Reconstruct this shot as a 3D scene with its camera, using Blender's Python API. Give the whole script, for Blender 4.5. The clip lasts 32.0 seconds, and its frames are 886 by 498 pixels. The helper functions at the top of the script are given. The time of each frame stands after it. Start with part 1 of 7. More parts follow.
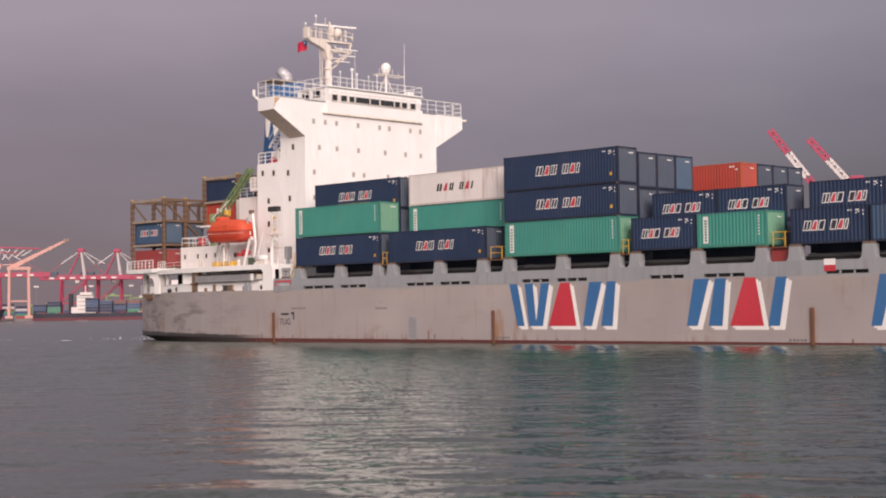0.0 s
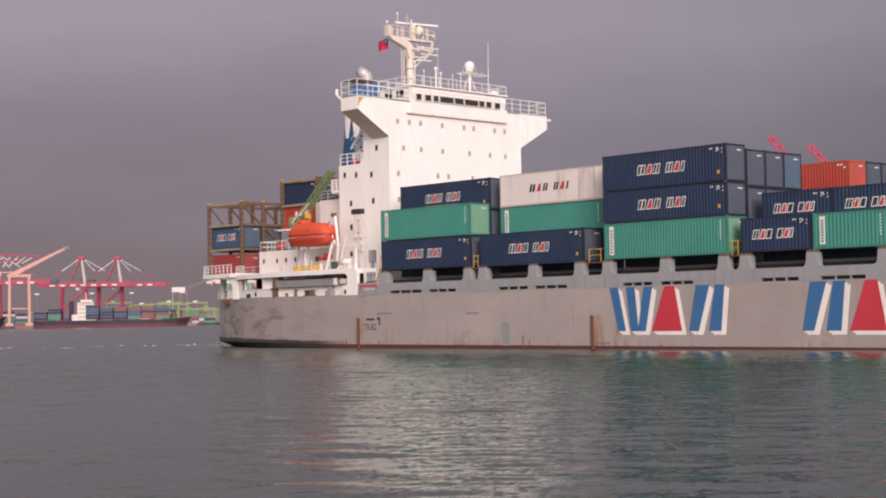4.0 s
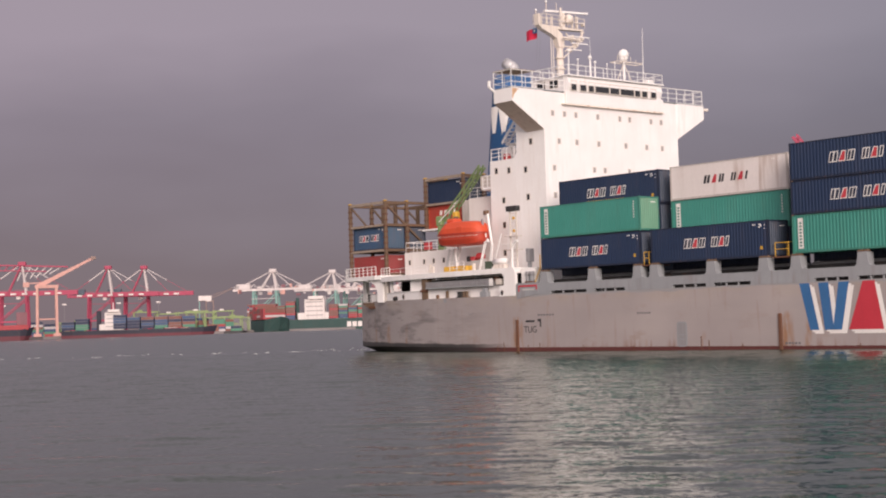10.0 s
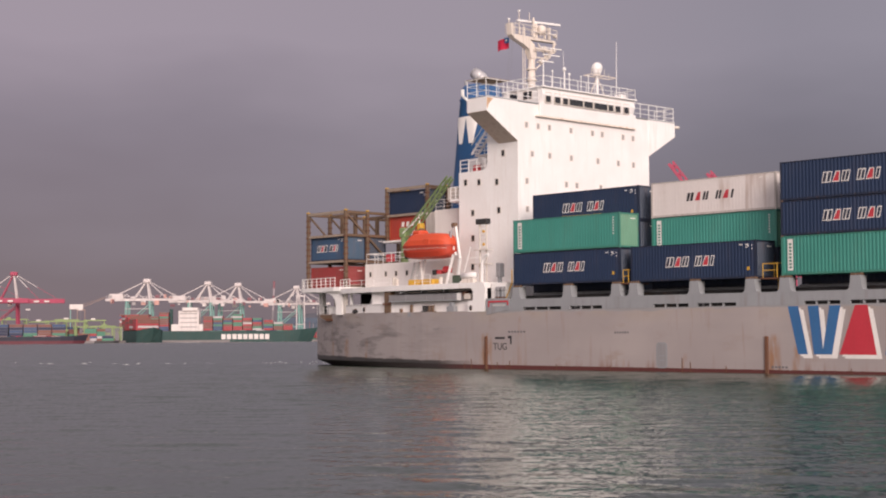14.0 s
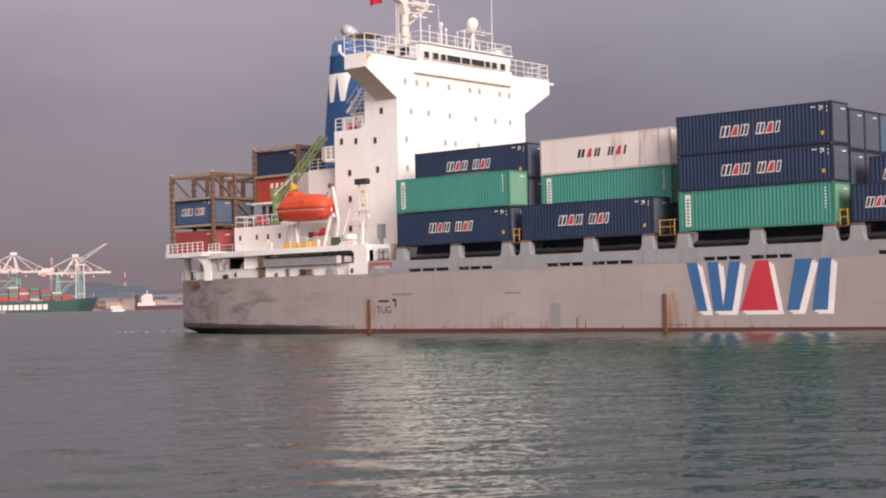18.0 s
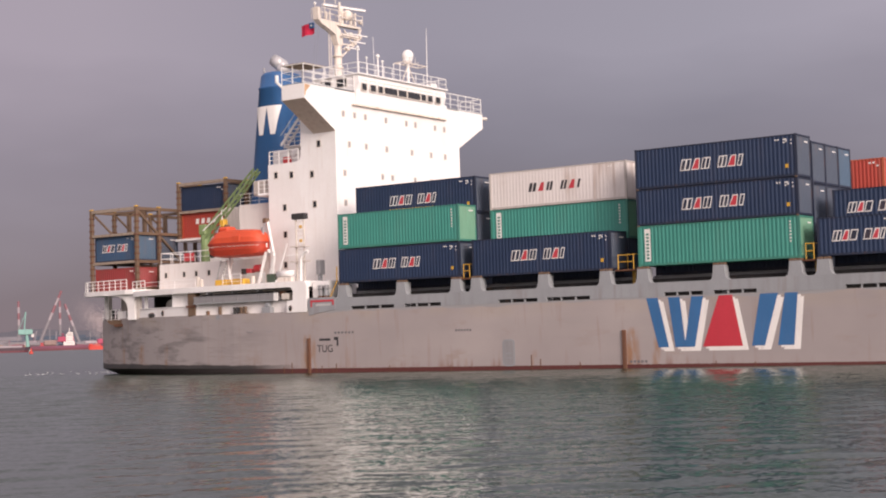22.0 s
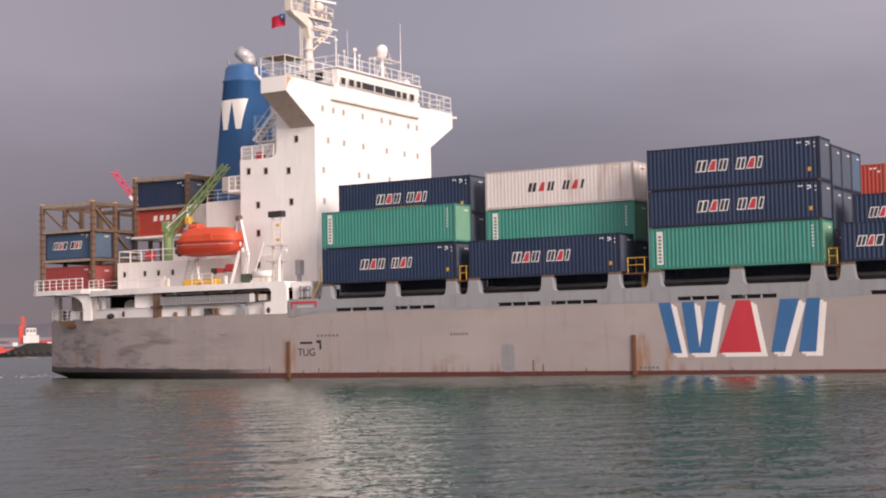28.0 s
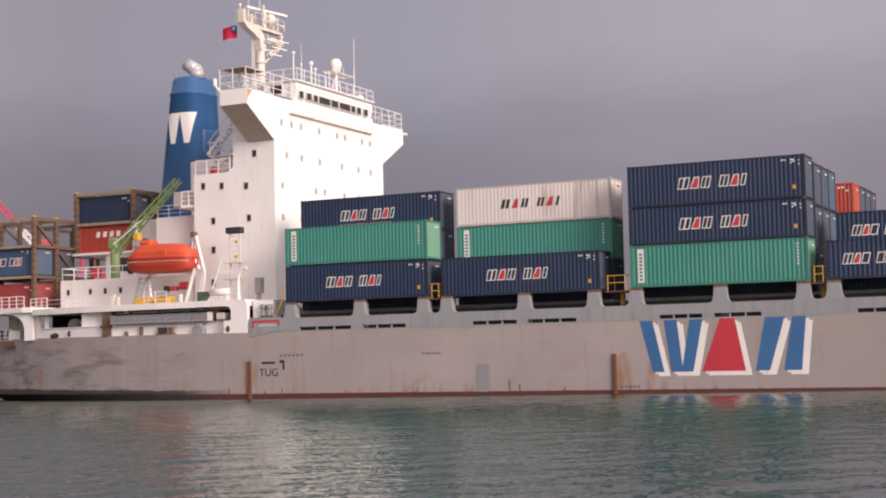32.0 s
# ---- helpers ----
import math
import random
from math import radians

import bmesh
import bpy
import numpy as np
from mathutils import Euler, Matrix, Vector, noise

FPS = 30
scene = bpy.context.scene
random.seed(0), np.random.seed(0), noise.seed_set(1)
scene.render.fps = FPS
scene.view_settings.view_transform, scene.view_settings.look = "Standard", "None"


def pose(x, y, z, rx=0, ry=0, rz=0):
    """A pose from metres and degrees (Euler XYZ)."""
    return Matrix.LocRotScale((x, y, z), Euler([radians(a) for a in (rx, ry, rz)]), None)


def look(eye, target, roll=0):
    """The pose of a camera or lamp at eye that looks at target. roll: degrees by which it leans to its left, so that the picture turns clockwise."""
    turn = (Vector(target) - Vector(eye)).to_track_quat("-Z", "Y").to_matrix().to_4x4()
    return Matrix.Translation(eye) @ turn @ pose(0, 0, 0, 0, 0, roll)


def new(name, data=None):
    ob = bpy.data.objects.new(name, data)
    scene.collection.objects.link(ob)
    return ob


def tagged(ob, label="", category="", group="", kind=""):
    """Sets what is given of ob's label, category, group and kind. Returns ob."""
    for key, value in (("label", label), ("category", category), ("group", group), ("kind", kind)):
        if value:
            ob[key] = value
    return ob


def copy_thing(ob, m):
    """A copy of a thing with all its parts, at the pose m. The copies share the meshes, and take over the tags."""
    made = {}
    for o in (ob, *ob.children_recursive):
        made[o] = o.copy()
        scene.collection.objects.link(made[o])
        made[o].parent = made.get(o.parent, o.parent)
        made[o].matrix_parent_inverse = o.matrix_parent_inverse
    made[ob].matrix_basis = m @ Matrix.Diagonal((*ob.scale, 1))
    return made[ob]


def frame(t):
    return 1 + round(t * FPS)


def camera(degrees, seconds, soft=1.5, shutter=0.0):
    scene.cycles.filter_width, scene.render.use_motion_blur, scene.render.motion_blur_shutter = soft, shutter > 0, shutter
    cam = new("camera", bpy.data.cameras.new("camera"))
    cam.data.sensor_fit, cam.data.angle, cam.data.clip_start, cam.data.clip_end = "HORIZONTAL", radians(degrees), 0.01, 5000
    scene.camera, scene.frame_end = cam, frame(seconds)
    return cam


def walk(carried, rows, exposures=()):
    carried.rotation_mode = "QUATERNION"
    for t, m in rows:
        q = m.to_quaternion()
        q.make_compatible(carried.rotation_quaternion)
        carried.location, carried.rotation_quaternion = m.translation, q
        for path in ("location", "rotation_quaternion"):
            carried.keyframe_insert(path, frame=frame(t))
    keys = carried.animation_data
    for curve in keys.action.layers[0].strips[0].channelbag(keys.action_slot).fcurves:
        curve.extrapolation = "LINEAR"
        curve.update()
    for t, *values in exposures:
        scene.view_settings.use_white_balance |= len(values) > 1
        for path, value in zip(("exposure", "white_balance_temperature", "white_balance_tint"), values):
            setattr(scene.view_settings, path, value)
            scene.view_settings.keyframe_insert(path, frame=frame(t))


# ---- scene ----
EYE = Vector((0.0, 0.0, 2.55))
AIM = [
    (0, 19.99, 2.43, -0.92), (0.5, 20.01, 2.47, -0.96), (1, 20.00, 2.50, -0.92), (1.5, 19.96, 2.53, -0.89), (2, 19.92, 2.55, -0.90),
    (2.5, 19.91, 2.57, -0.96), (3, 19.92, 2.60, -0.99), (3.5, 19.94, 2.63, -0.99), (5.5, 20.32, 2.87, -1.37), (6, 20.43, 2.86, -1.38),
    (6.5, 20.49, 2.80, -1.34), (7, 20.52, 2.76, -1.31), (7.5, 20.54, 2.72, -1.34), (8, 20.55, 2.72, -1.42), (8.5, 20.61, 2.73, -1.48),
    (9, 20.80, 2.82, -1.72), (9.5, 20.92, 2.90, -1.82), (10, 20.97, 2.91, -1.79), (10.5, 20.96, 2.88, -1.75), (11, 20.73, 2.87, -1.64),
    (11.5, 19.85, 2.85, -1.45), (12, 18.83, 3.03, -1.23), (12.5, 18.01, 3.22, -1.00), (13, 17.48, 3.30, -0.87), (13.5, 16.92, 3.40, -0.63),
    (15.5, 14.47, 3.60, -0.14), (16, 14.30, 3.53, -0.31), (16.5, 15.94, 2.13, -0.04), (16.6, 16.09, 1.12, 0.17), (16.9, 13.02, 0.18, -0.54),
    (17, 12.16, 0.24, -0.77), (17.2, 11.21, -0.41, -0.69), (17.5, 9.78, 0.16, -0.75), (18, 7.92, 1.97, -1.49), (18.5, 6.42, 2.64, -1.74),
    (19, 5.70, 2.79, -1.97), (19.5, 5.34, 2.98, -2.11), (20, 4.49, 3.12, -2.16), (20.5, 3.60, 3.26, -2.10), (21, 3.13, 3.29, -2.07),
    (21.5, 2.52, 3.34, -2.04), (22, 1.66, 3.37, -1.84), (22.5, 0.69, 3.42, -1.69), (23, 0.00, 3.46, -1.71), (23.5, -0.41, 3.46, -1.80),
    (24, -0.76, 3.40, -1.85), (24.5, -1.21, 3.29, -1.81), (25, -1.69, 3.25, -1.69), (25.5, -2.25, 3.18, -1.69), (27.5, -4.41, 3.33, -1.61),
    (28, -5.17, 3.52, -1.36), (28.5, -6.14, 3.61, -1.38), (29, -7.08, 3.75, -1.56), (29.5, -7.96, 3.90, -1.86), (30, -8.73, 3.97, -1.84),
    (30.5, -9.21, 4.04, -1.90), (31, -9.78, 4.13, -1.80), (31.5, -10.36, 4.20, -1.63), (32, -10.90, 4.24, -1.49),
]


def aim(yaw, pitch, roll):
    a, b = radians(yaw), radians(pitch)
    ahead = Vector((-math.sin(a) * math.cos(b), math.cos(a) * math.cos(b), math.sin(b)))
    return look(EYE, EYE + ahead * 100, roll)


cam = camera(33.384, 32.0, soft=2.0)
walk(cam, [(t, aim(yaw, pitch, roll)) for t, yaw, pitch, roll in AIM],
     [(0, -0.24), (15.0, -0.24), (17.0, -0.21), (18.0, 0.0), (20.0, 0.0), (32.0, -0.02)])


def ship_pose(t):
    """Where the ship lies at t seconds: origin at the waterline on her starboard side, x ahead."""
    u = (t - 16) / 16
    x = -25.663 + 36.361 * u - 0.945 * u**2 - 0.243 * u**3
    y = 124.856 - 8.148 * u - 2.703 * u**2 - 0.094 * u**3
    turn = -31.982 - 5.714 * u + 1.077 * u**2
    return pose(x, y, -0.028, 0.115, 0.223, turn)


# ---- world, sun, exposure ----
SUN_AZ, SUN_EL = radians(-61), radians(19)   # seen from the scene, angle from +x
sun_way = Vector((math.cos(SUN_AZ) * math.cos(SUN_EL), math.sin(SUN_AZ) * math.cos(SUN_EL), math.sin(SUN_EL)))
sun = new("sun", bpy.data.lights.new("sun", "SUN"))
sun.data.energy, sun.data.angle, sun.data.color = 3.5, radians(26), (1.0, 0.85, 0.78)
sun.matrix_world = look(sun_way * 500, (0, 0, 0))

world = bpy.data.worlds.new("sky")
scene.world = world
world.use_nodes = True
wt = world.node_tree
wt.nodes.clear()


def wnode(kind, **values):
    n = wt.nodes.new(kind)
    for k, v in values.items():
        n.inputs[k].default_value = v
    return n


w_out, w_bg = wnode("ShaderNodeOutputWorld"), wnode("ShaderNodeBackground")
w_sky = wnode("ShaderNodeTexSky")
w_sky.sky_type, w_sky.sun_disc = "NISHITA", False
w_sky.sun_elevation, w_sky.sun_rotation = SUN_EL, math.pi / 2 - SUN_AZ
w_co, w_map = wnode("ShaderNodeTexCoord"), wnode("ShaderNodeMapping")
w_map.inputs["Scale"].default_value = (1.6, 1.6, 5.0)
w_noise = wnode("ShaderNodeTexNoise", Scale=1.7, Detail=4.0, Roughness=0.5)
w_sep = wnode("ShaderNodeSeparateXYZ")
w_ramp = wnode("ShaderNodeValToRGB")
w_add = wnode("ShaderNodeMath")
w_add.operation = "MULTIPLY_ADD"
w_add.inputs[1].default_value = 0.16
ramp = w_ramp.color_ramp
for p, c in ((0.0, (0.222, 0.176, 0.200)), (0.11, (0.200, 0.161, 0.190)), (0.18, (0.265, 0.226, 0.268)), (0.25, (0.382, 0.330, 0.382)), (0.40, (0.40, 0.355, 0.395)), (1.0, (0.58, 0.52, 0.56))):
    e = ramp.elements.new(p) if p not in (0.0, 1.0) else ramp.elements[0 if p == 0.0 else -1]
    e.color = (*c, 1)
w_mix = wnode("ShaderNodeMixRGB")
w_mix.inputs["Fac"].default_value = 0.94
w_dim = wnode("ShaderNodeMixRGB", Fac=1.0)
w_dim.blend_type = "MULTIPLY"
w_dim.inputs["Color2"].default_value = (0.1, 0.1, 0.1, 1)
link = wt.links.new
link(w_co.outputs["Generated"], w_sep.inputs[0])
link(w_co.outputs["Generated"], w_map.inputs[0])
link(w_map.outputs[0], w_noise.inputs["Vector"])
link(w_noise.outputs[0], w_add.inputs[0])
link(w_sep.outputs["Z"], w_add.inputs[2])
w_off = wnode("ShaderNodeMath")
w_off.operation = "ADD"
w_off.inputs[1].default_value = -0.03
link(w_add.outputs[0], w_off.inputs[0])
link(w_off.outputs[0], w_ramp.inputs[0])
link(w_sky.outputs[0], w_dim.inputs["Color1"])
link(w_dim.outputs[0], w_mix.inputs["Color1"])
# the murk is purplish over the harbour and turns blue-grey seawards
w_side, w_tint, w_hue = wnode("ShaderNodeMapRange"), wnode("ShaderNodeValToRGB"), wnode("ShaderNodeMixRGB", Fac=1.0)
for key, v in (("From Min", -0.6), ("From Max", 0.4), ("To Min", 0.0), ("To Max", 1.0)):
    w_side.inputs[key].default_value = v
for p, c in ((0.0, (1.15, 1.075, 1.095)), (0.35, (1.06, 1.03, 1.045)), (0.55, (0.87, 0.89, 0.92)), (0.75, (0.94, 0.985, 1.015)), (1.0, (1.20, 1.22, 1.24))):
    e = w_tint.color_ramp.elements.new(p) if p not in (0.0, 1.0) else w_tint.color_ramp.elements[0 if p == 0.0 else -1]
    e.color = (*c, 1)
w_hue.blend_type = "MULTIPLY"
link(w_sep.outputs["X"], w_side.inputs["Value"])
link(w_side.outputs[0], w_tint.inputs["Fac"])
link(w_ramp.outputs[0], w_hue.inputs["Color1"])
link(w_tint.outputs[0], w_hue.inputs["Color2"])
link(w_hue.outputs[0], w_mix.inputs["Color2"])
# the veiled sun brightens the half of the sky around it
w_dot = wnode("ShaderNodeVectorMath")
w_dot.operation = "DOT_PRODUCT"
w_dot.inputs[1].default_value = sun_way
w_glow = wnode("ShaderNodeMapRange")
w_glow.interpolation_type = "SMOOTHSTEP"
for key, v in (("From Min", -0.25), ("From Max", 1.0), ("To Min", 0.0), ("To Max", 1.0)):
    w_glow.inputs[key].default_value = v
w_lit = wnode("ShaderNodeMixRGB")
w_lit.blend_type = "ADD"
w_lit.inputs["Color2"].default_value = (0.85, 0.71, 0.66, 1)
link(w_co.outputs["Generated"], w_dot.inputs[0])
link(w_dot.outputs["Value"], w_glow.inputs["Value"])
link(w_glow.outputs[0], w_lit.inputs["Fac"])
link(w_mix.outputs[0], w_lit.inputs["Color1"])
link(w_lit.outputs[0], w_bg.inputs["Color"])
link(w_bg.outputs[0], w_out.inputs["Surface"])
w_bg.inputs["Strength"].default_value = 1.0


# ---- materials ----
def material(name):
    m = bpy.data.materials.new(name)
    m.use_nodes = True
    t = m.node_tree
    return m, t, t.nodes["Principled BSDF"]


def paint(name, rgb, rough=0.5, dirt=0.25, rust=0.0, grain=3.0, metal=0.0, dirt_rgb=(0.09, 0.07, 0.055), rust_rgb=(0.20, 0.075, 0.03), streak=(1.2, 1.2, 0.12), vary=0.0, bump=0.05):
    """Weathered paint: broad fading, fine grain, run-off streaks and rust patches."""
    m, t, b = material(name)
    n, l = t.nodes.new, t.links.new
    co = n("ShaderNodeTexCoord")
    big = n("ShaderNodeTexNoise")
    big.inputs["Scale"].default_value, big.inputs["Detail"].default_value = grain * 0.16, 6
    fine = n("ShaderNodeTexNoise")
    fine.inputs["Scale"].default_value, fine.inputs["Detail"].default_value = grain * 4, 5
    mp = n("ShaderNodeMapping")
    mp.inputs["Scale"].default_value = streak
    run = n("ShaderNodeTexNoise")
    run.inputs["Scale"].default_value, run.inputs["Detail"].default_value = grain, 5
    for tex in (big, fine):
        l(co.outputs["Object"], tex.inputs["Vector"])
    l(co.outputs["Object"], mp.inputs[0])
    l(mp.outputs[0], run.inputs["Vector"])

    def ramp_of(src, lo, hi):
        r = n("ShaderNodeMapRange")
        r.inputs["From Min"].default_value, r.inputs["From Max"].default_value = lo, hi
        l(src, r.inputs["Value"])
        return r.outputs[0]

    def mix(fac, a, c, amount=1.0):
        x = n("ShaderNodeMixRGB")
        k = n("ShaderNodeMath")
        k.operation = "MULTIPLY"
        k.inputs[1].default_value = amount
        l(fac, k.inputs[0])
        l(k.outputs[0], x.inputs["Fac"])
        l(a, x.inputs["Color1"])
        x.inputs["Color2"].default_value = (*c, 1)
        return x.outputs[0]

    base = n("ShaderNodeRGB")
    base.outputs[0].default_value = (*rgb, 1)
    col = base.outputs[0]
    if vary:
        info, hsv, vr = n("ShaderNodeObjectInfo"), n("ShaderNodeHueSaturation"), n("ShaderNodeMapRange")
        vr.inputs["To Min"].default_value, vr.inputs["To Max"].default_value = 1 - vary, 1 + vary
        l(info.outputs["Random"], vr.inputs["Value"])
        l(vr.outputs[0], hsv.inputs["Value"])
        l(col, hsv.inputs["Color"])
        col = hsv.outputs[0]
    col = mix(ramp_of(big.outputs[0], 0.35, 0.75), col, tuple(min(1, c * 1.22 + 0.015) for c in rgb), 0.5)
    col = mix(ramp_of(run.outputs[0], 0.46, 0.78), col, dirt_rgb, dirt)
    if rust:
        mul = n("ShaderNodeMath")
        mul.operation = "MULTIPLY"
        l(ramp_of(run.outputs[0], 0.52, 0.70), mul.inputs[0])
        l(ramp_of(big.outputs[0], 0.48, 0.62), mul.inputs[1])
        col = mix(mul.outputs[0], col, rust_rgb, rust)
    col = mix(ramp_of(fine.outputs[0], 0.3, 0.8), col, tuple(c * 0.8 for c in rgb), 0.25)
    l(col, b.inputs["Base Color"])
    rr = n("ShaderNodeMapRange")
    rr.inputs["To Min"].default_value, rr.inputs["To Max"].default_value = max(0.02, rough - 0.12), min(1, rough + 0.15)
    l(fine.outputs[0], rr.inputs["Value"])
    l(rr.outputs[0], b.inputs["Roughness"])
    b.inputs["Metallic"].default_value = metal
    if bump:
        bp = n("ShaderNodeBump")
        bp.inputs["Strength"].default_value, bp.inputs["Distance"].default_value = bump, 0.05
        l(big.outputs[0], bp.inputs["Height"])
        l(bp.outputs[0], b.inputs["Normal"])
    return m


M_white = paint("white_paint", (0.85, 0.82, 0.80), 0.45, 0.05, 0.14, 2.0, dirt_rgb=(0.45, 0.33, 0.25), rust_rgb=(0.42, 0.24, 0.13))
M_tier = paint("dull_white_deckhouse_paint", (0.70, 0.66, 0.63), 0.5, 0.12, 0.35, 2.0, dirt_rgb=(0.36, 0.27, 0.21), rust_rgb=(0.36, 0.19, 0.10))
M_ledge = paint("stained_ledge_paint", (0.80, 0.71, 0.62), 0.6, 0.3, 0.7, 3.0, dirt_rgb=(0.40, 0.24, 0.13), rust_rgb=(0.40, 0.20, 0.09))
M_stained = paint("rust_stained_white_paint", (0.55, 0.36, 0.22), 0.7, 0.3, 0.5, 5.0, dirt_rgb=(0.30, 0.16, 0.08))
M_white_clean = paint("white_equipment_paint", (0.80, 0.78, 0.76), 0.4, 0.12, 0.2, 4.0)
M_mast = paint("cream_mast_paint", (0.70, 0.63, 0.56), 0.5, 0.25, 0.45, 4.0)
M_cream = paint("weathered_white_paint", (0.66, 0.60, 0.54), 0.5, 0.3, 0.5, 3.0)
M_grey = paint("grey_deck_paint", (0.285, 0.295, 0.31), 0.5, 0.2, 0.25, 2.0)
M_grey_light = paint("light_grey_paint", (0.50, 0.49, 0.48), 0.5, 0.25, 0.2, 3.0)
# near-black for dark fittings, and for surfaces whose shade is put into the colour
M_dark = paint("black_fitting_and_recess_shade_paint", (0.030, 0.030, 0.032), 0.7, 0.3, 0.2, 2.0)
M_gangway = paint("gangway_grey_paint", (0.27, 0.265, 0.275), 0.5, 0.2, 0.1, 3.0)
M_locker = paint("dark_grey_locker_paint", (0.13, 0.13, 0.14), 0.5, 0.3, 0.3, 5.0)
M_alu = paint("dull_silver_metal", (0.52, 0.51, 0.52), 0.35, 0.15, 0.0, 4.0, metal=0.25)
M_steel = paint("grey_steel", (0.38, 0.38, 0.40), 0.35, 0.2, 0.1, 4.0, metal=0.7)
M_rust = paint("rusted_steel", (0.13, 0.055, 0.03), 0.85, 0.5, 0.6, 6.0)
M_cage = paint("brown_cell_guide_paint", (0.145, 0.092, 0.058), 0.7, 0.45, 0.9, 4.0)
M_guide_beam = paint("weathered_guide_beam_paint", (0.30, 0.24, 0.19), 0.7, 0.4, 0.6, 4.0, dirt_rgb=(0.12, 0.08, 0.05))
M_awning = paint("tan_canvas", (0.40, 0.29, 0.20), 0.85, 0.3, 0.0, 3.0)
M_flag = paint("crimson_cloth", (0.55, 0.012, 0.055), 0.8, 0.08, 0.0, 3.0)
# darker copy of the canopy orange, with the lower hull's shade painted in
M_boat_hull = paint("shaded_orange_glassfibre", (0.46, 0.046, 0.020), 0.5, 0.15, 0.0, 2.0, bump=0.02)
M_yellow = paint("yellow_paint", (0.62, 0.36, 0.04), 0.5, 0.25, 0.3, 4.0)
M_red = paint("red_paint", (0.48, 0.04, 0.05), 0.5, 0.2, 0.1, 4.0)
M_orange = paint("orange_glassfibre", (0.60, 0.075, 0.025), 0.55, 0.12, 0.0, 2.0, bump=0.02)
M_orange_dark = paint("dark_orange_glassfibre", (0.36, 0.035, 0.018), 0.5, 0.2, 0.0, 2.0)
M_hosegreen = paint("dark_green_paint", (0.05, 0.075, 0.05), 0.6, 0.3, 0.2, 4.0)
M_green_crane = paint("pale_green_paint", (0.19, 0.27, 0.11), 0.5, 0.25, 0.25, 4.0)
M_funnel = paint("funnel_blue_paint", (0.028, 0.105, 0.26), 0.4, 0.12, 0.05, 2.0)
M_mark_blue = paint("blue_marking_paint", (0.036, 0.135, 0.315), 0.5, 0.1, 0.15, 2.0, bump=0.0)
M_mark_red = paint("red_marking_paint", (0.50, 0.035, 0.055), 0.5, 0.1, 0.15, 2.0, bump=0.0)
M_mark_white = paint("white_marking_paint", (0.78, 0.75, 0.72), 0.5, 0.12, 0.2, 2.0, bump=0.0)
M_mark_black = paint("black_marking_paint", (0.02, 0.02, 0.025), 0.5, 0.1, 0.0, 4.0, bump=0.0)
M_rubber = paint("black_rubber", (0.02, 0.02, 0.02), 0.8, 0.2, 0.0, 4.0)
M_navy = paint("navy_container_paint", (0.008, 0.023, 0.064), 0.5, 0.16, 0.04, 1.6, vary=0.12, dirt_rgb=(0.030, 0.045, 0.075))
M_blue2 = paint("faded_blue_container_paint", (0.032, 0.070, 0.135), 0.5, 0.2, 0.15, 1.6, vary=0.1)
M_teal = paint("green_container_paint", (0.044, 0.235, 0.190), 0.45, 0.14, 0.05, 1.6, vary=0.06, dirt_rgb=(0.035, 0.12, 0.10))
M_boxwhite = paint("white_container_paint", (0.70, 0.645, 0.62), 0.5, 0.22, 0.7, 1.0, dirt_rgb=(0.45, 0.37, 0.33), rust_rgb=(0.34, 0.22, 0.16))
M_boxorange = paint("orange_container_paint", (0.36, 0.042, 0.026), 0.5, 0.2, 0.15, 1.6)
M_boxred = paint("red_container_paint", (0.25, 0.034, 0.034), 0.5, 0.25, 0.2, 1.6)
# front ends: sunlight and sky sheen are mixed into a paler body colour
M_navy_end = paint("sunlit_navy_end_paint", (0.038, 0.056, 0.092), 0.45, 0.2, 0.2, 2.0)
M_blue_end = paint("sunlit_blue_end_paint", (0.04, 0.085, 0.145), 0.45, 0.2, 0.2, 2.0)
M_teal_end = paint("sunlit_green_end_paint", (0.13, 0.30, 0.20), 0.5, 0.15, 0.1, 2.0)
M_navy_frame = paint("navy_frame_paint", (0.009, 0.017, 0.042), 0.55, 0.3, 0.3, 3.0)
M_teal_frame = paint("green_frame_paint", (0.045, 0.20, 0.155), 0.5, 0.25, 0.3, 3.0)
M_boxwhite_frame = paint("white_frame_paint", (0.50, 0.45, 0.42), 0.5, 0.3, 0.5, 3.0)
M_boxorange_frame = paint("orange_frame_paint", (0.42, 0.09, 0.04), 0.5, 0.3, 0.3, 3.0)
M_boxred_frame = paint("red_frame_paint", (0.28, 0.045, 0.04), 0.5, 0.3, 0.3, 3.0)


def glass(name, rgb=(0.02, 0.022, 0.026)):
    m, t, b = material(name)
    b.inputs["Base Color"].default_value = (*rgb, 1)
    b.inputs["Roughness"].default_value = 0.08
    b.inputs["Specular IOR Level"].default_value = 0.6
    return m


M_glass = glass("dark_window_glass")
# front ports: glare and reflected bright sky put into a pale base colour
M_port = glass("sky_pale_port_glass", (0.37, 0.345, 0.345))


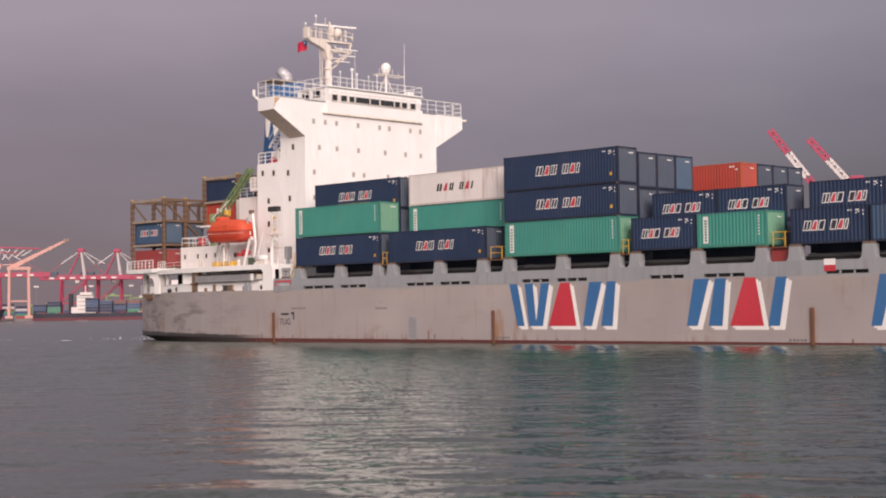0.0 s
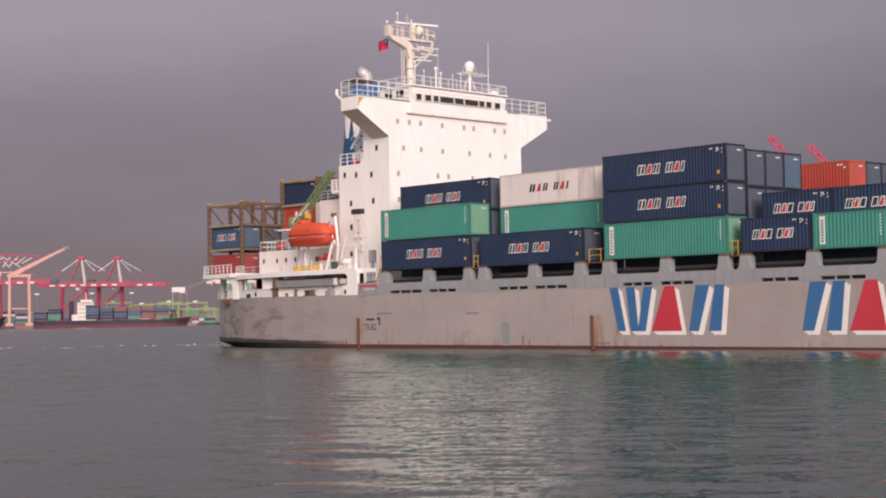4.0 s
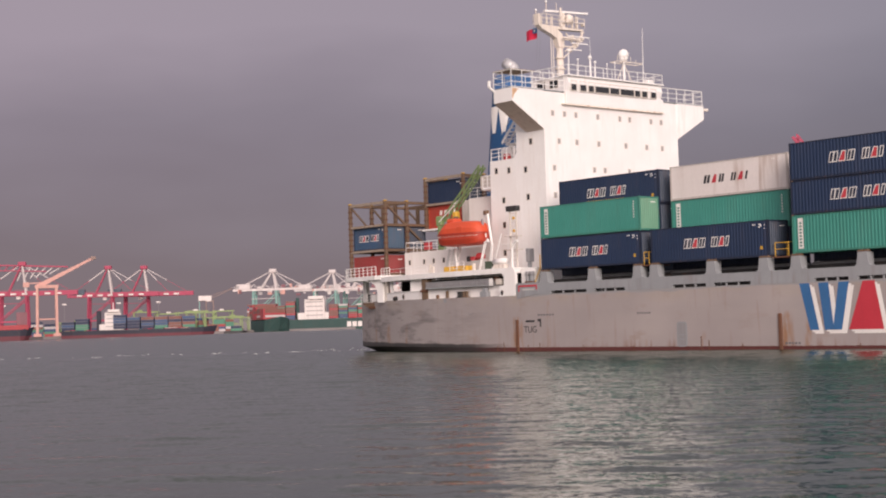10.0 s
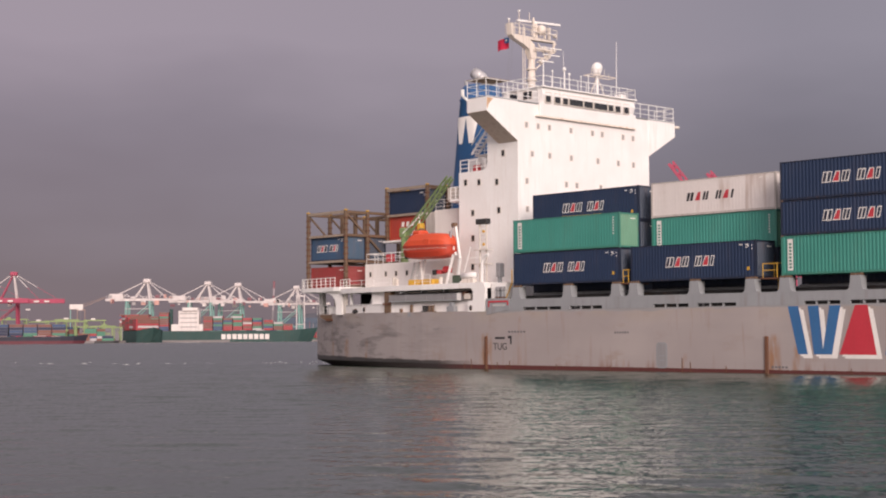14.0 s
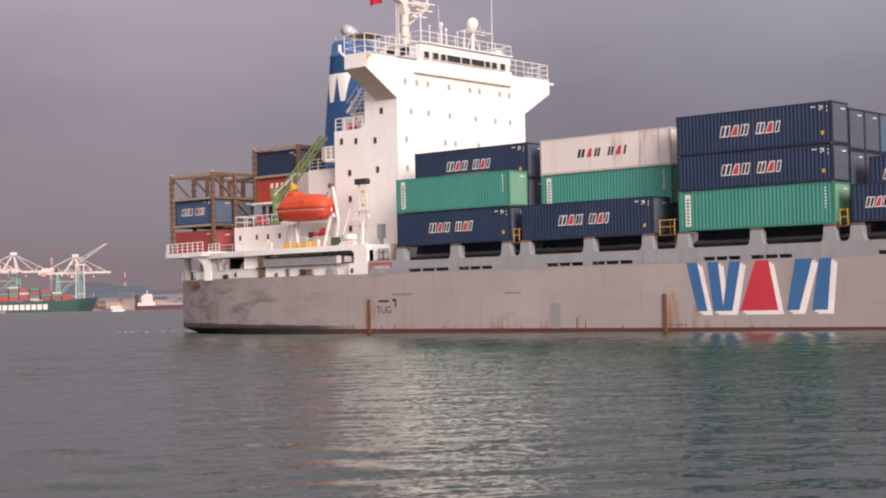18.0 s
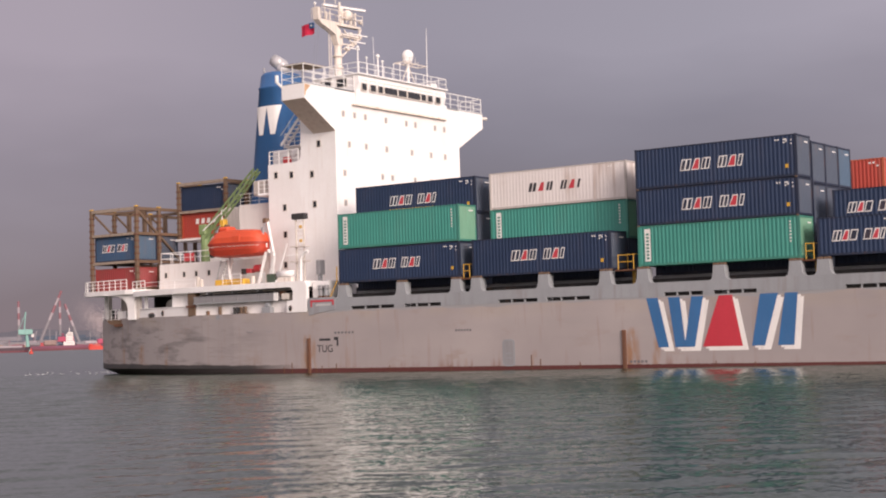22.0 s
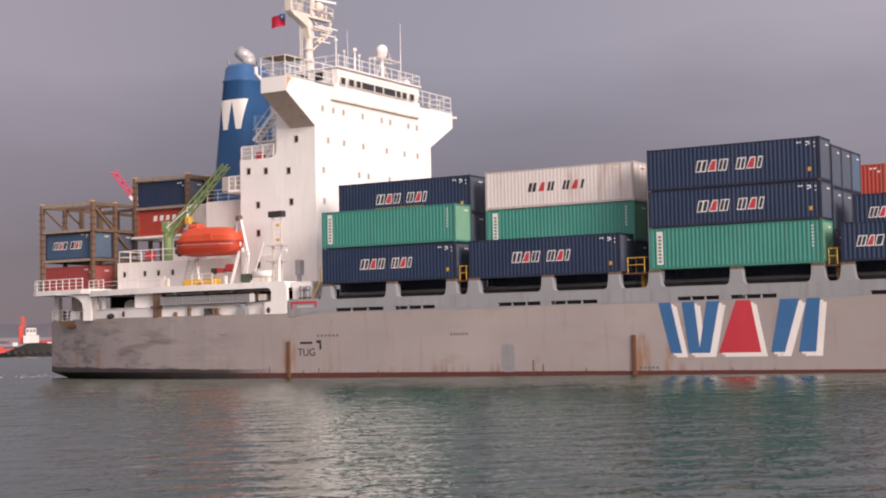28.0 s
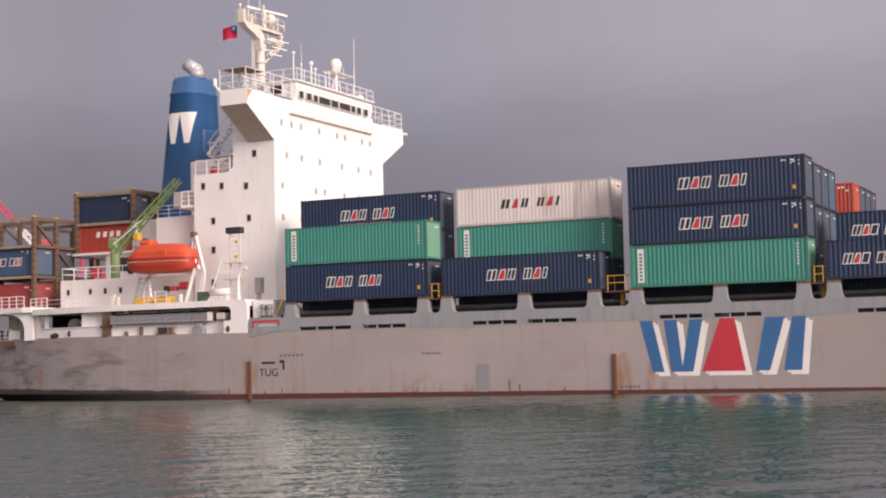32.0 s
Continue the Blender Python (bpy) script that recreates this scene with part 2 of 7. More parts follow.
def hull_paint():
    """Grey hull: fading, scrape marks, soot and rust towards the stern, red boot topping at the water."""
    m, t, b = material("hull_grey_paint")
    n, l = t.nodes.new, t.links.new
    co, sep = n("ShaderNodeTexCoord"), n("ShaderNodeSeparateXYZ")
    l(co.outputs["Object"], sep.inputs[0])

    def tex(scale, mapping, detail=6):
        mp, x = n("ShaderNodeMapping"), n("ShaderNodeTexNoise")
        mp.inputs["Scale"].default_value = mapping
        x.inputs["Scale"].default_value, x.inputs["Detail"].default_value = scale, detail
        l(co.outputs["Object"], mp.inputs[0])
        l(mp.outputs[0], x.inputs["Vector"])
        return x.outputs[0]

    def rng(src, lo, hi):
        r = n("ShaderNodeMapRange")
        r.inputs["From Min"].default_value, r.inputs["From Max"].default_value = lo, hi
        l(src, r.inputs["Value"])
        return r.outputs[0]

    def times(a, c):
        k = n("ShaderNodeMath")
        k.operation = "MULTIPLY"
        l(a, k.inputs[0])
        if isinstance(c, float):
            k.inputs[1].default_value = c
        else:
            l(c, k.inputs[1])
        return k.outputs[0]

    def mix(fac, a, c):
        x = n("ShaderNodeMixRGB")
        l(fac, x.inputs["Fac"])
        if isinstance(a, tuple):
            x.inputs["Color1"].default_value = (*a, 1)
        else:
            l(a, x.inputs["Color1"])
        x.inputs["Color2"].default_value = (*c, 1)
        return x.outputs[0]

    big, plate, run, fine = tex(0.12, (1, 1, 1)), tex(0.5, (0.25, 1, 1.6)), tex(2.0, (1, 1, 0.10)), tex(9, (1, 1, 1))
    col = mix(rng(big, 0.35, 0.7), (0.325, 0.286, 0.282), (0.39, 0.345, 0.335))
    col = mix(times(rng(plate, 0.45, 0.75), 0.30), col, (0.30, 0.275, 0.27))
    col = mix(times(rng(run, 0.58, 0.78), 0.35), col, (0.24, 0.13, 0.075))
    aft = n("ShaderNodeMapRange")
    aft.inputs["From Min"].default_value, aft.inputs["From Max"].default_value = -6.0, -20.0
    l(sep.outputs["X"], aft.inputs["Value"])
    col = mix(times(aft.outputs[0], 0.30), col, (0.30, 0.285, 0.285))
    band = n("ShaderNodeMapRange")
    band.inputs["From Min"].default_value, band.inputs["From Max"].default_value = 4.5, 3.4
    l(sep.outputs["Z"], band.inputs["Value"])
    soot = times(times(times(rng(tex(1.2, (0.13, 1, 1.1), 12), 0.49, 0.66), aft.outputs[0]), band.outputs[0]), 0.72)
    col = mix(soot, col, (0.10, 0.092, 0.092))
    scuff = times(times(rng(tex(2.2, (0.16, 1, 1.6), 8), 0.58, 0.70), aft.outputs[0]), 0.45)
    col = mix(scuff, col, (0.12, 0.112, 0.112))
    drips = times(times(rng(tex(1.3, (1, 1, 0.05), 3), 0.62, 0.70), aft.outputs[0]), 0.25)
    col = mix(drips, col, (0.22, 0.12, 0.06))
    # weathered, yellowish patches below the deck edge
    upper = n("ShaderNodeMapRange")
    upper.inputs["From Min"].default_value, upper.inputs["From Max"].default_value = 3.7, 4.95
    l(sep.outputs["Z"], upper.inputs["Value"])
    col = mix(times(times(upper.outputs[0], rng(tex(0.35, (0.6, 1, 1.2), 8), 0.46, 0.60)), 0.45), col, (0.40, 0.335, 0.26))
    # the grey of the bulwark laps raggedly over the hull colour
    lap = n("ShaderNodeMath")
    lap.operation = "MULTIPLY_ADD"
    lap.inputs[1].default_value = 0.75
    l(tex(0.8, (0.45, 1, 1.0), 6), lap.inputs[0])
    l(sep.outputs["Z"], lap.inputs[2])
    fore = n("ShaderNodeMapRange")
    fore.inputs["From Min"].default_value, fore.inputs["From Max"].default_value = -3.4, -3.0
    l(sep.outputs["X"], fore.inputs["Value"])
    col = mix(times(rng(lap.outputs[0], 5.20, 5.26), fore.outputs[0]), col, (0.31, 0.305, 0.31))
    # brown smears along the side
    col = mix(times(times(rng(tex(0.55, (0.5, 1, 0.9), 8), 0.56, 0.68), rng(tex(3.0, (0.4, 1, 1.0), 5), 0.40, 0.65)), 0.35), col, (0.27, 0.19, 0.14))
    # rust that runs down from fittings and seams
    for x0, w, top, amount in ((-3.3, 1.0, 3.1, 0.95), (-26.2, 0.7, 2.7, 0.85), (-29.8, 0.4, 2.5, 0.5), (-21.8, 0.35, 2.6, 0.75), (27.0, 0.9, 3.0, 0.75), (29.0, 0.5, 2.2, 0.6), (18.8, 0.4, 1.5, 0.6), (0.9, 0.3, 4.6, 0.35), (12.6, 0.25, 1.0, 0.5), (30.5, 0.35, 1.4, 0.4), (57.1, 0.5, 3.0, 0.6)):
        near, below = n("ShaderNodeMapRange"), n("ShaderNodeMapRange")
        dist = n("ShaderNodeMath")
        dist.operation = "SUBTRACT"
        dist.inputs[1].default_value = x0
        l(sep.outputs["X"], dist.inputs[0])
        mag = n("ShaderNodeMath")
        mag.operation = "ABSOLUTE"
        l(dist.outputs[0], mag.inputs[0])
        near.inputs["From Min"].default_value, near.inputs["From Max"].default_value = w, w * 0.15
        l(mag.outputs[0], near.inputs["Value"])
        below.inputs["From Min"].default_value, below.inputs["From Max"].default_value = top, top - 0.5
        l(sep.outputs["Z"], below.inputs["Value"])
        col = mix(times(times(times(near.outputs[0], below.outputs[0]), rng(tex(1.7, (1.6, 1, 0.35), 6), 0.40, 0.62)), amount), col, (0.30, 0.135, 0.045))
    # fouled counter: a black, ragged edge that thins out towards amidships
    edge = n("ShaderNodeMapRange")
    edge.inputs["From Min"].default_value, edge.inputs["From Max"].default_value = -34.0, -3.0
    edge.inputs["To Min"].default_value, edge.inputs["To Max"].default_value = 0.92, 0.62
    l(sep.outputs["X"], edge.inputs["Value"])
    ragged = n("ShaderNodeMath")
    ragged.operation = "MULTIPLY_ADD"
    ragged.inputs[1].default_value = 0.35
    l(tex(0.9, (0.5, 1, 0.6), 7), ragged.inputs[0])
    l(edge.outputs[0], ragged.inputs[2])
    gap = n("ShaderNodeMath")
    gap.operation = "SUBTRACT"
    l(ragged.outputs[0], gap.inputs[0])
    l(sep.outputs["Z"], gap.inputs[1])
    ends = n("ShaderNodeMapRange")
    ends.inputs["From Min"].default_value, ends.inputs["From Max"].default_value = -4.0, -10.0
    l(sep.outputs["X"], ends.inputs["Value"])
    fouled = times(rng(gap.outputs[0], 0.26, 0.36), ends.outputs[0])
    scum = n("ShaderNodeMapRange")
    scum.inputs["From Min"].default_value, scum.inputs["From Max"].default_value = 0.9, 0.25
    l(sep.outputs["Z"], scum.inputs["Value"])
    col = mix(times(times(times(scum.outputs[0], rng(run, 0.48, 0.66)), rng(big, 0.42, 0.62)), 0.7), col, (0.20, 0.085, 0.05))
    boot = n("ShaderNodeMath")
    boot.operation = "LESS_THAN"
    wob = n("ShaderNodeMath")
    wob.operation = "MULTIPLY_ADD"
    wob.inputs[1].default_value = 0.14
    wob.inputs[2].default_value = 0.16
    l(fine, wob.inputs[0])
    l(sep.outputs["Z"], boot.inputs[0])
    l(wob.outputs[0], boot.inputs[1])
    col = mix(boot.outputs[0], col, (0.105, 0.03, 0.027))
    col = mix(times(fouled, 0.9), col, (0.028, 0.027, 0.027))
    l(col, b.inputs["Base Color"])
    b.inputs["Roughness"].default_value = 0.55
    bp = n("ShaderNodeBump")
    bp.inputs["Strength"].default_value, bp.inputs["Distance"].default_value = 0.25, 0.06
    l(plate, bp.inputs["Height"])
    l(bp.outputs[0], b.inputs["Normal"])
    return m


M_hull = hull_paint()


def sea():
    m, t, b = material("harbour_water")
    n, l = t.nodes.new, t.links.new
    co = n("ShaderNodeTexCoord")
    b.inputs["IOR"].default_value = 1.33
    turned = n("ShaderNodeVectorRotate")
    turned.inputs["Angle"].default_value = radians(-10)
    l(co.outputs["Object"], turned.inputs["Vector"])

    def tex(scale, mapping, detail=3.0, rough=0.55, out=0):
        mp, x = n("ShaderNodeMapping"), n("ShaderNodeTexNoise")
        mp.inputs["Scale"].default_value = mapping
        x.inputs["Scale"].default_value, x.inputs["Detail"].default_value, x.inputs["Roughness"].default_value = scale, detail, rough
        l(turned.outputs[0], mp.inputs[0])
        l(mp.outputs[0], x.inputs["Vector"])
        return x.outputs[out]

    patch = tex(0.02, (0.5, 1, 1), out=0)
    mx = n("ShaderNodeMixRGB")
    mx.inputs["Color1"].default_value, mx.inputs["Color2"].default_value = (0.021, 0.036, 0.023, 1), (0.030, 0.047, 0.030, 1)
    l(patch, mx.inputs["Fac"])
    l(mx.outputs[0], b.inputs["Base Color"])
    b.inputs["Roughness"].default_value = 0.09

    # wavelets of three sizes: each noise gives the slope of the surface along and across the crests
    def vec(op, a, c):
        v = n("ShaderNodeVectorMath")
        v.operation = op
        for k, x in ((0, a), (1, c)):
            if isinstance(x, tuple):
                v.inputs[k].default_value = x
            else:
                l(x, v.inputs[k])
        return v.outputs[0]

    total = (0.0, 0.0, 1.0)
    for scale, stretch, slope in ((0.33, 0.5, 0.12), (1.7, 0.75, 0.36), (6.5, 0.9, 0.80)):
        tilt = vec("SUBTRACT", tex(scale, (stretch, 1, 1), out=1), (0.5, 0.5, 0.5))
        total = vec("ADD", vec("MULTIPLY", tilt, (slope * 0.9, slope, 0.0)), total)
    # calmer in the lee of the near shore
    lee, far_off = n("ShaderNodeVectorMath"), n("ShaderNodeMapRange")
    lee.operation = "LENGTH"
    l(co.outputs["Object"], lee.inputs[0])
    for key, v in (("From Min", 24.0), ("From Max", 95.0), ("To Min", 0.42), ("To Max", 0.62)):
        far_off.inputs[key].default_value = v
    l(lee.outputs["Value"], far_off.inputs["Value"])
    steep = n("ShaderNodeCombineXYZ")
    steep.inputs["Z"].default_value = 1.0
    l(far_off.outputs[0], steep.inputs["X"])
    l(far_off.outputs[0], steep.inputs["Y"])
    total = vec("MULTIPLY", total, steep.outputs[0])
    # wavelets run ashore, their seen faces lean that way, the more the flatter the view
    lean, lean_y = n("ShaderNodeMapRange"), n("ShaderNodeCombineXYZ")
    for key, v in (("From Min", 20.0), ("From Max", 75.0), ("To Min", -0.012), ("To Max", -0.095)):
        lean.inputs[key].default_value = v
    l(lee.outputs["Value"], lean.inputs["Value"])
    l(lean.outputs[0], lean_y.inputs["Y"])
    # the far slopes lie hidden behind the crests
    least, least_y = n("ShaderNodeMath"), n("ShaderNodeCombineXYZ")
    least.operation = "MULTIPLY"
    least.inputs[1].default_value = 0.55
    l(lean.outputs[0], least.inputs[0])
    least_y.inputs["X"].default_value = least_y.inputs["Z"].default_value = 9.0
    l(least.outputs[0], least_y.inputs["Y"])
    total = vec("MINIMUM", vec("ADD", total, lean_y.outputs[0]), least_y.outputs[0])
    back = n("ShaderNodeVectorRotate")
    back.inputs["Angle"].default_value = radians(10)
    l(total, back.inputs["Vector"])
    geo = n("ShaderNodeNewGeometry")
    flat = vec("SUBTRACT", geo.outputs["Normal"], (0.0, 0.0, 1.0))
    nm = n("ShaderNodeVectorMath")
    nm.operation = "NORMALIZE"
    l(vec("ADD", back.outputs[0], flat), nm.inputs[0])
    l(nm.outputs[0], b.inputs["Normal"])
    return m


M_sea = sea()
M_foam = paint("white_foam", (0.64, 0.64, 0.62), 0.9, 0.2, 0.0, 3.0)


# ---- mesh helpers ----
def bm_new():
    return bmesh.new()


def box(bm, x0, x1, y0, y1, z0, z1, bevel=0.0):
    m = Matrix.Translation(((x0 + x1) / 2, (y0 + y1) / 2, (z0 + z1) / 2)) @ Matrix.Diagonal((abs(x1 - x0), abs(y1 - y0), abs(z1 - z0), 1))
    vs = bmesh.ops.create_cube(bm, size=1, matrix=m)["verts"]
    if bevel:
        es = list({e for v in vs for e in v.link_edges})
        bmesh.ops.bevel(bm, geom=es, offset=bevel, segments=1, affect="EDGES")
    return bm


def tube(bm, p, q, r, n=6, r2=None):
    p, q = Vector(p), Vector(q)
    d = q - p
    m = Matrix.Translation((p + q) / 2) @ d.to_track_quat("Z", "Y").to_matrix().to_4x4()
    bmesh.ops.create_cone(bm, cap_ends=True, segments=n, radius1=r, radius2=r if r2 is None else r2, depth=d.length, matrix=m)
    return bm


def beam(bm, p, q, w, d=None):
    """A square bar from p to q."""
    p, q = Vector(p), Vector(q)
    way = q - p
    m = Matrix.Translation((p + q) / 2) @ way.to_track_quat("Z", "Y").to_matrix().to_4x4() @ Matrix.Diagonal((w, d or w, way.length, 1))
    bmesh.ops.create_cube(bm, size=1, matrix=m)
    return bm


def prism(bm, outline, axis, a, b):
    """A flat outline (pairs) drawn along axis from a to b. x: pairs are y, z; y: pairs are x, z; z: pairs are x, y."""
    def put(u, v, w):
        return {"x": (w, u, v), "y": (u, w, v), "z": (u, v, w)}[axis]
    lo = [bm.verts.new(put(u, v, a)) for u, v in outline]
    hi = [bm.verts.new(put(u, v, b)) for u, v in outline]
    n = len(outline)
    fs = [bm.faces.new(lo), bm.faces.new(hi)]
    for i in range(n):
        fs.append(bm.faces.new((lo[i], lo[(i + 1) % n], hi[(i + 1) % n], hi[i])))
    bmesh.ops.recalc_face_normals(bm, faces=fs)
    return bm


def finish(bm, name, mat, smooth=False):
    me = bpy.data.meshes.new(name)
    bm.to_mesh(me)
    bm.free()
    for mt in mat if isinstance(mat, (list, tuple)) else [mat]:
        me.materials.append(mt)
    if smooth:
        for p in me.polygons:
            p.use_smooth = True
    return me


def part(name, bm, mat, parent, label="", smooth=False):
    ob = new(name, finish(bm, name, mat, smooth))
    ob.parent = parent
    if label:
        ob["label"] = label
    return ob


def bpart(name, dims, mat, parent, bevel=0.0, label=""):
    return part(name, box(bm_new(), *dims, bevel), mat, parent, label)


def thing(name, label, category, group="", kind="", at=None):
    ob = new(name)
    tagged(ob, label, category, group, kind)
    if at is not None:
        ob.matrix_basis = at
    return ob


def solo(name, bm, mat, label, category, group="", kind="", smooth=False):
    ob = new(name, finish(bm, name, mat, smooth))
    return tagged(ob, label, category, group, kind)


def railing(parent, pts, height=1.05, mat=None, step=1.5, bars=2, r=0.03, label=""):
    """A rail along a line of deck points, with its posts as parts."""
    mat = mat or M_white_clean
    bm = bm_new()
    pts = [Vector(p) for p in pts]
    for a, b in zip(pts, pts[1:]):
        for k in range(bars + 1):
            up = Vector((0, 0, height * (1 - k / (bars + 1))))
            tube(bm, a + up, b + up, r * (1.25 if k == 0 else 0.8), 5)
    rail = part("railing", bm, mat, parent, label)
    for a, b in zip(pts, pts[1:]):
        n = max(1, round((b - a).length / step))
        for i in range(n + (b == pts[-1])):
            q = a + (b - a) * i / n
            part("post", tube(bm_new(), q, q + Vector((0, 0, height)), r, 5), mat, rail)
    return rail


MOVING = []   # (thing, pose on the ship)


def aboard(ob, m=None):
    """Marks a thing that rides on the ship."""
    MOVING.append((ob, m or Matrix()))
    return ob

# ---- the water ----
def water_sheet():
    """One sheet to the horizon: real wavelets in the harbour basin, rings that widen outwards beyond it."""
    rng = random.Random(3)
    waves = []
    for _ in range(44):
        k = 2 * math.pi / (0.7 * 5.0 ** rng.random())
        waves.append((k, radians(100) + rng.gauss(0, 0.33), rng.uniform(0, 6.28), WAVE_SLOPE * math.sqrt(2 / 44) / k))
    radii = [3.0, 6.0, 9.0, 12.0]
    while radii[-1] < 4700:
        r = radii[-1]
        radii.append(r + (0.15 if r < 70 else 0.15 + (r - 70) * 0.0035 if r < 170 else r * 0.05))
    az = np.concatenate([np.linspace(50, 128, 400), np.linspace(128, 410, 60)[1:-1]])
    ang = np.radians(az)
    na = len(ang)
    R, A = np.meshgrid(np.array(radii), ang, indexing="ij")
    X, Y = R * np.cos(A), R * np.sin(A)
    Z = np.full_like(X, WATER)
    for k, a, ph, amp in waves:
        Z += amp * np.clip(2.2 - R * k / 520, 0, 1) * np.sin(k * (X * math.cos(a) + Y * math.sin(a)) + ph)
    verts = np.stack([X, Y, Z], -1).reshape(-1, 3)
    nr = len(radii)
    i, j = np.meshgrid(np.arange(nr - 1), np.arange(na), indexing="ij")
    j2 = (j + 1) % na
    quads = np.stack([i * na + j, (i + 1) * na + j, (i + 1) * na + j2, i * na + j2], -1).reshape(-1, 4)
    me = bpy.data.meshes.new("water")
    me.vertices.add(len(verts) + 1)
    me.vertices.foreach_set("co", np.concatenate([verts, [[0, 0, WATER]]]).astype(np.float32).ravel())
    cap = np.stack([np.full(na, len(verts)), np.arange(na), (np.arange(na) + 1) % na], -1)
    me.loops.add(quads.size + cap.size)
    me.loops.foreach_set("vertex_index", np.concatenate([quads.ravel(), cap.ravel()]).astype(np.int32))
    me.polygons.add(len(quads) + na)
    me.polygons.foreach_set("loop_start", np.concatenate([np.arange(len(quads)) * 4, quads.size + np.arange(na) * 3]).astype(np.int32))
    me.polygons.foreach_set("use_smooth", np.ones(len(quads) + na, bool))
    me.update(calc_edges=True)
    me.validate()
    me.materials.append(M_sea)
    return tagged(new("water", me), "grey-green rippled harbour water", "water", kind="structure")


WAVE_SLOPE, WATER = 0.032, -0.17
water = water_sheet()


# ---- the container ship ----
MID = 13.6   # the ship's centre line
ship = thing("container_ship", "grey-hulled container ship with white superstructure, under way", "ship")
aboard(ship)


def side_y(x):
    """Starboard edge of the hull at deck level."""
    if x < -8:
        return -0.2 + 5.6 * ((-8 - x) / 27) ** 2
    if x > 88:
        return -0.2 + 13.6 * ((x - 88) / 46) ** 2.2
    return -0.2


def hull():
    xs = [-35.0, -34.2, -33, -31, -28, -25, -22, -19, -16, -12, -8, -3, 3, 14, 26, 40, 55, 70, 88, 96, 104, 112, 120, 127, 134]
    zs = [-2.0, -0.4, 0.0, 0.32, 2.5, 5.0]
    bm = bm_new()
    rings = []
    for x in xs:
        ring = []
        for z in zs:
            xx, y = x, side_y(x)
            t = max(0.0, min(1.0, (-8 - x) / 27))
            if z < 0.3:
                low = 0.32 - z
                y += t**1.5 * low * 2.0
                xx += t**3 * low * 1.5
            if x > 88:
                y += (5.0 - z) * 0.25 * min(1, (x - 88) / 20)
                y = min(y, MID - 0.05)
                z += 2.5 * ((x - 88) / 46) ** 2 if z > 4 else 0
            sheer = 0.14 * t if z > 4 else 0
            ring.append((xx, y, z + sheer))
        rings.append([bm.verts.new(p) for p in ring] + [bm.verts.new((p[0], 2 * MID - p[1], p[2])) for p in reversed(ring)])
    for a, b in zip(rings, rings[1:]):
        for i in range(len(a) - 1):
            bm.faces.new((a[i], b[i], b[i + 1], a[i + 1]))
    bm.faces.new(rings[0])
    bm.faces.new(list(reversed(rings[-1])))
    bmesh.ops.recalc_face_normals(bm, faces=bm.faces)
    ob = part("hull", bm, M_hull, ship, "grey steel hull with soot and rust streaks aft")
    return ob


hull()
# main deck
bm = bm_new()
prism(bm, [(x, side_y(x) + 0.02) for x in (-34.9, -31, -27, -23, -19, -14, -8, 40, 88)] + [(x, 2 * MID - side_y(x) - 0.02) for x in (88, 40, -8, -14, -19, -23, -27, -31, -34.9)], "z", 4.6, 4.98)
part("main_deck", bm, M_grey, ship)

BAYS = [(0.0, 12.19), (13.35, 25.54), (27.78, 39.97), (41.15, 47.21), (47.35, 53.41), (55.38, 61.44), (61.60, 67.66), (69.4, 81.6)]
OUT_Z, IN_Z = 7.16, 6.57

# side structure below the containers: plated band with slots, pedestals on it
part("bulwark_plate", box(bm_new(), -3.3, 100, -0.215, 0.02, 5.27, 5.98), M_grey, ship, "grey plated bulwark along the cargo deck")
slots = [(1.3, 5.8), (6.8, 10.4), (15.8, 19.3), (20.1, 23.8), (29.8, 32.8), (33.6, 36.8), (43.0, 46.2), (48.0, 51.6), (58.2, 61.5), (63, 67), (70, 74), (76, 80)]
edges = [-3.3] + [v for s in slots for v in s] + [100]
for a, b in zip(edges[0::2], edges[1::2]):
    part("bulwark_foot", box(bm_new(), a, b, -0.215, 0.02, 4.985, 5.27), M_grey, ship)
for a, b in slots:
    n = 3
    for i in range(1, n):
        x = a + (b - a) * i / n
        bpart("slot_stay", (x - 0.04, x + 0.04, -0.19, 0.0, 4.985, 5.27), M_grey, ship)
# coaming and walkway are near-black: the shade below the containers is painted in
bpart("coaming", (-3.0, 82, 1.75, 2.1, 4.98, 6.3), M_dark, ship, 0, "hatch coaming behind the pedestals, painted near-black as shade")
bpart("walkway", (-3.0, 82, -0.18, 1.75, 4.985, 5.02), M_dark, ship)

posts = [0.45, 6.5, 11.85, 13.75, 19.85, 25.1, 28.15, 34.05, 39.6, 41.55, 47.3, 53.0, 55.75, 61.5, 67.4, 69.8, 75.5, 81.2]
ped = bm_new()
prism(ped, [(-0.72, 5.98), (0.72, 5.98), (0.56, 6.07), (0.47, 6.3), (0.40, 7.0), (-0.40, 7.0), (-0.47, 6.3), (-0.56, 6.07)], "y", -0.21, 0.35)
box(ped, -0.34, 0.34, 0.35, 0.7, 5.98, 7.0)
ped_me = finish(ped, "pedestal", M_grey)
pad = box(bm_new(), -0.22, 0.22, -0.12, 0.22, 7.0, 7.16, 0.02)
pad_me = finish(pad, "twist_lock", M_cage)
leg = box(bm_new(), -0.16, 0.16, 0.55, 0.9, 4.98, 6.35)
leg_me = finish(leg, "pedestal_leg", M_grey)
for x in posts:
    p = new("pedestal", ped_me)
    p.parent, p.location = ship, (x, 0, 0)
    for dx in (-0.24, 0.24):
        q = new("twist_lock", pad_me)
        q.parent, q.location = p, (dx, 0, 0)
    g = new("pedestal_leg", leg_me)
    g.parent = p
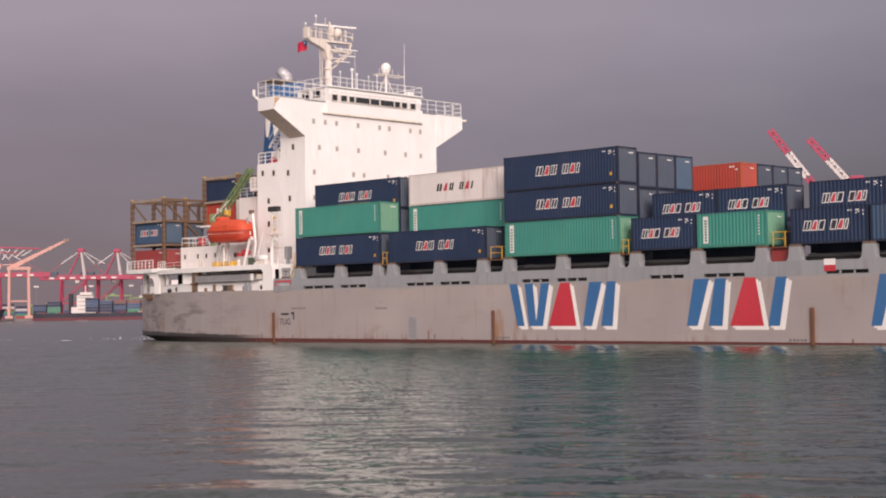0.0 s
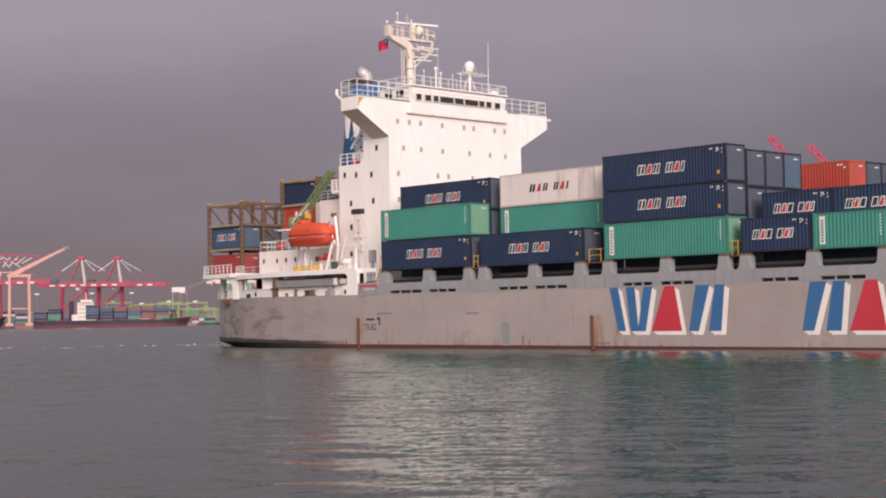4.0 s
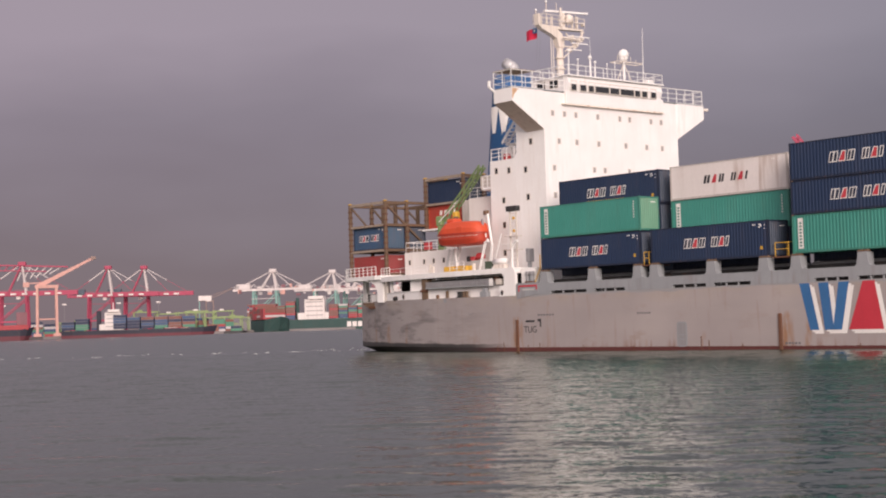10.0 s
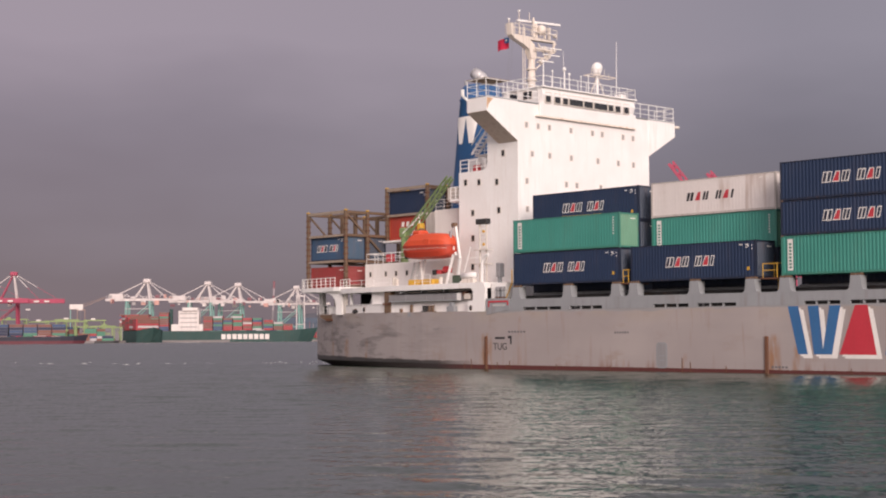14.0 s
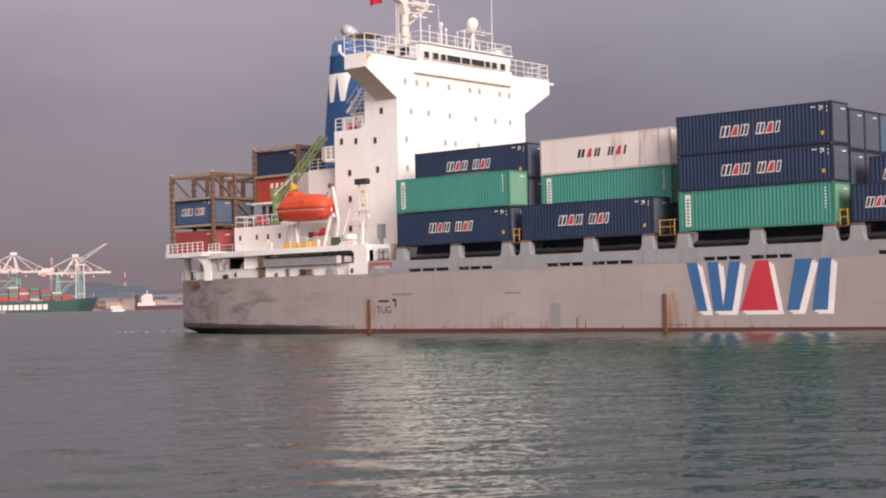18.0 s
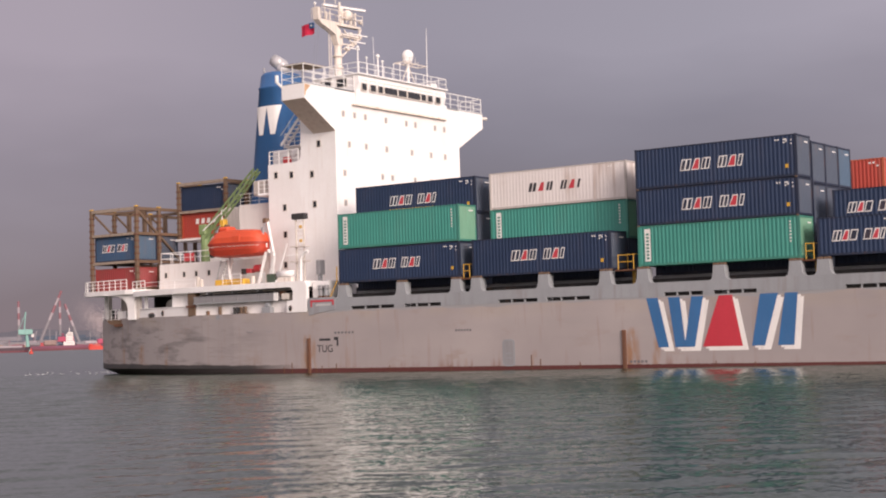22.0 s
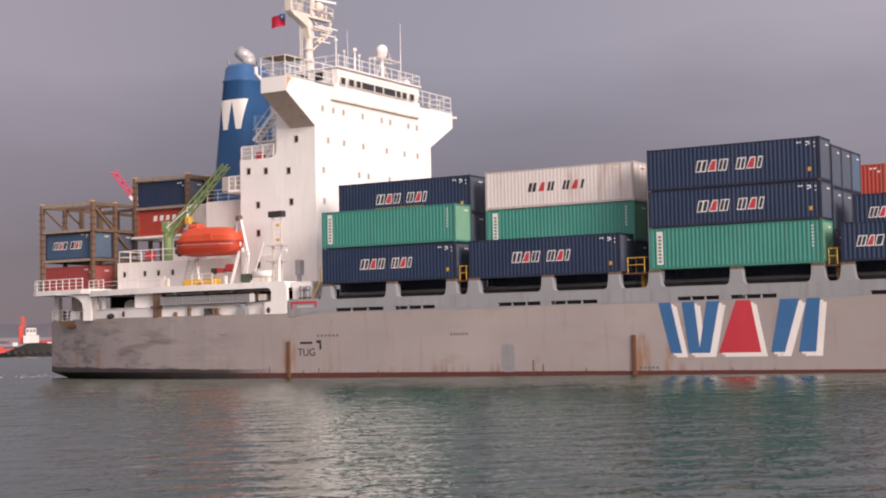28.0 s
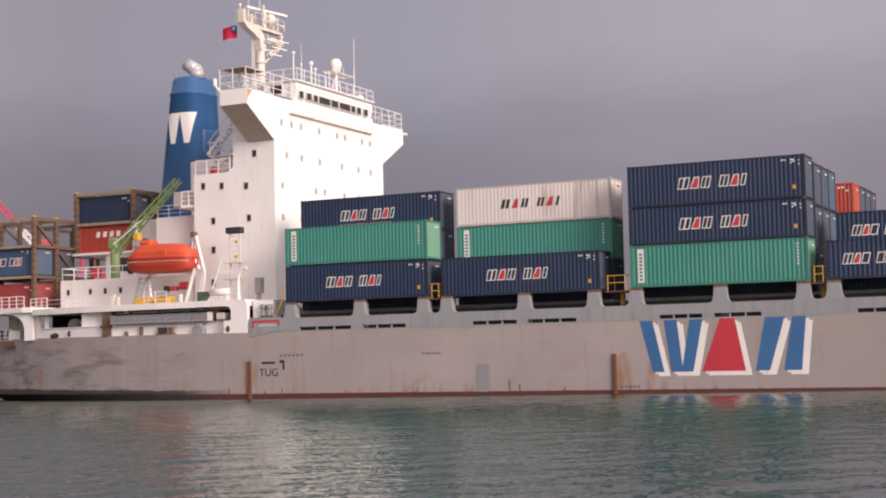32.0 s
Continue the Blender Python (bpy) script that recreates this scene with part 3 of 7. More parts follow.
# hatch covers and cross structure
for a, b in BAYS:
    bpart("hatch_cover", (a - 0.15, b + 0.15, 2.45, 24.8, 6.12, IN_Z - 0.01), M_grey, ship, 0.05, "grey steel hatch cover")
    for k in range(4):
        x = a + (b - a) * (k + 0.5) / 4
        bpart("coaming_stay", (x - 0.1, x + 0.1, 2.1, 2.5, 5.2, 6.1), M_grey, ship)
    bm = bm_new()
    tube(bm, (a + 1.4, 1.1, 5.95), (b - 1.2, 1.1, 5.95), 0.035, 5)
    tube(bm, (a + 1.4, 1.1, 5.6), (b - 1.2, 1.1, 5.6), 0.03, 5)
    part("walkway_rail", bm, M_steel, ship)
# yellow ladders and rails in the gaps between bays
for x0, x1 in ((12.5, 13.05), (26.1, 27.35), (40.3, 40.85), (53.9, 54.9)):
    gp = bpart("gap_platform", (x0 - 0.25, x1 + 0.25, 0.0, 2.3, 6.95, 7.05), M_rust, ship)
    for x in (x0, x1):
        for y in (0.05, 1.5):
            part("guard_post", tube(bm_new(), (x, y, 7.05), (x, y, 8.12), 0.032, 6), M_yellow, gp, "yellow tubular guard rail post")
        part("guard_rail", tube(bm_new(), (x, 0.05, 8.12), (x, 1.5, 8.12), 0.03, 6), M_yellow, gp)
    for z in (7.6, 8.1):
        part("guard_rail", tube(bm_new(), (x0, 0.05, z), (x1, 0.05, z), 0.03, 6), M_yellow, gp)
    if x0 > 50:
        bpart("gap_panel", (x0 - 0.35, x1 + 0.35, 0.25, 0.33, 5.98, 6.94), M_boxred, ship, 0, "rust-red panel in the gap between bays")
    bpart("gap_post", ((x0 + x1) / 2 - 0.12, (x0 + x1) / 2 + 0.12, 1.2, 1.6, 5.0, 6.95), M_yellow, ship)

# hull fittings on the side
def side_box(name, x0, x1, z0, z1, mat, out=0.05, label=""):
    return bpart(name, (x0, x1, -0.2 - out, -0.17, z0, z1), mat, ship, 0, label)


for x, z in ((-3.25, 2.75), (26.52, 2.72), (57.1, 2.68)):
    bm = box(bm_new(), x - 0.16, x + 0.16, -0.33, -0.15, -0.4, z, 0.04)
    part("fender_bar", bm, M_rust, ship, "rusted vertical fender bar")
for x, z in ((-0.35, 0.75), (-0.75, 0.35), (-1.9, 0.55), (-2.5, 0.3), (5.2, 0.5), (22.8, 0.55), (18.6, 1.3), (33.6, 0.5), (-5.2, 0.9), (-6.1, 0.45), (19.4, 0.9), (60.2, 0.6), (11.2, 0.4), (36.5, 0.4)):
    bpart("rust_bar", (x - 0.035, x + 0.035, -0.225, -0.15, -0.4, z * 0.8), M_rust, ship)
side_box("tug_mark_bar", -2.15, -0.95, 2.50, 2.68, M_mark_black, 0.004)
side_box("tug_mark_corner", -0.55, -0.10, 2.55, 2.78, M_mark_black, 0.004)
side_box("tug_mark_corner", -0.28, -0.10, 2.05, 2.55, M_mark_black, 0.004)
def rounded_plate(x0, x1, z0, z1, rad, out):
    pts = []
    for cx, cz, a0 in ((x1 - rad, z1 - rad, 0), (x0 + rad, z1 - rad, 90), (x0 + rad, z0 + rad, 180), (x1 - rad, z0 + rad, 270)):
        pts += [(cx + rad * math.cos(radians(a0 + k * 22.5)), cz + rad * math.sin(radians(a0 + k * 22.5))) for k in range(5)]
    return prism(bm_new(), pts, "y", -0.2 - out, -0.17)


hatch = part("side_hatch", rounded_plate(16.05, 17.15, 0.2, 2.25, 0.28, 0.022), M_grey, ship, "grey rounded side shell door")
part("hatch_leaf", rounded_plate(16.16, 17.04, 0.32, 2.14, 0.22, 0.03), M_gangway, hatch)
for z in (0.8, 1.15):
    side_box("hatch_mark", 16.35, 16.9, z, z + 0.07, M_grey, 0.036)
for x0, x1, z in ((-0.5, 1.7, 3.05), (11.7, 13.3, 2.95)):
    n = 6
    for i in range(n):
        a = x0 + (x1 - x0) * i / n
        side_box("draft_mark", a, a + (x1 - x0) / n * 0.62, z, z + 0.17, M_locker, 0.004)
for x0, z in ((26.9, 0.35), (55.2, 0.3)):
    for i in range(5):
        side_box("draft_mark", x0 + i * 0.3, x0 + i * 0.3 + 0.2, z, z + 0.16, M_locker, 0.004)


# two curved scuffs left by fenders
for cx in (-9.9, -7.7):
    bm = bm_new()
    arc = [(cx + 0.55 * math.sin(radians(a)), 3.85 - 0.5 * math.cos(radians(a))) for a in range(-60, 61, 15)]
    up = [(x, z + 0.07 - abs(x - cx) * 0.06) for x, z in reversed(arc)]
    prism(bm, arc + up, "y", -0.206, -0.19)
    part("fender_scuff", bm, M_gangway, ship, "grey curved scuff on the hull paint")


def words(text, size, mat, parent, m, name="lettering", depth=0.004):
    cu = bpy.data.curves.new(name, "FONT")
    cu.body, cu.size, cu.extrude = text, size, depth
    cu.align_x, cu.align_y = "CENTER", "CENTER"
    tmp = bpy.data.objects.new("tmp", cu)
    me = bpy.data.meshes.new_from_object(tmp)
    bpy.data.objects.remove(tmp)
    bpy.data.curves.remove(cu)
    me.materials.append(mat)
    ob = new(name, me)
    ob.parent, ob.matrix_local = parent, m
    return ob


words("TUG", 0.85, M_mark_black, ship, pose(-1.52, -0.21, 1.82, 90, 0, 0), "tug_lettering")

# big painted emblem shapes along the side: blue wedge pairs, red wedges, slanted bars, each with a white drop edge
LET_LO, LET_HI = 1.15, 4.90


def slab(outline, mat, out, name):
    part(name, prism(bm_new(), outline, "y", -0.2 - out, -0.19), mat, ship)


def emblem(kind, x0, x1, mat):
    """Plain slanted shapes in the paint colour on a white drop edge."""
    h, sl = LET_HI - LET_LO, 0.24
    if kind == "wedges":
        w = x1 - x0
        shapes = [[(x0 + w * a, LET_HI), (x0 + w * (a + 0.20), LET_HI), (x0 + w * (a + 0.20) + k, LET_LO + 0.25), (x0 + w * (a + 0.02) + k, LET_LO + 0.25)] for a, k in ((0.0, 0.75), (0.38, 0.35), (0.78, -0.75))]
    elif kind == "peak":
        w = x1 - x0
        shapes = [[(x0 + w * 0.42, LET_HI), (x0 + w * 0.72, LET_HI), (x0 + w * 0.92, LET_LO + 0.25), (x0 + w * 0.02, LET_LO + 0.25)]]
    elif kind == "bars":
        w = x1 - x0
        shapes = [[(x0 + sl * 3, LET_HI), (x0 + w * 0.36 + sl * 3, LET_HI), (x0 + w * 0.26, LET_LO + 0.25), (x0, LET_LO + 0.25)],
                  [(x0 + w * 0.56 + sl * 2, LET_HI), (x0 + w * 0.88 + sl * 1, LET_HI), (x0 + w * 0.84, LET_LO + 0.25), (x0 + w * 0.52, LET_LO + 0.25)]]
    else:
        w = x1 - x0
        shapes = [[(x0 + w * 0.45, LET_HI), (x1, LET_HI), (x0 + w * 0.6, LET_LO + 0.25), (x0, LET_LO + 0.25)]]
    for s in shapes:
        slab([(u + 0.42, v - 0.28) for u, v in s], M_mark_white, 0.005, "emblem_edge")
        slab([(u + 0.21, v - 0.14) for u, v in s], M_mark_white, 0.009, "emblem_edge")
        slab(s, mat, 0.014, "emblem_shape")


for kind, x0, x1, mat in (("wedges", 28.4, 32.9, M_mark_blue), ("peak", 32.6, 35.9, M_mark_red), ("bars", 36.3, 39.9, M_mark_blue),
                          ("bars", 46.4, 50.2, M_mark_blue), ("peak", 50.2, 53.4, M_mark_red), ("bar", 53.5, 55.1, M_mark_blue), ("bars", 61.6, 64.6, M_mark_blue)):
    emblem(kind, x0, x1, mat)
side_box("flag_mark_white", 58.1, 59.0, 5.62, 6.05, M_mark_white, 0.02)
side_box("flag_mark_red", 58.1, 59.0, 5.2, 5.62, M_mark_red, 0.02)

# ---- stern: mooring deck under the poop ----
POOP, AFT = 7.58, 7.80
bm = bm_new()
outline = [(-27.0, 2.15), (-24, 1.35), (-20, 0.6), (-16, 0.15), (-12, -0.15), (-3.6, -0.25)]
prism(bm, outline + [(x, 2 * MID - y) for x, y in reversed(outline)], "z", 7.08, POOP)
part("poop_deck", bm, M_white, ship, "white poop deck slab with rounded fascia")
bm = bm_new()
outline = [(-35.5, 3.9), (-35.3, 3.4), (-34.6, 3.1), (-27.9, 1.95), (-27.0, 2.1)]
prism(bm, outline + [(x, 2 * MID - y) for x, y in reversed(outline)], "z", 7.36, AFT)
part("stern_platform", bm, M_white, ship, "white stern platform slab")
for x, y in ((-34.3, 4.3), (-34.3, 6.95), (-28.6, 4.3), (-28.6, 6.95)):
    bpart("container_seat", (x - 0.3, x + 0.3, y - 0.1, y + 2.3, AFT, 8.079), M_cage, ship, 0.02)
# stern pillars and arch
bpart("stern_pillar", (-34.5, -33.9, 5.2, 5.75, 4.95, 7.37), M_white, ship, 0.06)
bpart("stern_pillar", (-34.5, -33.9, 2 * MID - 5.75, 2 * MID - 5.2, 4.95, 7.37), M_white, ship, 0.06)
bpart("stern_wall", (-33.6, -31.6, 6.6, 6.8, 4.98, 7.37), M_cream, ship, 0, "shaded inner wall at the stern")
bm = bm_new()
arch = [(-28.05, 4.95), (-27.1, 4.95), (-27.1, 7.37), (-31.6, 7.37), (-30.2, 7.30), (-29.2, 7.15), (-28.6, 6.9), (-28.2, 6.5), (-28.05, 6.0)]
prism(bm, arch, "y", 2.40, 2.75)
part("arch_pillar", bm, M_white, ship, "white pillar that curves into the stern platform")
# bulwark along the deck edge, in plates
for x0, x1, z1 in ((-27.1, -24.6, 5.82), (-24.6, -21.4, 5.84), (-21.4, -18.15, 5.88)):
    ya, yb = side_y(x0) + 0.06, side_y(x1) + 0.06
    bm = bm_new()
    prism(bm, [(x0, ya), (x1, yb), (x1, yb + 0.2), (x0, ya + 0.2)], "z", 4.95, z1)
    part("bulwark", bm, M_white, ship)
bm = bm_new()
x0, x1 = -27.1, -18.15
pts = [(x, side_y(x)) for x in (x0, -24.6, -21.4, x1)]
prism(bm, [(x, y + 0.0) for x, y in pts] + [(x, y + 0.34) for x, y in reversed(pts)], "z", 5.86, 5.93)
part("bulwark_cap", bm, M_white_clean, ship)
# inner walls; the near-black ones paint the shade of the opening that shows the winches
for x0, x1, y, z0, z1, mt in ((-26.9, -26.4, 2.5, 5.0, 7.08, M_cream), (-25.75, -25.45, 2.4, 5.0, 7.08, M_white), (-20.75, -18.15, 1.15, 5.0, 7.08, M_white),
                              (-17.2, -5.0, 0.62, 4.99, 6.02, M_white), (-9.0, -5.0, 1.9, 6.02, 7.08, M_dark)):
    bpart("mooring_deck_wall", (x0, x1, y, y + 0.18, z0, z1), mt, ship, 0, "inner wall of the mooring deck, weathered white, one painted near-black as shade")
# near-black back and cross walls, painted shade of the mooring deck
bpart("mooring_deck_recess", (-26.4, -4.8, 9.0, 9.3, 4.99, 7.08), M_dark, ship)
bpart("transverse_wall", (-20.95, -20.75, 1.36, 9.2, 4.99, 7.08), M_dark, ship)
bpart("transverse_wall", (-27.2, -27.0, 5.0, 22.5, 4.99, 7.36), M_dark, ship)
bpart("rust_pillar", (-18.15, -17.2, 0.5, 1.2, 4.98, 7.08), M_cage, ship, 0.05, "brown rusted pillar under the deck edge")
bpart("pillar_flange", (-18.3, -17.05, 0.44, 0.50, 5.75, 5.95), M_rust, ship)
for x, z in ((-14.1, 5.75), (-15.6, 5.4)):
    bpart("wall_stiffener", (x - 0.12, x + 0.14, 0.35, 0.61, 4.99, z), M_cage, ship, 0.04)
# deck head pipes and beams that show as a dark band above the gangway
for x in (-15.5, -12.5, -9.5):
    bpart("deck_beam", (x - 0.1, x + 0.1, 0.3, 5.0, 6.85, 7.078), M_grey, ship)
part("deck_head_pipe", tube(bm_new(), (-17.0, 1.0, 6.9), (-5.4, 1.0, 6.95), 0.07, 6), M_cream, ship)
# stowed gangway
gang = part("stowed_gangway", box(bm_new(), -16.95, -6.95, 0.10, 0.60, 6.03, 6.66, 0.03), M_gangway, ship, "long grey stowed accommodation ladder")
for z0, z1, mt in ((6.60, 6.68, M_gangway), (6.01, 6.10, M_grey), (6.30, 6.34, M_gangway)):
    part("gangway_rail", box(bm_new(), -16.95, -6.95, 0.05, 0.10, z0, z1), mt, gang)
part("gangway_end", box(bm_new(), -7.35, -6.9, 0.035, 0.11, 6.02, 6.7), M_white_clean, gang)
for x in (-14.5, -11.6, -9.2):
    part("gangway_strap", box(bm_new(), x, x + 0.06, 0.045, 0.11, 6.03, 6.66), M_gangway, gang)
bpart("gangway_winch", (-6.6, -5.75, 0.15, 0.9, 6.05, 6.62), M_cream, ship, 0.08)
bpart("winch_motor", (-6.88, -6.55, 0.3, 0.8, 6.4, 6.8), M_rust, ship, 0.04)
for x, m in ((-11.95, M_dark), (-11.1, M_cage), (-25.0, M_grey)):
    bm = bm_new()
    y = side_y(x) + 0.42
    box(bm, x - 0.42, x + 0.42, y - 0.2, y + 0.25, 4.98, 5.1)
    for dx in (-0.22, 0.22):
        tube(bm, (x + dx, y, 5.0), (x + dx, y, 5.58), 0.14, 8)
        tube(bm, (x + dx, y, 5.52), (x + dx, y, 5.62), 0.19, 8)
    part("bollard", bm, m, ship, "paired mooring bollards")
bm = bm_new()
box(bm, -8.8, -7.8, 0.1, 0.6, 4.98, 5.5, 0.04)
box(bm, -8.5, -8.0, 0.15, 0.55, 5.5, 5.86, 0.04)
part("valve_box", bm, M_grey, ship, "dark grey valve box on the side deck")
# oval fairleads with a rim through the bulwark
for x, z, w in ((-24.1, 5.25, 0.5), (-22.3, 5.4, 0.16), (-5.2, 5.3, 0.16)):
    y = side_y(x) + (0.03 if x < -8 else -0.06)
    bm = bm_new()
    bmesh.ops.create_uvsphere(bm, u_segments=16, v_segments=8, radius=1, matrix=pose(x, y + 0.05, z) @ Matrix.Diagonal((w * 1.25, 0.1, 0.28, 1)))
    f = part("fairlead", bm, M_cage if w > 0.3 else M_rust, ship, "", True)
    # no hole is cut: a near-black lens paints the shade inside
    bm = bm_new()
    bmesh.ops.create_uvsphere(bm, u_segments=16, v_segments=8, radius=1, matrix=pose(x, y - 0.01, z) @ Matrix.Diagonal((w, 0.09, 0.19, 1)))
    part("fairlead_opening", bm, M_dark, f, "", True)
# winch machinery in the dark opening
bm = bm_new()
tube(bm, (-24.6, 5.0, 6.1), (-22.4, 5.0, 6.1), 0.3, 12)
box(bm, -24.9, -22.2, 4.6, 5.5, 5.0, 5.6)
mw = part("mooring_winch", bm, M_grey, ship, "grey mooring winch")
part("winch_flange", tube(bm_new(), (-24.5, 4.9, 6.15), (-24.35, 4.6, 6.15), 0.62, 14), M_white_clean, mw)
part("winch_flange", tube(bm_new(), (-23.3, 4.9, 6.1), (-23.15, 4.9, 6.1), 0.6, 14), M_grey_light, mw)
part("winch_brake", box(bm_new(), -22.9, -22.5, 4.4, 4.9, 5.6, 6.5, 0.05), M_red, mw)
# chock, box and rail at the stern corner
bm = bm_new()
prism(bm, [(-32.4, 4.98), (-29.3, 4.98), (-29.3, 4.62), (-30.0, 4.35), (-31.0, 4.30), (-32.1, 4.72)], "y", 3.62, 5.1)
part("stern_chock", bm, M_cage, ship, "rust-stained chock at the stern corner")
bpart("chock_roller", (-31.2, -30.0, 3.5, 3.64, 4.32, 4.62), M_rust, ship, 0.04)
bpart("deck_box", (-31.0, -29.7, 3.75, 4.3, 5.0, 5.85), M_white_clean, ship, 0.04, "white deck box at the stern")
bm = bm_new()
tube(bm, (-33.0, 5.0, 4.98), (-33.0, 5.0, 6.0), 0.16, 8)
tube(bm, (-32.6, 5.0, 4.98), (-32.2, 5.0, 5.9), 0.07, 6)
part("stern_roller", bm, M_dark, ship)
railing(ship, [(-34.2, 4.75, 4.98), (-30.8, 3.9, 4.98)], 1.0, step=0.85)
# white corner where the side rises to the house
bm = bm_new()
corner = [(-5.6, 4.95), (-3.4, 4.95), (-3.4, 7.15), (-3.5, 7.4), (-3.75, 7.58), (-8.0, 7.58), (-8.0, 7.09), (-5.35, 7.09), (-5.05, 7.0), (-4.92, 6.75), (-4.92, 6.1), (-5.0, 5.95), (-5.6, 5.93)]
prism(bm, corner, "y", -0.245, 0.1)
part("side_plate", bm, M_white, ship, "white side plating with a large rounded opening")
bpart("side_plate_forward", (-3.4, -1.6, 0.6, 4.2, 5.0, 7.5), M_white, ship)
bm = bm_new()
prism(bm, [(-3.2, 4.62), (-3.2, 6.1), (-0.3, 6.1), (-0.3, 5.1)], "y", -0.24, -0.205)
part("step_plate", bm, M_grey, ship)
bm = bm_new()
box(bm, -2.95, -0.45, -0.262, -0.235, 5.72, 5.88)
box(bm, -2.95, -2.8, -0.262, -0.235, 5.32, 5.72)
box(bm, -0.6, -0.45, -0.262, -0.235, 5.45, 5.72)
part("red_frame_mark", bm, M_mark_red, ship, "red painted frame on the grey plate")
side_box("name_mark", -2.4, -0.8, 5.40, 5.56, M_grey_light, 0.05)

# ---- superstructure ----
HX = -3.5      # front wall
Y0, Y1 = 4.2, 22.9
house = part("superstructure", prism(bm_new(), [(-11.4, 7.5), (HX, 7.5), (HX, 24.25), (-7.5, 24.25), (-7.5, 18.75), (-7.75, 18.42), (-8.1, 18.3), (-11.4, 18.3)], "y", Y0, Y1), M_white, ship, "tall white accommodation block")


def window(parent, m, w=0.5, h=0.62, name="window", pane=None):
    """A small framed port: frame ring and dark pane, facing +x of its pose."""
    bm = bm_new()
    f = 0.07
    box(bm, -0.02, 0.03, -w / 2 - f, w / 2 + f, h / 2, h / 2 + f)
    box(bm, -0.02, 0.03, -w / 2 - f, w / 2 + f, -h / 2 - f, -h / 2)
    box(bm, -0.02, 0.03, -w / 2 - f, -w / 2, -h / 2, h / 2)
    box(bm, -0.02, 0.03, w / 2, w / 2 + f, -h / 2, h / 2)
    ob = part(name, bm, M_cream, parent)
    ob.matrix_local = m
    part("pane", box(bm_new(), -0.01, 0.012, -w / 2, w / 2, -h / 2, h / 2), pane or M_glass, ob)
    return ob


for y in (5.36, 6.92, 8.44, 11.41, 14.48, 15.88, 18.97, 20.47):
    window(house, pose(HX, y, 22.2), 0.28, 0.42, pane=M_port)
for y in (6.1, 8.46, 11.43, 15.22, 18.22, 20.5):
    window(house, pose(HX, y, 19.56), 0.28, 0.42, pane=M_port)
for y in (5.37, 10.71, 12.17, 15.6, 18.2):
    window(house, pose(HX, y, 17.0), 0.28, 0.42, pane=M_port)
for y in (5.4, 8.3):
    window(house, pose(HX, y, 14.4), 0.28, 0.42, pane=M_port)
for x, z in ((-10.46, 17.3), (-8.63, 17.2), (-6.24, 17.05), (-5.4, 19.65), (-9.5, 14.35), (-9.5, 11.95), (-9.55, 9.25), (-6.0, 14.4)):
    window(house, pose(x, Y0, z, 0, 0, -90), 0.36, 0.52)

# bridge deck with wings
WY0, WY1 = 0.2, 27.0
part("bridge_wing", prism(bm_new(), [(WY0, 23.05), (WY0, 24.3), (Y0, 24.3), (Y0, 20.6)], "x", -6.0, -3.45), M_white, ship, "white bridge wing with sloping underside")
part("bridge_wing", prism(bm_new(), [(WY1, 22.9), (WY1, 24.3), (Y1, 24.3), (Y1, 20.65)], "x", -6.0, -3.45), M_white, ship, "white bridge wing with sloping underside")
# thin plates under the wings, tan and darker than the white above
M_soffit = paint("tan_soffit_paint", (0.56, 0.46, 0.39), 0.6, 0.3, 0.3, 2.0, dirt_rgb=(0.36, 0.27, 0.21))
for y, yi, zo, zi in ((WY0, Y0, 23.05, 20.6), (WY1, Y1, 22.9, 20.65)):
    part("wing_soffit", prism(bm_new(), [(y, zo - 0.006), (yi, zi - 0.006), (yi, zi - 0.016), (y, zo - 0.016)], "x", -5.99, -3.46), M_soffit, ship, "tan underside of the bridge wing")
bpart("bridge_deck", (-6.0, -3.42, WY0 + 0.02, WY1 - 0.02, 24.3, 24.38), M_grey, ship)
bpart("bridge_deck", (-8.5, -6.004, Y0, Y1, 24.25, 24.38), M_grey, ship)
for y, s in ((WY0, 1), (WY1, -1)):
    bpart("wing_bulwark", (-3.52, -3.44, min(y, y + s * 4), max(y, y + s * 4), 24.3, 24.42), M_white, ship)
# wheelhouse
WH0, WH1 = 7.1, 20.3
wh = part("wheelhouse", prism(bm_new(), [(-8.2, 24.38), (-3.3, 24.38), (-3.05, 25.2), (-3.15, 25.85), (-8.2, 25.85)], "y", WH0, WH1), M_white, ship, "white wheelhouse with a row of dark windows")
bpart("wheelhouse_skirt", (-3.5, -3.2, WH0 - 0.15, WH1 + 0.3, 23.2, 24.5), M_white, wh, 0.03)
bpart("skirt_rust_edge", (-3.5, -3.17, WH0 - 0.6, WH1 + 0.3, 23.08, 23.2), M_ledge, wh, 0, "rust-stained lower ledge")
bpart("roof_slab", (-8.4, -2.85, WH0 - 0.15, WH1 + 0.15, 25.85, 25.99), M_white, wh, 0.04)
for y, w in ((7.89, 0.62), (9.15, 0.72), (10.23, 0.62), (11.75, 1.75), (13.47, 1.15), (15.25, 1.75), (16.72, 0.68), (17.76, 0.68), (19.03, 0.68)):
    window(wh, pose(-3.09, y, 24.95), w * 1.08, 0.86, "bridge_window")
for x in (-6.8, -5.0):
    window(wh, pose(x, WH0, 25.3, 0, 0, -90), 1.1, 0.7, "bridge_window")
railing(ship, [(-6.0, 0.25, 24.3), (-3.55, 0.25, 24.3), (-3.55, 7.0, 24.3)], 1.7, step=1.35, bars=2, r=0.04)
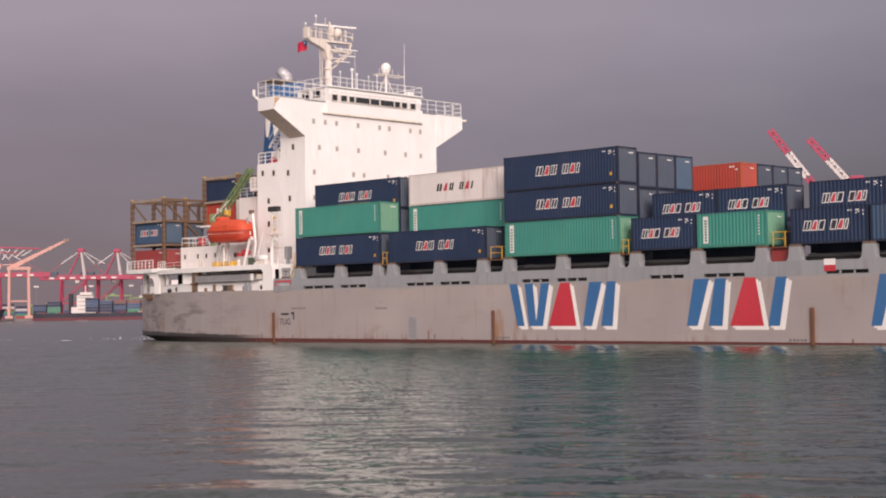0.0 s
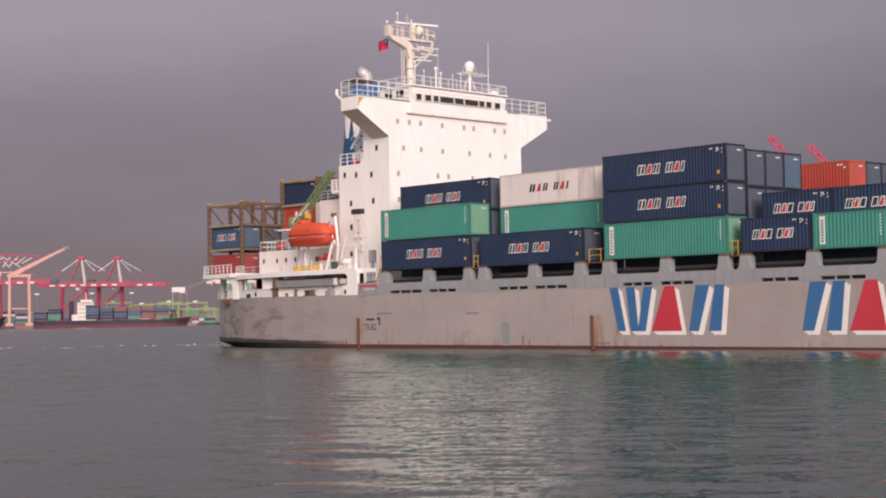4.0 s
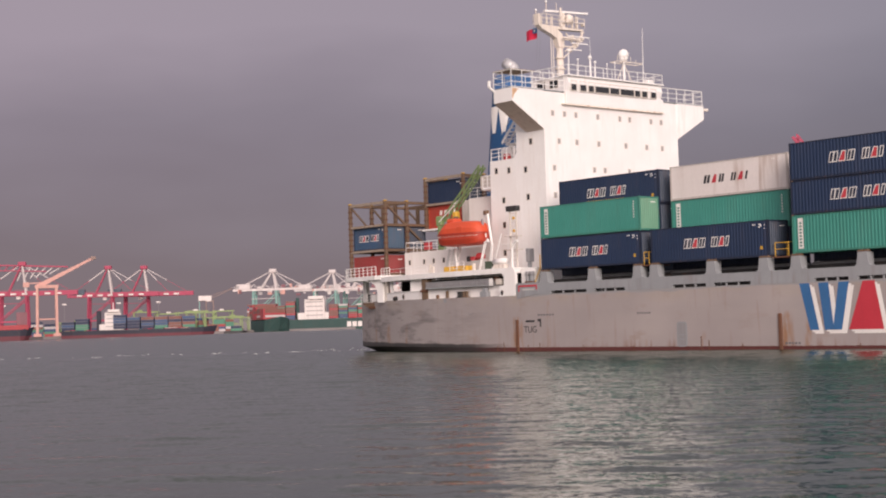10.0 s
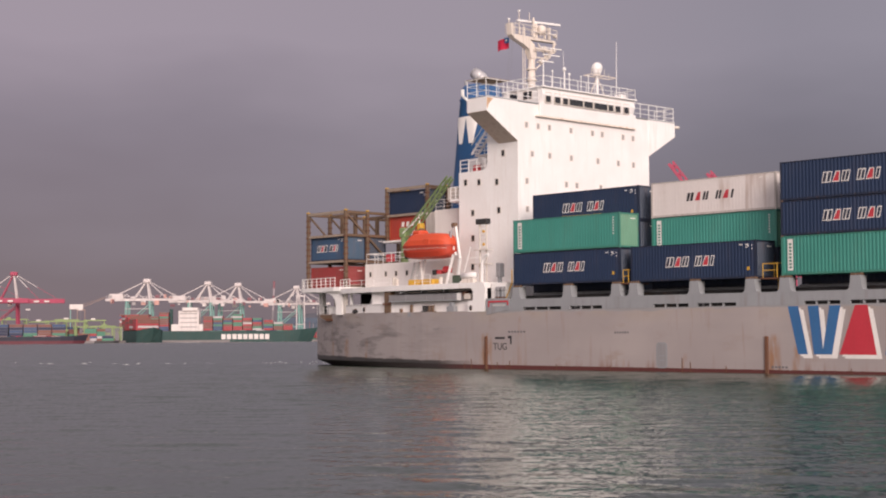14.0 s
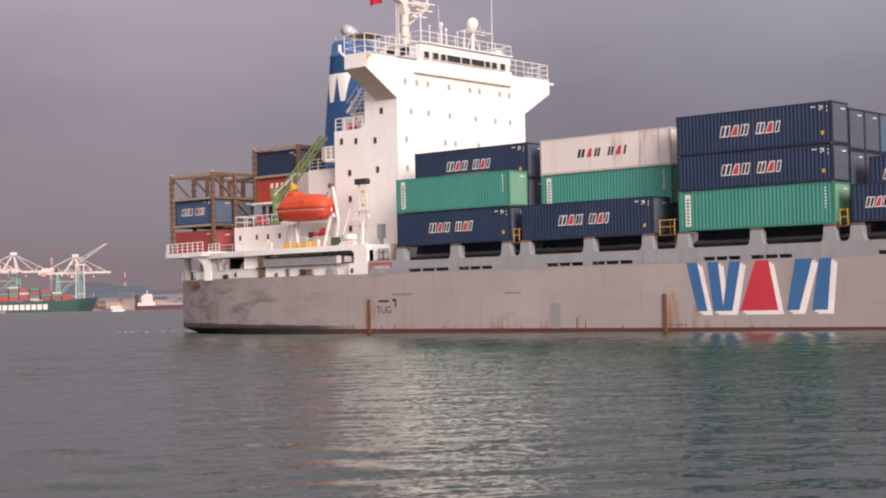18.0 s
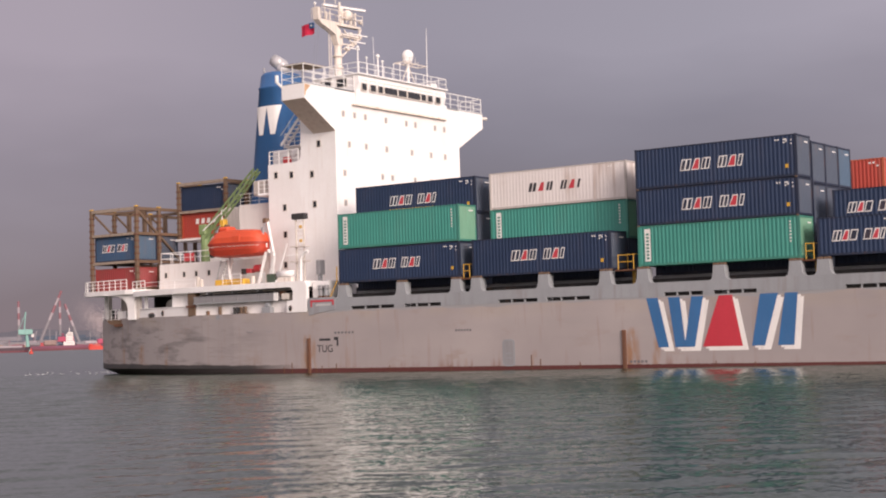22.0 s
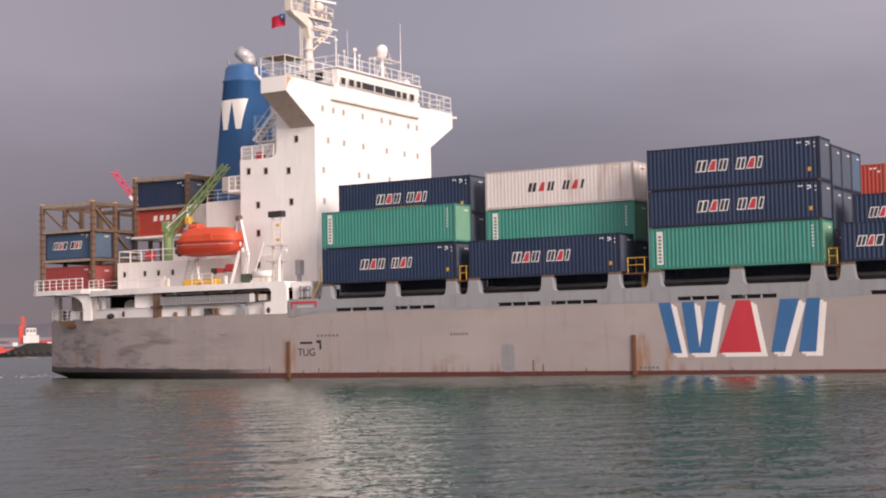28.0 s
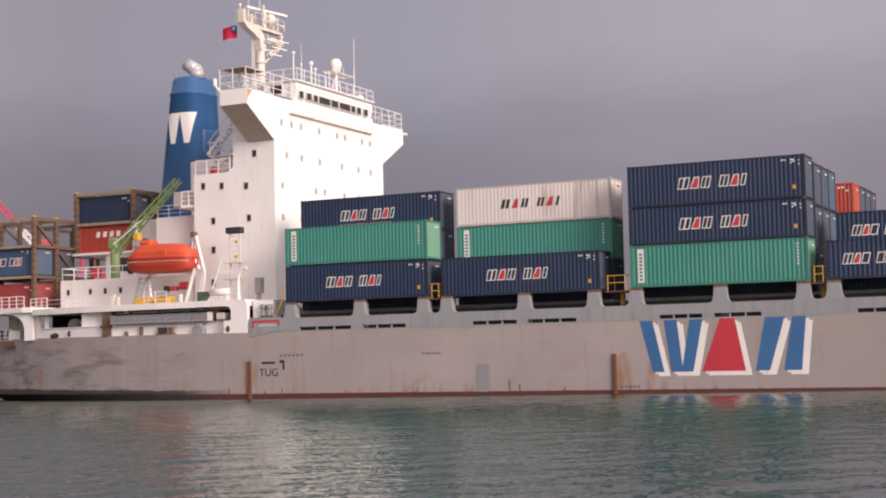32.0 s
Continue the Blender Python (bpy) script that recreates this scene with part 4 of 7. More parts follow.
railing(ship, [(-6.0, 0.25, 24.3), (-6.0, 7.0, 24.3)], 1.7, step=1.35, bars=2, r=0.035)
railing(ship, [(-3.55, 20.4, 24.3), (-3.55, 26.9, 24.3), (-6.0, 26.9, 24.3)], 1.5, step=1.35, bars=2, r=0.04)
railing(wh, [(-8.2, WH0, 25.99), (-3.0, WH0, 25.99), (-3.0, WH1, 25.99), (-8.2, WH1, 25.99)], 0.95, step=1.2, bars=1, r=0.032)
bm = bm_new()
prism(bm, [(0.25, 24.25), (1.05, 24.2), (0.75, 23.95), (0.42, 23.6), (0.3, 23.2), (0.22, 23.3)], "x", -3.452, -3.446)
part("rust_stain", bm, M_stained, ship, "tan rust stain at the wing corner")
# awning frame and instrument stands on the starboard wing
bpart("wing_awning", (-6.1, -3.5, 0.2, 3.2, 26.02, 26.06), M_awning, ship, 0, "tan canvas awning over the wing")
bm = bm_new()
tube(bm, (-6.2, -0.15, 24.6), (-6.0, 0.3, 24.2), 0.12, 8)
tube(bm, (-6.2, -0.15, 25.2), (-6.2, -0.15, 24.6), 0.16, 8)
part("side_light", bm, M_white_clean, ship)
bm = bm_new()
tube(bm, (-3.6, 27.0, 23.9), (-3.3, 27.5, 23.9), 0.16, 8)
part("wing_lamp", bm, M_cream, ship)

# mast: a column that forks into a dished platform, with scanners and brackets
mast = part("radar_mast", tube(bm_new(), (-10.6, 13.45, 24.0), (-10.6, 13.48, 31.4), 0.42, 14, 0.34), M_mast, ship, "cream-white radar mast", True)
bm = bm_new()
prism(bm, [(10.25, 33.5), (10.32, 32.35), (10.8, 32.0), (12.0, 31.6), (12.8, 31.25), (13.14, 30.3), (13.84, 30.3), (13.84, 31.0), (13.55, 31.75), (12.9, 32.15), (16.6, 32.28), (16.6, 32.46), (10.75, 32.46), (10.62, 33.5)], "x", -10.9, -10.25)
part("mast_head", bm, M_mast, mast)
railing(mast, [(-9.95, 10.5, 32.5), (-9.95, 16.5, 32.5)], 0.95, M_mast, step=1.2, bars=1, r=0.03)
railing(mast, [(-11.25, 10.5, 32.5), (-11.25, 16.5, 32.5)], 0.95, M_mast, step=1.2, bars=1, r=0.03)
sc = part("radar_scanner", tube(bm_new(), (-10.5, 14.0, 32.5), (-10.5, 14.0, 33.95), 0.2, 8), M_mast, mast)
part("scanner_bar", beam(bm_new(), (-10.9, 11.75, 34.02), (-10.1, 17.1, 34.12), 0.26, 0.2), M_white_clean, sc)
ball = bm_new()
bmesh.ops.create_uvsphere(ball, u_segments=14, v_segments=9, radius=0.52, matrix=pose(-10.2, 14.5, 33.3))
part("mast_dome", ball, M_mast, mast, "", True)
for x, y, z0, z1, r in ((-10.9, 12.05, 32.5, 35.0, 0.05), (-10.8, 16.05, 32.5, 34.0, 0.06), (-10.7, 10.4, 33.3, 33.9, 0.05), (-11.1, 13.0, 32.5, 33.6, 0.08), (-10.2, 12.8, 34.1, 34.8, 0.04)):
    part("mast_pole", tube(bm_new(), (x, y, z0), (x, y, z1), r, 7), M_mast, mast)
for p in ((-10.9, 12.05, 35.0), (-10.7, 10.4, 33.9)):
    ball = bm_new()
    bmesh.ops.create_uvsphere(ball, u_segments=8, v_segments=6, radius=0.14, matrix=pose(*p))
    part("mast_lantern", ball, M_white_clean, mast, "", True)
# side brackets with lamps and the lower scanner
for y0, z0, y1, z1 in ((14.0, 30.0, 16.2, 31.2), (14.0, 31.2, 16.4, 31.2), (13.9, 29.4, 15.4, 30.5), (15.2, 30.5, 16.6, 32.2), (14.2, 31.9, 15.3, 30.5), (13.9, 30.5, 15.5, 30.5), (14.6, 30.3, 16.4, 31.6)):
    part("bracket_bar", beam(bm_new(), (-10.4, y0, z0), (-10.2, y1, z1), 0.12), M_mast, mast)
for y, z in ((16.3, 31.45), (15.5, 30.75), (14.9, 31.5), (16.5, 32.95), (14.4, 30.1)):
    part("mast_lamp", box(bm_new(), -10.4, -10.0, y - 0.18, y + 0.18, z - 0.2, z + 0.2, 0.06), M_cream, mast)
for y, z0, z1 in ((15.0, 32.46, 33.3), (15.7, 32.46, 33.7), (11.4, 32.46, 33.2), (13.4, 32.46, 34.4), (16.3, 31.3, 32.2)):
    part("mast_post", box(bm_new(), -10.3, -10.12, y - 0.09, y + 0.09, z0, z1, 0.02), M_mast, mast)
for y0, y1, z in ((14.2, 17.2, 31.55), (14.0, 16.0, 30.15), (13.0, 16.4, 32.95), (14.6, 16.9, 30.85)):
    part("mast_yard", beam(bm_new(), (-10.1, y0, z), (-10.0, y1, z + 0.05), 0.1), M_white_clean, mast)
part("lower_scanner", box(bm_new(), -9.9, -9.7, 13.2, 15.6, 31.15, 31.35, 0.04), M_mast, mast)
for z in (29.2, 28.1, 26.9):
    part("mast_ring", tube(bm_new(), (-10.6, 13.45, z), (-10.6, 13.45, z + 0.12), 0.52, 14), M_mast, mast)
for y in (12.55, 12.85):
    part("mast_ladder", tube(bm_new(), (-10.9, y, 24.5), (-10.9, y, 32.0), 0.045, 5), M_mast, mast)
for y in (11.2, 11.6):
    part("flag_line", tube(bm_new(), (-12.0, y, 26.0), (-10.9, y - 0.4, 32.5), 0.012, 4), M_steel, mast)

# satellite dome, small domes, whip aerials on the wheelhouse roof
dome = part("satellite_dome_stand", tube(bm_new(), (-4.7, 16.6, 25.95), (-4.7, 16.6, 28.4), 0.14, 8), M_white_clean, ship)
bm = bm_new()
bmesh.ops.create_uvsphere(bm, u_segments=20, v_segments=14, radius=0.55, matrix=pose(-4.7, 16.6, 28.95) @ Matrix.Diagonal((1, 1, 1.05, 1)))
tube(bm, (-4.7, 16.6, 28.3), (-4.7, 16.6, 28.75), 0.36, 14, 0.5)
part("satellite_dome", bm, M_white_clean, dome, "white satellite dome", True)
bm = bm_new()
for p, q in (((-5.2, 15.2), (-5.2, 18.9)), ((-4.2, 15.2), (-4.2, 18.9)), ((-5.2, 15.2), (-4.2, 15.2)), ((-5.2, 18.9), (-4.2, 18.9)), ((-5.2, 17.1), (-4.2, 17.1)), ((-5.2, 16.2), (-4.2, 16.2))):
    beam(bm, (*p, 28.15), (*q, 28.15), 0.08)
    tube(bm, (*q, 28.15), (*q, 28.75), 0.025, 5)
for y0 in (15.4, 17.9):
    beam(bm, (-4.7, y0, 25.95), (-4.7, 16.6, 28.1), 0.07)
part("dome_platform", bm, M_mast, dome)
for x, y, hh, r in ((-4.0, 11.12, 1.6, 0.09), (-4.0, 8.22, 2.0, 0.07), (-4.0, 11.8, 1.2, 0.06), (-4.0, 13.46, 1.15, 0.04), (-4.0, 9.47, 1.25, 0.05), (-4.6, 15.2, 1.5, 0.05)):
    ae = part("aerial", tube(bm_new(), (x, y, 25.95), (x, y, 26.5 + hh), r, 7, r * 0.7), M_white_clean, ship)
    b2 = bm_new()
    bmesh.ops.create_uvsphere(b2, u_segments=10, v_segments=7, radius=r * 2.2, matrix=pose(x, y, 26.5 + hh))
    part("aerial_cap", b2, M_white_clean, ae, "", True)
part("roof_box", box(bm_new(), -4.4, -3.6, 18.9, 19.7, 25.99, 26.5, 0.05), M_white_clean, ship)
part("whip_aerial", tube(bm_new(), (-4.0, 18.62, 25.95), (-4.0, 18.72, 31.75), 0.05, 6, 0.02), M_white_clean, ship, "tall thin white whip aerial")
part("whip_aerial", tube(bm_new(), (-6.5, 13.8, 25.95), (-6.6, 13.8, 30.6), 0.025, 5, 0.015), M_white_clean, ship)

# funnel
def rounded(cx, cy, hx, hy, n=28, k=3.2):
    out = []
    for i in range(n):
        a = 2 * math.pi * i / n
        c, s = math.cos(a), math.sin(a)
        out.append((cx + hx * math.copysign(abs(c) ** (2 / k), c), cy + hy * math.copysign(abs(s) ** (2 / k), s)))
    return out


bm = bm_new()
rings = []
for z, xc, hx, hy in ((14.9, -18.3, 2.75, 2.7), (17.5, -18.3, 2.45, 2.5), (26.85, -17.95, 1.66, 2.18), (26.9, -17.95, 1.72, 2.24), (27.05, -17.95, 1.72, 2.24), (27.1, -17.95, 1.62, 2.12), (28.2, -17.9, 1.52, 2.02), (28.5, -17.9, 1.28, 1.8)):
    rings.append([bm.verts.new((x, y, z)) for x, y in rounded(xc, MID, hx, hy)])
for a, b in zip(rings, rings[1:]):
    for i in range(28):
        bm.faces.new((a[i], a[(i + 1) % 28], b[(i + 1) % 28], b[i]))
bm.faces.new(rings[-1])
bmesh.ops.recalc_face_normals(bm, faces=bm.faces)
funnel = part("funnel", bm, M_funnel, ship, "blue tapered funnel with a white emblem", True)
# plain white emblem: two wedges that follow the curve of the casing
def funnel_side(x, z, out):
    t = (z - 17.5) / 9.4
    xc, hx, hy = -18.3 + 0.35 * t, 2.45 - 0.73 * t, 2.5 - 0.3 * t
    u = min(0.97, abs(x - xc) / hx)
    return MID - hy * (1 - u**3.2) ** (1 / 3.2) - out


for x0, x1 in ((-19.36, -17.86), (-17.92, -16.42)):
    bm = bm_new()
    lo, hi, nx, nz = 22.35, 25.15, 8, 5
    grid = []
    for k in range(nz + 1):
        z = lo + (hi - lo) * k / nz
        w = 0.34 + 0.66 * k / nz
        mid = (x0 + x1) / 2
        row = [mid + (x1 - x0) / 2 * w * (2 * i / nx - 1) for i in range(nx + 1)]
        grid.append([bm.verts.new((x, funnel_side(x, z, 0.03), z)) for x in row])
    for a, b in zip(grid, grid[1:]):
        for i in range(nx):
            bm.faces.new((a[i], a[i + 1], b[i + 1], b[i]))
    part("emblem_wedge", bm, M_mark_white, funnel)
bm = bm_new()
tube(bm, (-17.0, 12.9, 28.4), (-17.1, 12.9, 29.15), 0.62, 16)
bmesh.ops.create_uvsphere(bm, u_segments=16, v_segments=10, radius=0.64, matrix=pose(-17.15, 12.9, 29.15))
tube(bm, (-17.15, 12.9, 29.15), (-18.15, 12.85, 29.85), 0.64, 16, 0.6)
part("exhaust_pipe", bm, M_alu, funnel, "bare metal exhaust bend", True)
for dx, dy in ((0.9, -0.6), (0.7, 0.9), (-1.1, -1.2)):
    part("vent_pipe", tube(bm_new(), (-17.9 + dx, MID + dy, 28.4), (-17.9 + dx - 0.1, MID + dy, 29.1), 0.12, 8), M_steel, funnel)
bpart("funnel_casing", (-21.5, -11.5, 8.9, 18.3, 12.76, 15.4), M_cream, ship, 0.1)
bpart("casing_link", (-15.2, -7.6, 9.0, 18.2, 15.4, 20.2), M_white, ship, 0.1)
bpart("funnel_wing", (-16.5, -15.95, 12.3, 14.9, 21.3, 23.7), M_funnel, ship, 0.2)

# aft house tiers
bpart("house_tier", (-25.75, -11.4, 4.4, 22.8, 7.5, 10.08), M_tier, ship, 0.03, "low white deckhouse aft of the funnel")
bpart("house_tier", (-16.2, -11.4, 5.4, 21.8, 10.1, 15.1), M_tier, ship, 0.03)
bpart("house_tier", (-24.4, -16.2, 8.9, 18.2, 10.1, 12.55), M_tier, ship, 0.03)
bpart("container_bench", (-27.9, -16.2, 8.6, 18.6, 12.55, 12.75), M_white, ship, 0.02)
bpart("platform_slab", (-12.9, -11.2, 4.3, 6.6, 15.55, 15.85), M_white, ship, 0.1)
for x in (-24.86, -22.44, -20.85, -19.21):
    window(ship, pose(x, 4.4, 9.02, 0, 0, -90), 0.3, 0.46)
# solid near-black plate on the wall, painted as the shade inside a doorway
bpart("doorway", (-22.9, -20.9, 8.86, 8.95, 10.9, 12.2), M_dark, ship, 0, "dark open doorway")
railing(ship, [(-25.6, 4.5, 10.08), (-16.5, 4.5, 10.08)], 1.05, step=1.35, bars=1, r=0.032)
railing(ship, [(-25.6, 4.5, 10.08), (-25.6, 9.0, 10.08)], 1.05, step=1.35, bars=1, r=0.032)
railing(ship, [(-12.8, 4.4, 15.85), (-11.4, 4.4, 15.85)], 1.15, step=0.7, r=0.045)
railing(ship, [(-16.1, 5.5, 15.1), (-12.6, 5.5, 15.1)], 1.0, step=1.2, r=0.022)
railing(ship, [(-11.3, 4.3, 18.3), (-7.9, 4.3, 18.3)], 1.15, step=1.1, r=0.05)
railing(ship, [(-35.4, 3.95, AFT), (-35.2, 3.5, AFT), (-34.6, 3.2, AFT), (-27.8, 2.1, AFT)], 0.95, step=1.0, r=0.04)
railing(ship, [(-27.4, 2.5, POOP), (-24.95, 1.75, POOP)], 0.92, step=0.95, r=0.04)
railing(ship, [(-24.95, 1.75, POOP), (-20, 0.75, POOP), (-17.0, 0.4, POOP)], 0.72, step=2.6, bars=1, r=0.02)
bpart("upper_platform", (-11.3, -7.6, 6.2, 9.0, 20.0, 20.15), M_white, ship, 0.03)
railing(ship, [(-11.2, 6.3, 20.15), (-7.7, 6.3, 20.15)], 1.1, step=1.2, r=0.045)
for p, q in (((-11.2, 6.6, 18.3), (-8.0, 6.6, 22.0)), ((-10.4, 6.6, 18.3), (-7.4, 6.6, 22.0))):
    part("stair_string", beam(bm_new(), p, q, 0.1, 0.25), M_white_clean, ship)
for k in range(11):
    u = k / 10
    bpart("stair_tread", (-10.9 + 3.1 * u, -10.5 + 3.1 * u, 5.35, 6.1, 20.2 + 3.2 * u, 20.26 + 3.2 * u), M_white_clean, ship)
for y in (5.32, 6.12):
    part("stair_string", beam(bm_new(), (-10.8, y, 20.1), (-7.6, y, 23.4), 0.07, 0.24), M_white_clean, ship)
    part("stair_rail", tube(bm_new(), (-10.8, y, 21.0), (-7.6, y, 24.3), 0.04, 6), M_white_clean, ship)
# near-black wall, the shade under the upper platform painted on it
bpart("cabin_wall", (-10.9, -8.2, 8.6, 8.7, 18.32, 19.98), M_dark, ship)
part("red_drum", box(bm_new(), -10.4, -9.7, 5.0, 5.6, 18.3, 19.0, 0.1), M_red, ship)
for x in (-10.8, -9.2, -8.0):
    bpart("deck_stanchion", (x - 0.13, x + 0.13, 6.3, 6.55, 18.3, 20.0), M_white_clean, ship)
bpart("locker", (-14.5, -13.0, 5.5, 6.6, 15.85, 17.2), M_cream, ship, 0.08)
bm = bm_new()
box(bm, -22.6, -21.3, 4.55, 4.62, 10.25, 11.0, 0.02)
part("life_ring_board", bm, M_red, ship)

# deck gear near the boat
for x in (-14.5, -12.4):
    bpart("yellow_locker", (x - 0.7, x + 0.7, 1.0, 1.9, POOP, POOP + 0.55), M_yellow, ship, 0.06, "yellow deck locker")
rw = part("red_winch", tube(bm_new(), (-11.6, 2.5, POOP + 1.45), (-10.9, 2.5, POOP + 1.45), 0.33, 10), M_red, ship, "red winch drum")
part("winch_cover", box(bm_new(), -12.6, -12.0, 2.3, 2.9, POOP + 1.05, POOP + 1.45, 0.05), M_red, rw)
part("winch_base", box(bm_new(), -12.6, -10.8, 2.3, 2.9, POOP, POOP + 1.05, 0.04), M_grey_light, rw)
part("winch_cowl", box(bm_new(), -13.3, -12.9, 2.4, 2.8, POOP + 1.0, POOP + 1.5, 0.05), M_dark, rw)
bm = bm_new()
tube(bm, (-7.7, 1.1, POOP + 0.72), (-5.9, 1.1, POOP + 0.72), 0.27, 14)
part("life_raft_canister", bm, M_white_clean, ship, "white life raft canister", True)
bpart("raft_cradle", (-7.6, -6.0, 0.85, 1.35, POOP, POOP + 0.42), M_cream, ship, 0.03)
bpart("hose_box", (-9.0, -7.95, 1.0, 1.6, POOP, POOP + 0.8), M_hosegreen, ship, 0.05, "dark green hose box")
bpart("raft_base_plate", (-7.9, -7.2, 0.9, 1.4, POOP, POOP + 0.22), M_white_clean, ship, 0.04)
part("raft_davit", beam(bm_new(), (-8.0, 1.2, POOP), (-6.7, 1.2, POOP + 3.3), 0.09, 0.09), M_white_clean, ship, "slim leaning raft davit")
part("raft_davit_brace", beam(bm_new(), (-7.0, 1.2, POOP + 2.3), (-5.0, 2.0, POOP + 2.4), 0.05), M_white_clean, ship)
# light mast with ladder
lm = part("light_mast", tube(bm_new(), (-6.5, 2.2, POOP), (-6.5, 2.2, 13.0), 0.085, 6), M_cream, ship, "slim white light mast with rungs")
part("mast_rail", tube(bm_new(), (-5.62, 2.2, POOP), (-5.62, 2.2, 13.0), 0.075, 6), M_cream, lm)
for k in range(13):
    z = POOP + 0.4 + k * 0.4
    part("rung", tube(bm_new(), (-6.5, 2.2, z), (-5.62, 2.2, z), 0.025, 5), M_cream, lm)
part("mast_platform", box(bm_new(), -6.9, -5.2, 1.8, 2.6, 9.3, 9.38), M_cream, lm)
part("mast_platform", box(bm_new(), -6.9, -5.2, 1.8, 2.6, 10.6, 10.66), M_cream, lm)
for z in (12.2, 11.0):
    part("mast_lamp", box(bm_new(), -6.0, -5.75, 2.0, 2.15, z, z + 0.25, 0.03), M_yellow, lm)
part("lamp_box", box(bm_new(), -6.8, -5.35, 1.9, 2.5, 13.0, 13.5, 0.05), M_dark, lm, "black floodlight box")
bm = bm_new()
for k in range(7):
    a, b = radians(15 * k), radians(15 * (k + 1))
    c, q = Vector((-4.2, 0, 9.3)), 0.8
    if k < 6:
        tube(bm, c + Vector((-q * math.cos(a), 1.0, q * math.sin(a))), c + Vector((-q * math.cos(b), 1.0, q * math.sin(b))), 0.13, 8)
tube(bm, (-5.0, 1.0, POOP), (-5.0, 1.0, 9.3), 0.13, 8)
part("vent_pipe", bm, M_white_clean, ship, "white swan-neck vent pipe")
bm = bm_new()
box(bm, -3.95, -3.5, 1.7, 2.4, 8.1, 9.35, 0.05)
vl = part("valve_locker", bm, M_gangway, ship, "grey valve locker")
part("locker_leg", box(bm_new(), -3.9, -3.65, 1.9, 2.2, POOP - 0.1, 8.3), M_grey, vl)
for x, w in ((-2.35, 0.32), (-1.75, 0.28)):
    v = bpart("side_vent", (x - w / 2, x + w / 2, 0.25, 0.6, 5.0, 6.75), M_grey, ship, 0.05, "rust-stained grey side vent")
    part("vent_cowl", box(bm_new(), x - w / 2 - 0.05, x + w / 2 + 0.05, 0.2, 0.65, 6.75, 7.15, 0.08), M_gangway, v)
    part("vent_foot", box(bm_new(), x - w / 2 - 0.03, x + w / 2 + 0.03, 0.22, 0.63, 6.1, 6.25), M_rust, v)
bm = bm_new()
tube(bm, (-1.2, 0.2, 6.0), (-0.4, 0.2, 7.4), 0.05, 6)
tube(bm, (-0.4, 0.2, 7.4), (-0.4, 0.2, 8.6), 0.05, 6)
part("yellow_pipe", bm, M_yellow, ship)
# grey stair below the boat, tread by tread
st = part("deck_stair", beam(bm_new(), (-16.0, 1.9, POOP), (-15.2, 1.9, POOP + 2.3), 0.06, 0.2), M_grey_light, ship, "grey steel deck stair")
part("stair_string", beam(bm_new(), (-15.3, 1.9, POOP), (-14.5, 1.9, POOP + 2.3), 0.06, 0.2), M_grey_light, st)
for k in range(8):
    part("tread", box(bm_new(), -15.95 + k * 0.1, -15.25 + k * 0.1, 1.75, 2.05, POOP + 0.2 + k * 0.27, POOP + 0.24 + k * 0.27), M_grey_light, st)
railing(ship, [(-14.2, 1.0, POOP), (-11.8, 0.8, POOP)], 0.95, step=1.1, r=0.03)
for x in (-16.9, -17.3, -10.6):
    bpart("deck_vent", (x - 0.14, x + 0.14, 0.9, 1.2, POOP, POOP + (0.9 if x < -17 else 0.7)), M_cream, ship, 0.05)

# davits: leaning white arms, the forward pair clear of the boat
dv = part("boat_davit", beam(bm_new(), (-8.85, 1.9, 9.9), (-10.2, 2.6, 13.1), 0.2, 0.26), M_white_clean, ship, "white lifeboat davit arm")
part("davit_leg", beam(bm_new(), (-9.2, 1.9, POOP), (-8.85, 1.9, 10.0), 0.18, 0.22), M_white_clean, dv)
part("davit_leg", beam(bm_new(), (-10.55, 1.7, POOP), (-9.75, 1.9, 10.4), 0.17, 0.2), M_white_clean, dv)
part("davit_leg", beam(bm_new(), (-10.05, 2.4, POOP), (-9.4, 2.4, 10.2), 0.12, 0.14), M_white_clean, dv)
part("davit_brace", beam(bm_new(), (-9.8, 1.9, 10.3), (-8.8, 1.9, 10.3), 0.14, 0.14), M_white_clean, dv)
part("davit_head", box(bm_new(), -10.55, -10.05, 2.3, 2.8, 12.95, 13.4, 0.08), M_cage, dv, "brown davit head")
part("fall_block", box(bm_new(), -9.75, -9.55, 1.75, 1.9, 10.75, 11.15, 0.05), M_white_clean, dv)
part("fall_block", box(bm_new(), -9.5, -9.25, 1.7, 1.9, 10.25, 10.6, 0.06), M_white_clean, dv)
dv = part("boat_davit", beam(bm_new(), (-15.0, 3.0, 9.6), (-15.6, 3.2, 12.9), 0.26, 0.3), M_white_clean, ship, "white lifeboat davit arm")
part("davit_leg", beam(bm_new(), (-13.9, 1.7, POOP), (-14.7, 2.2, 9.9), 0.15, 0.18), M_white_clean, dv)
part("davit_leg", beam(bm_new(), (-15.0, 2.6, POOP), (-14.9, 2.9, 9.8), 0.14, 0.16), M_white_clean, dv)
part("davit_head", box(bm_new(), -15.85, -15.4, 2.95, 3.4, 12.85, 13.2, 0.08), M_cage, dv)

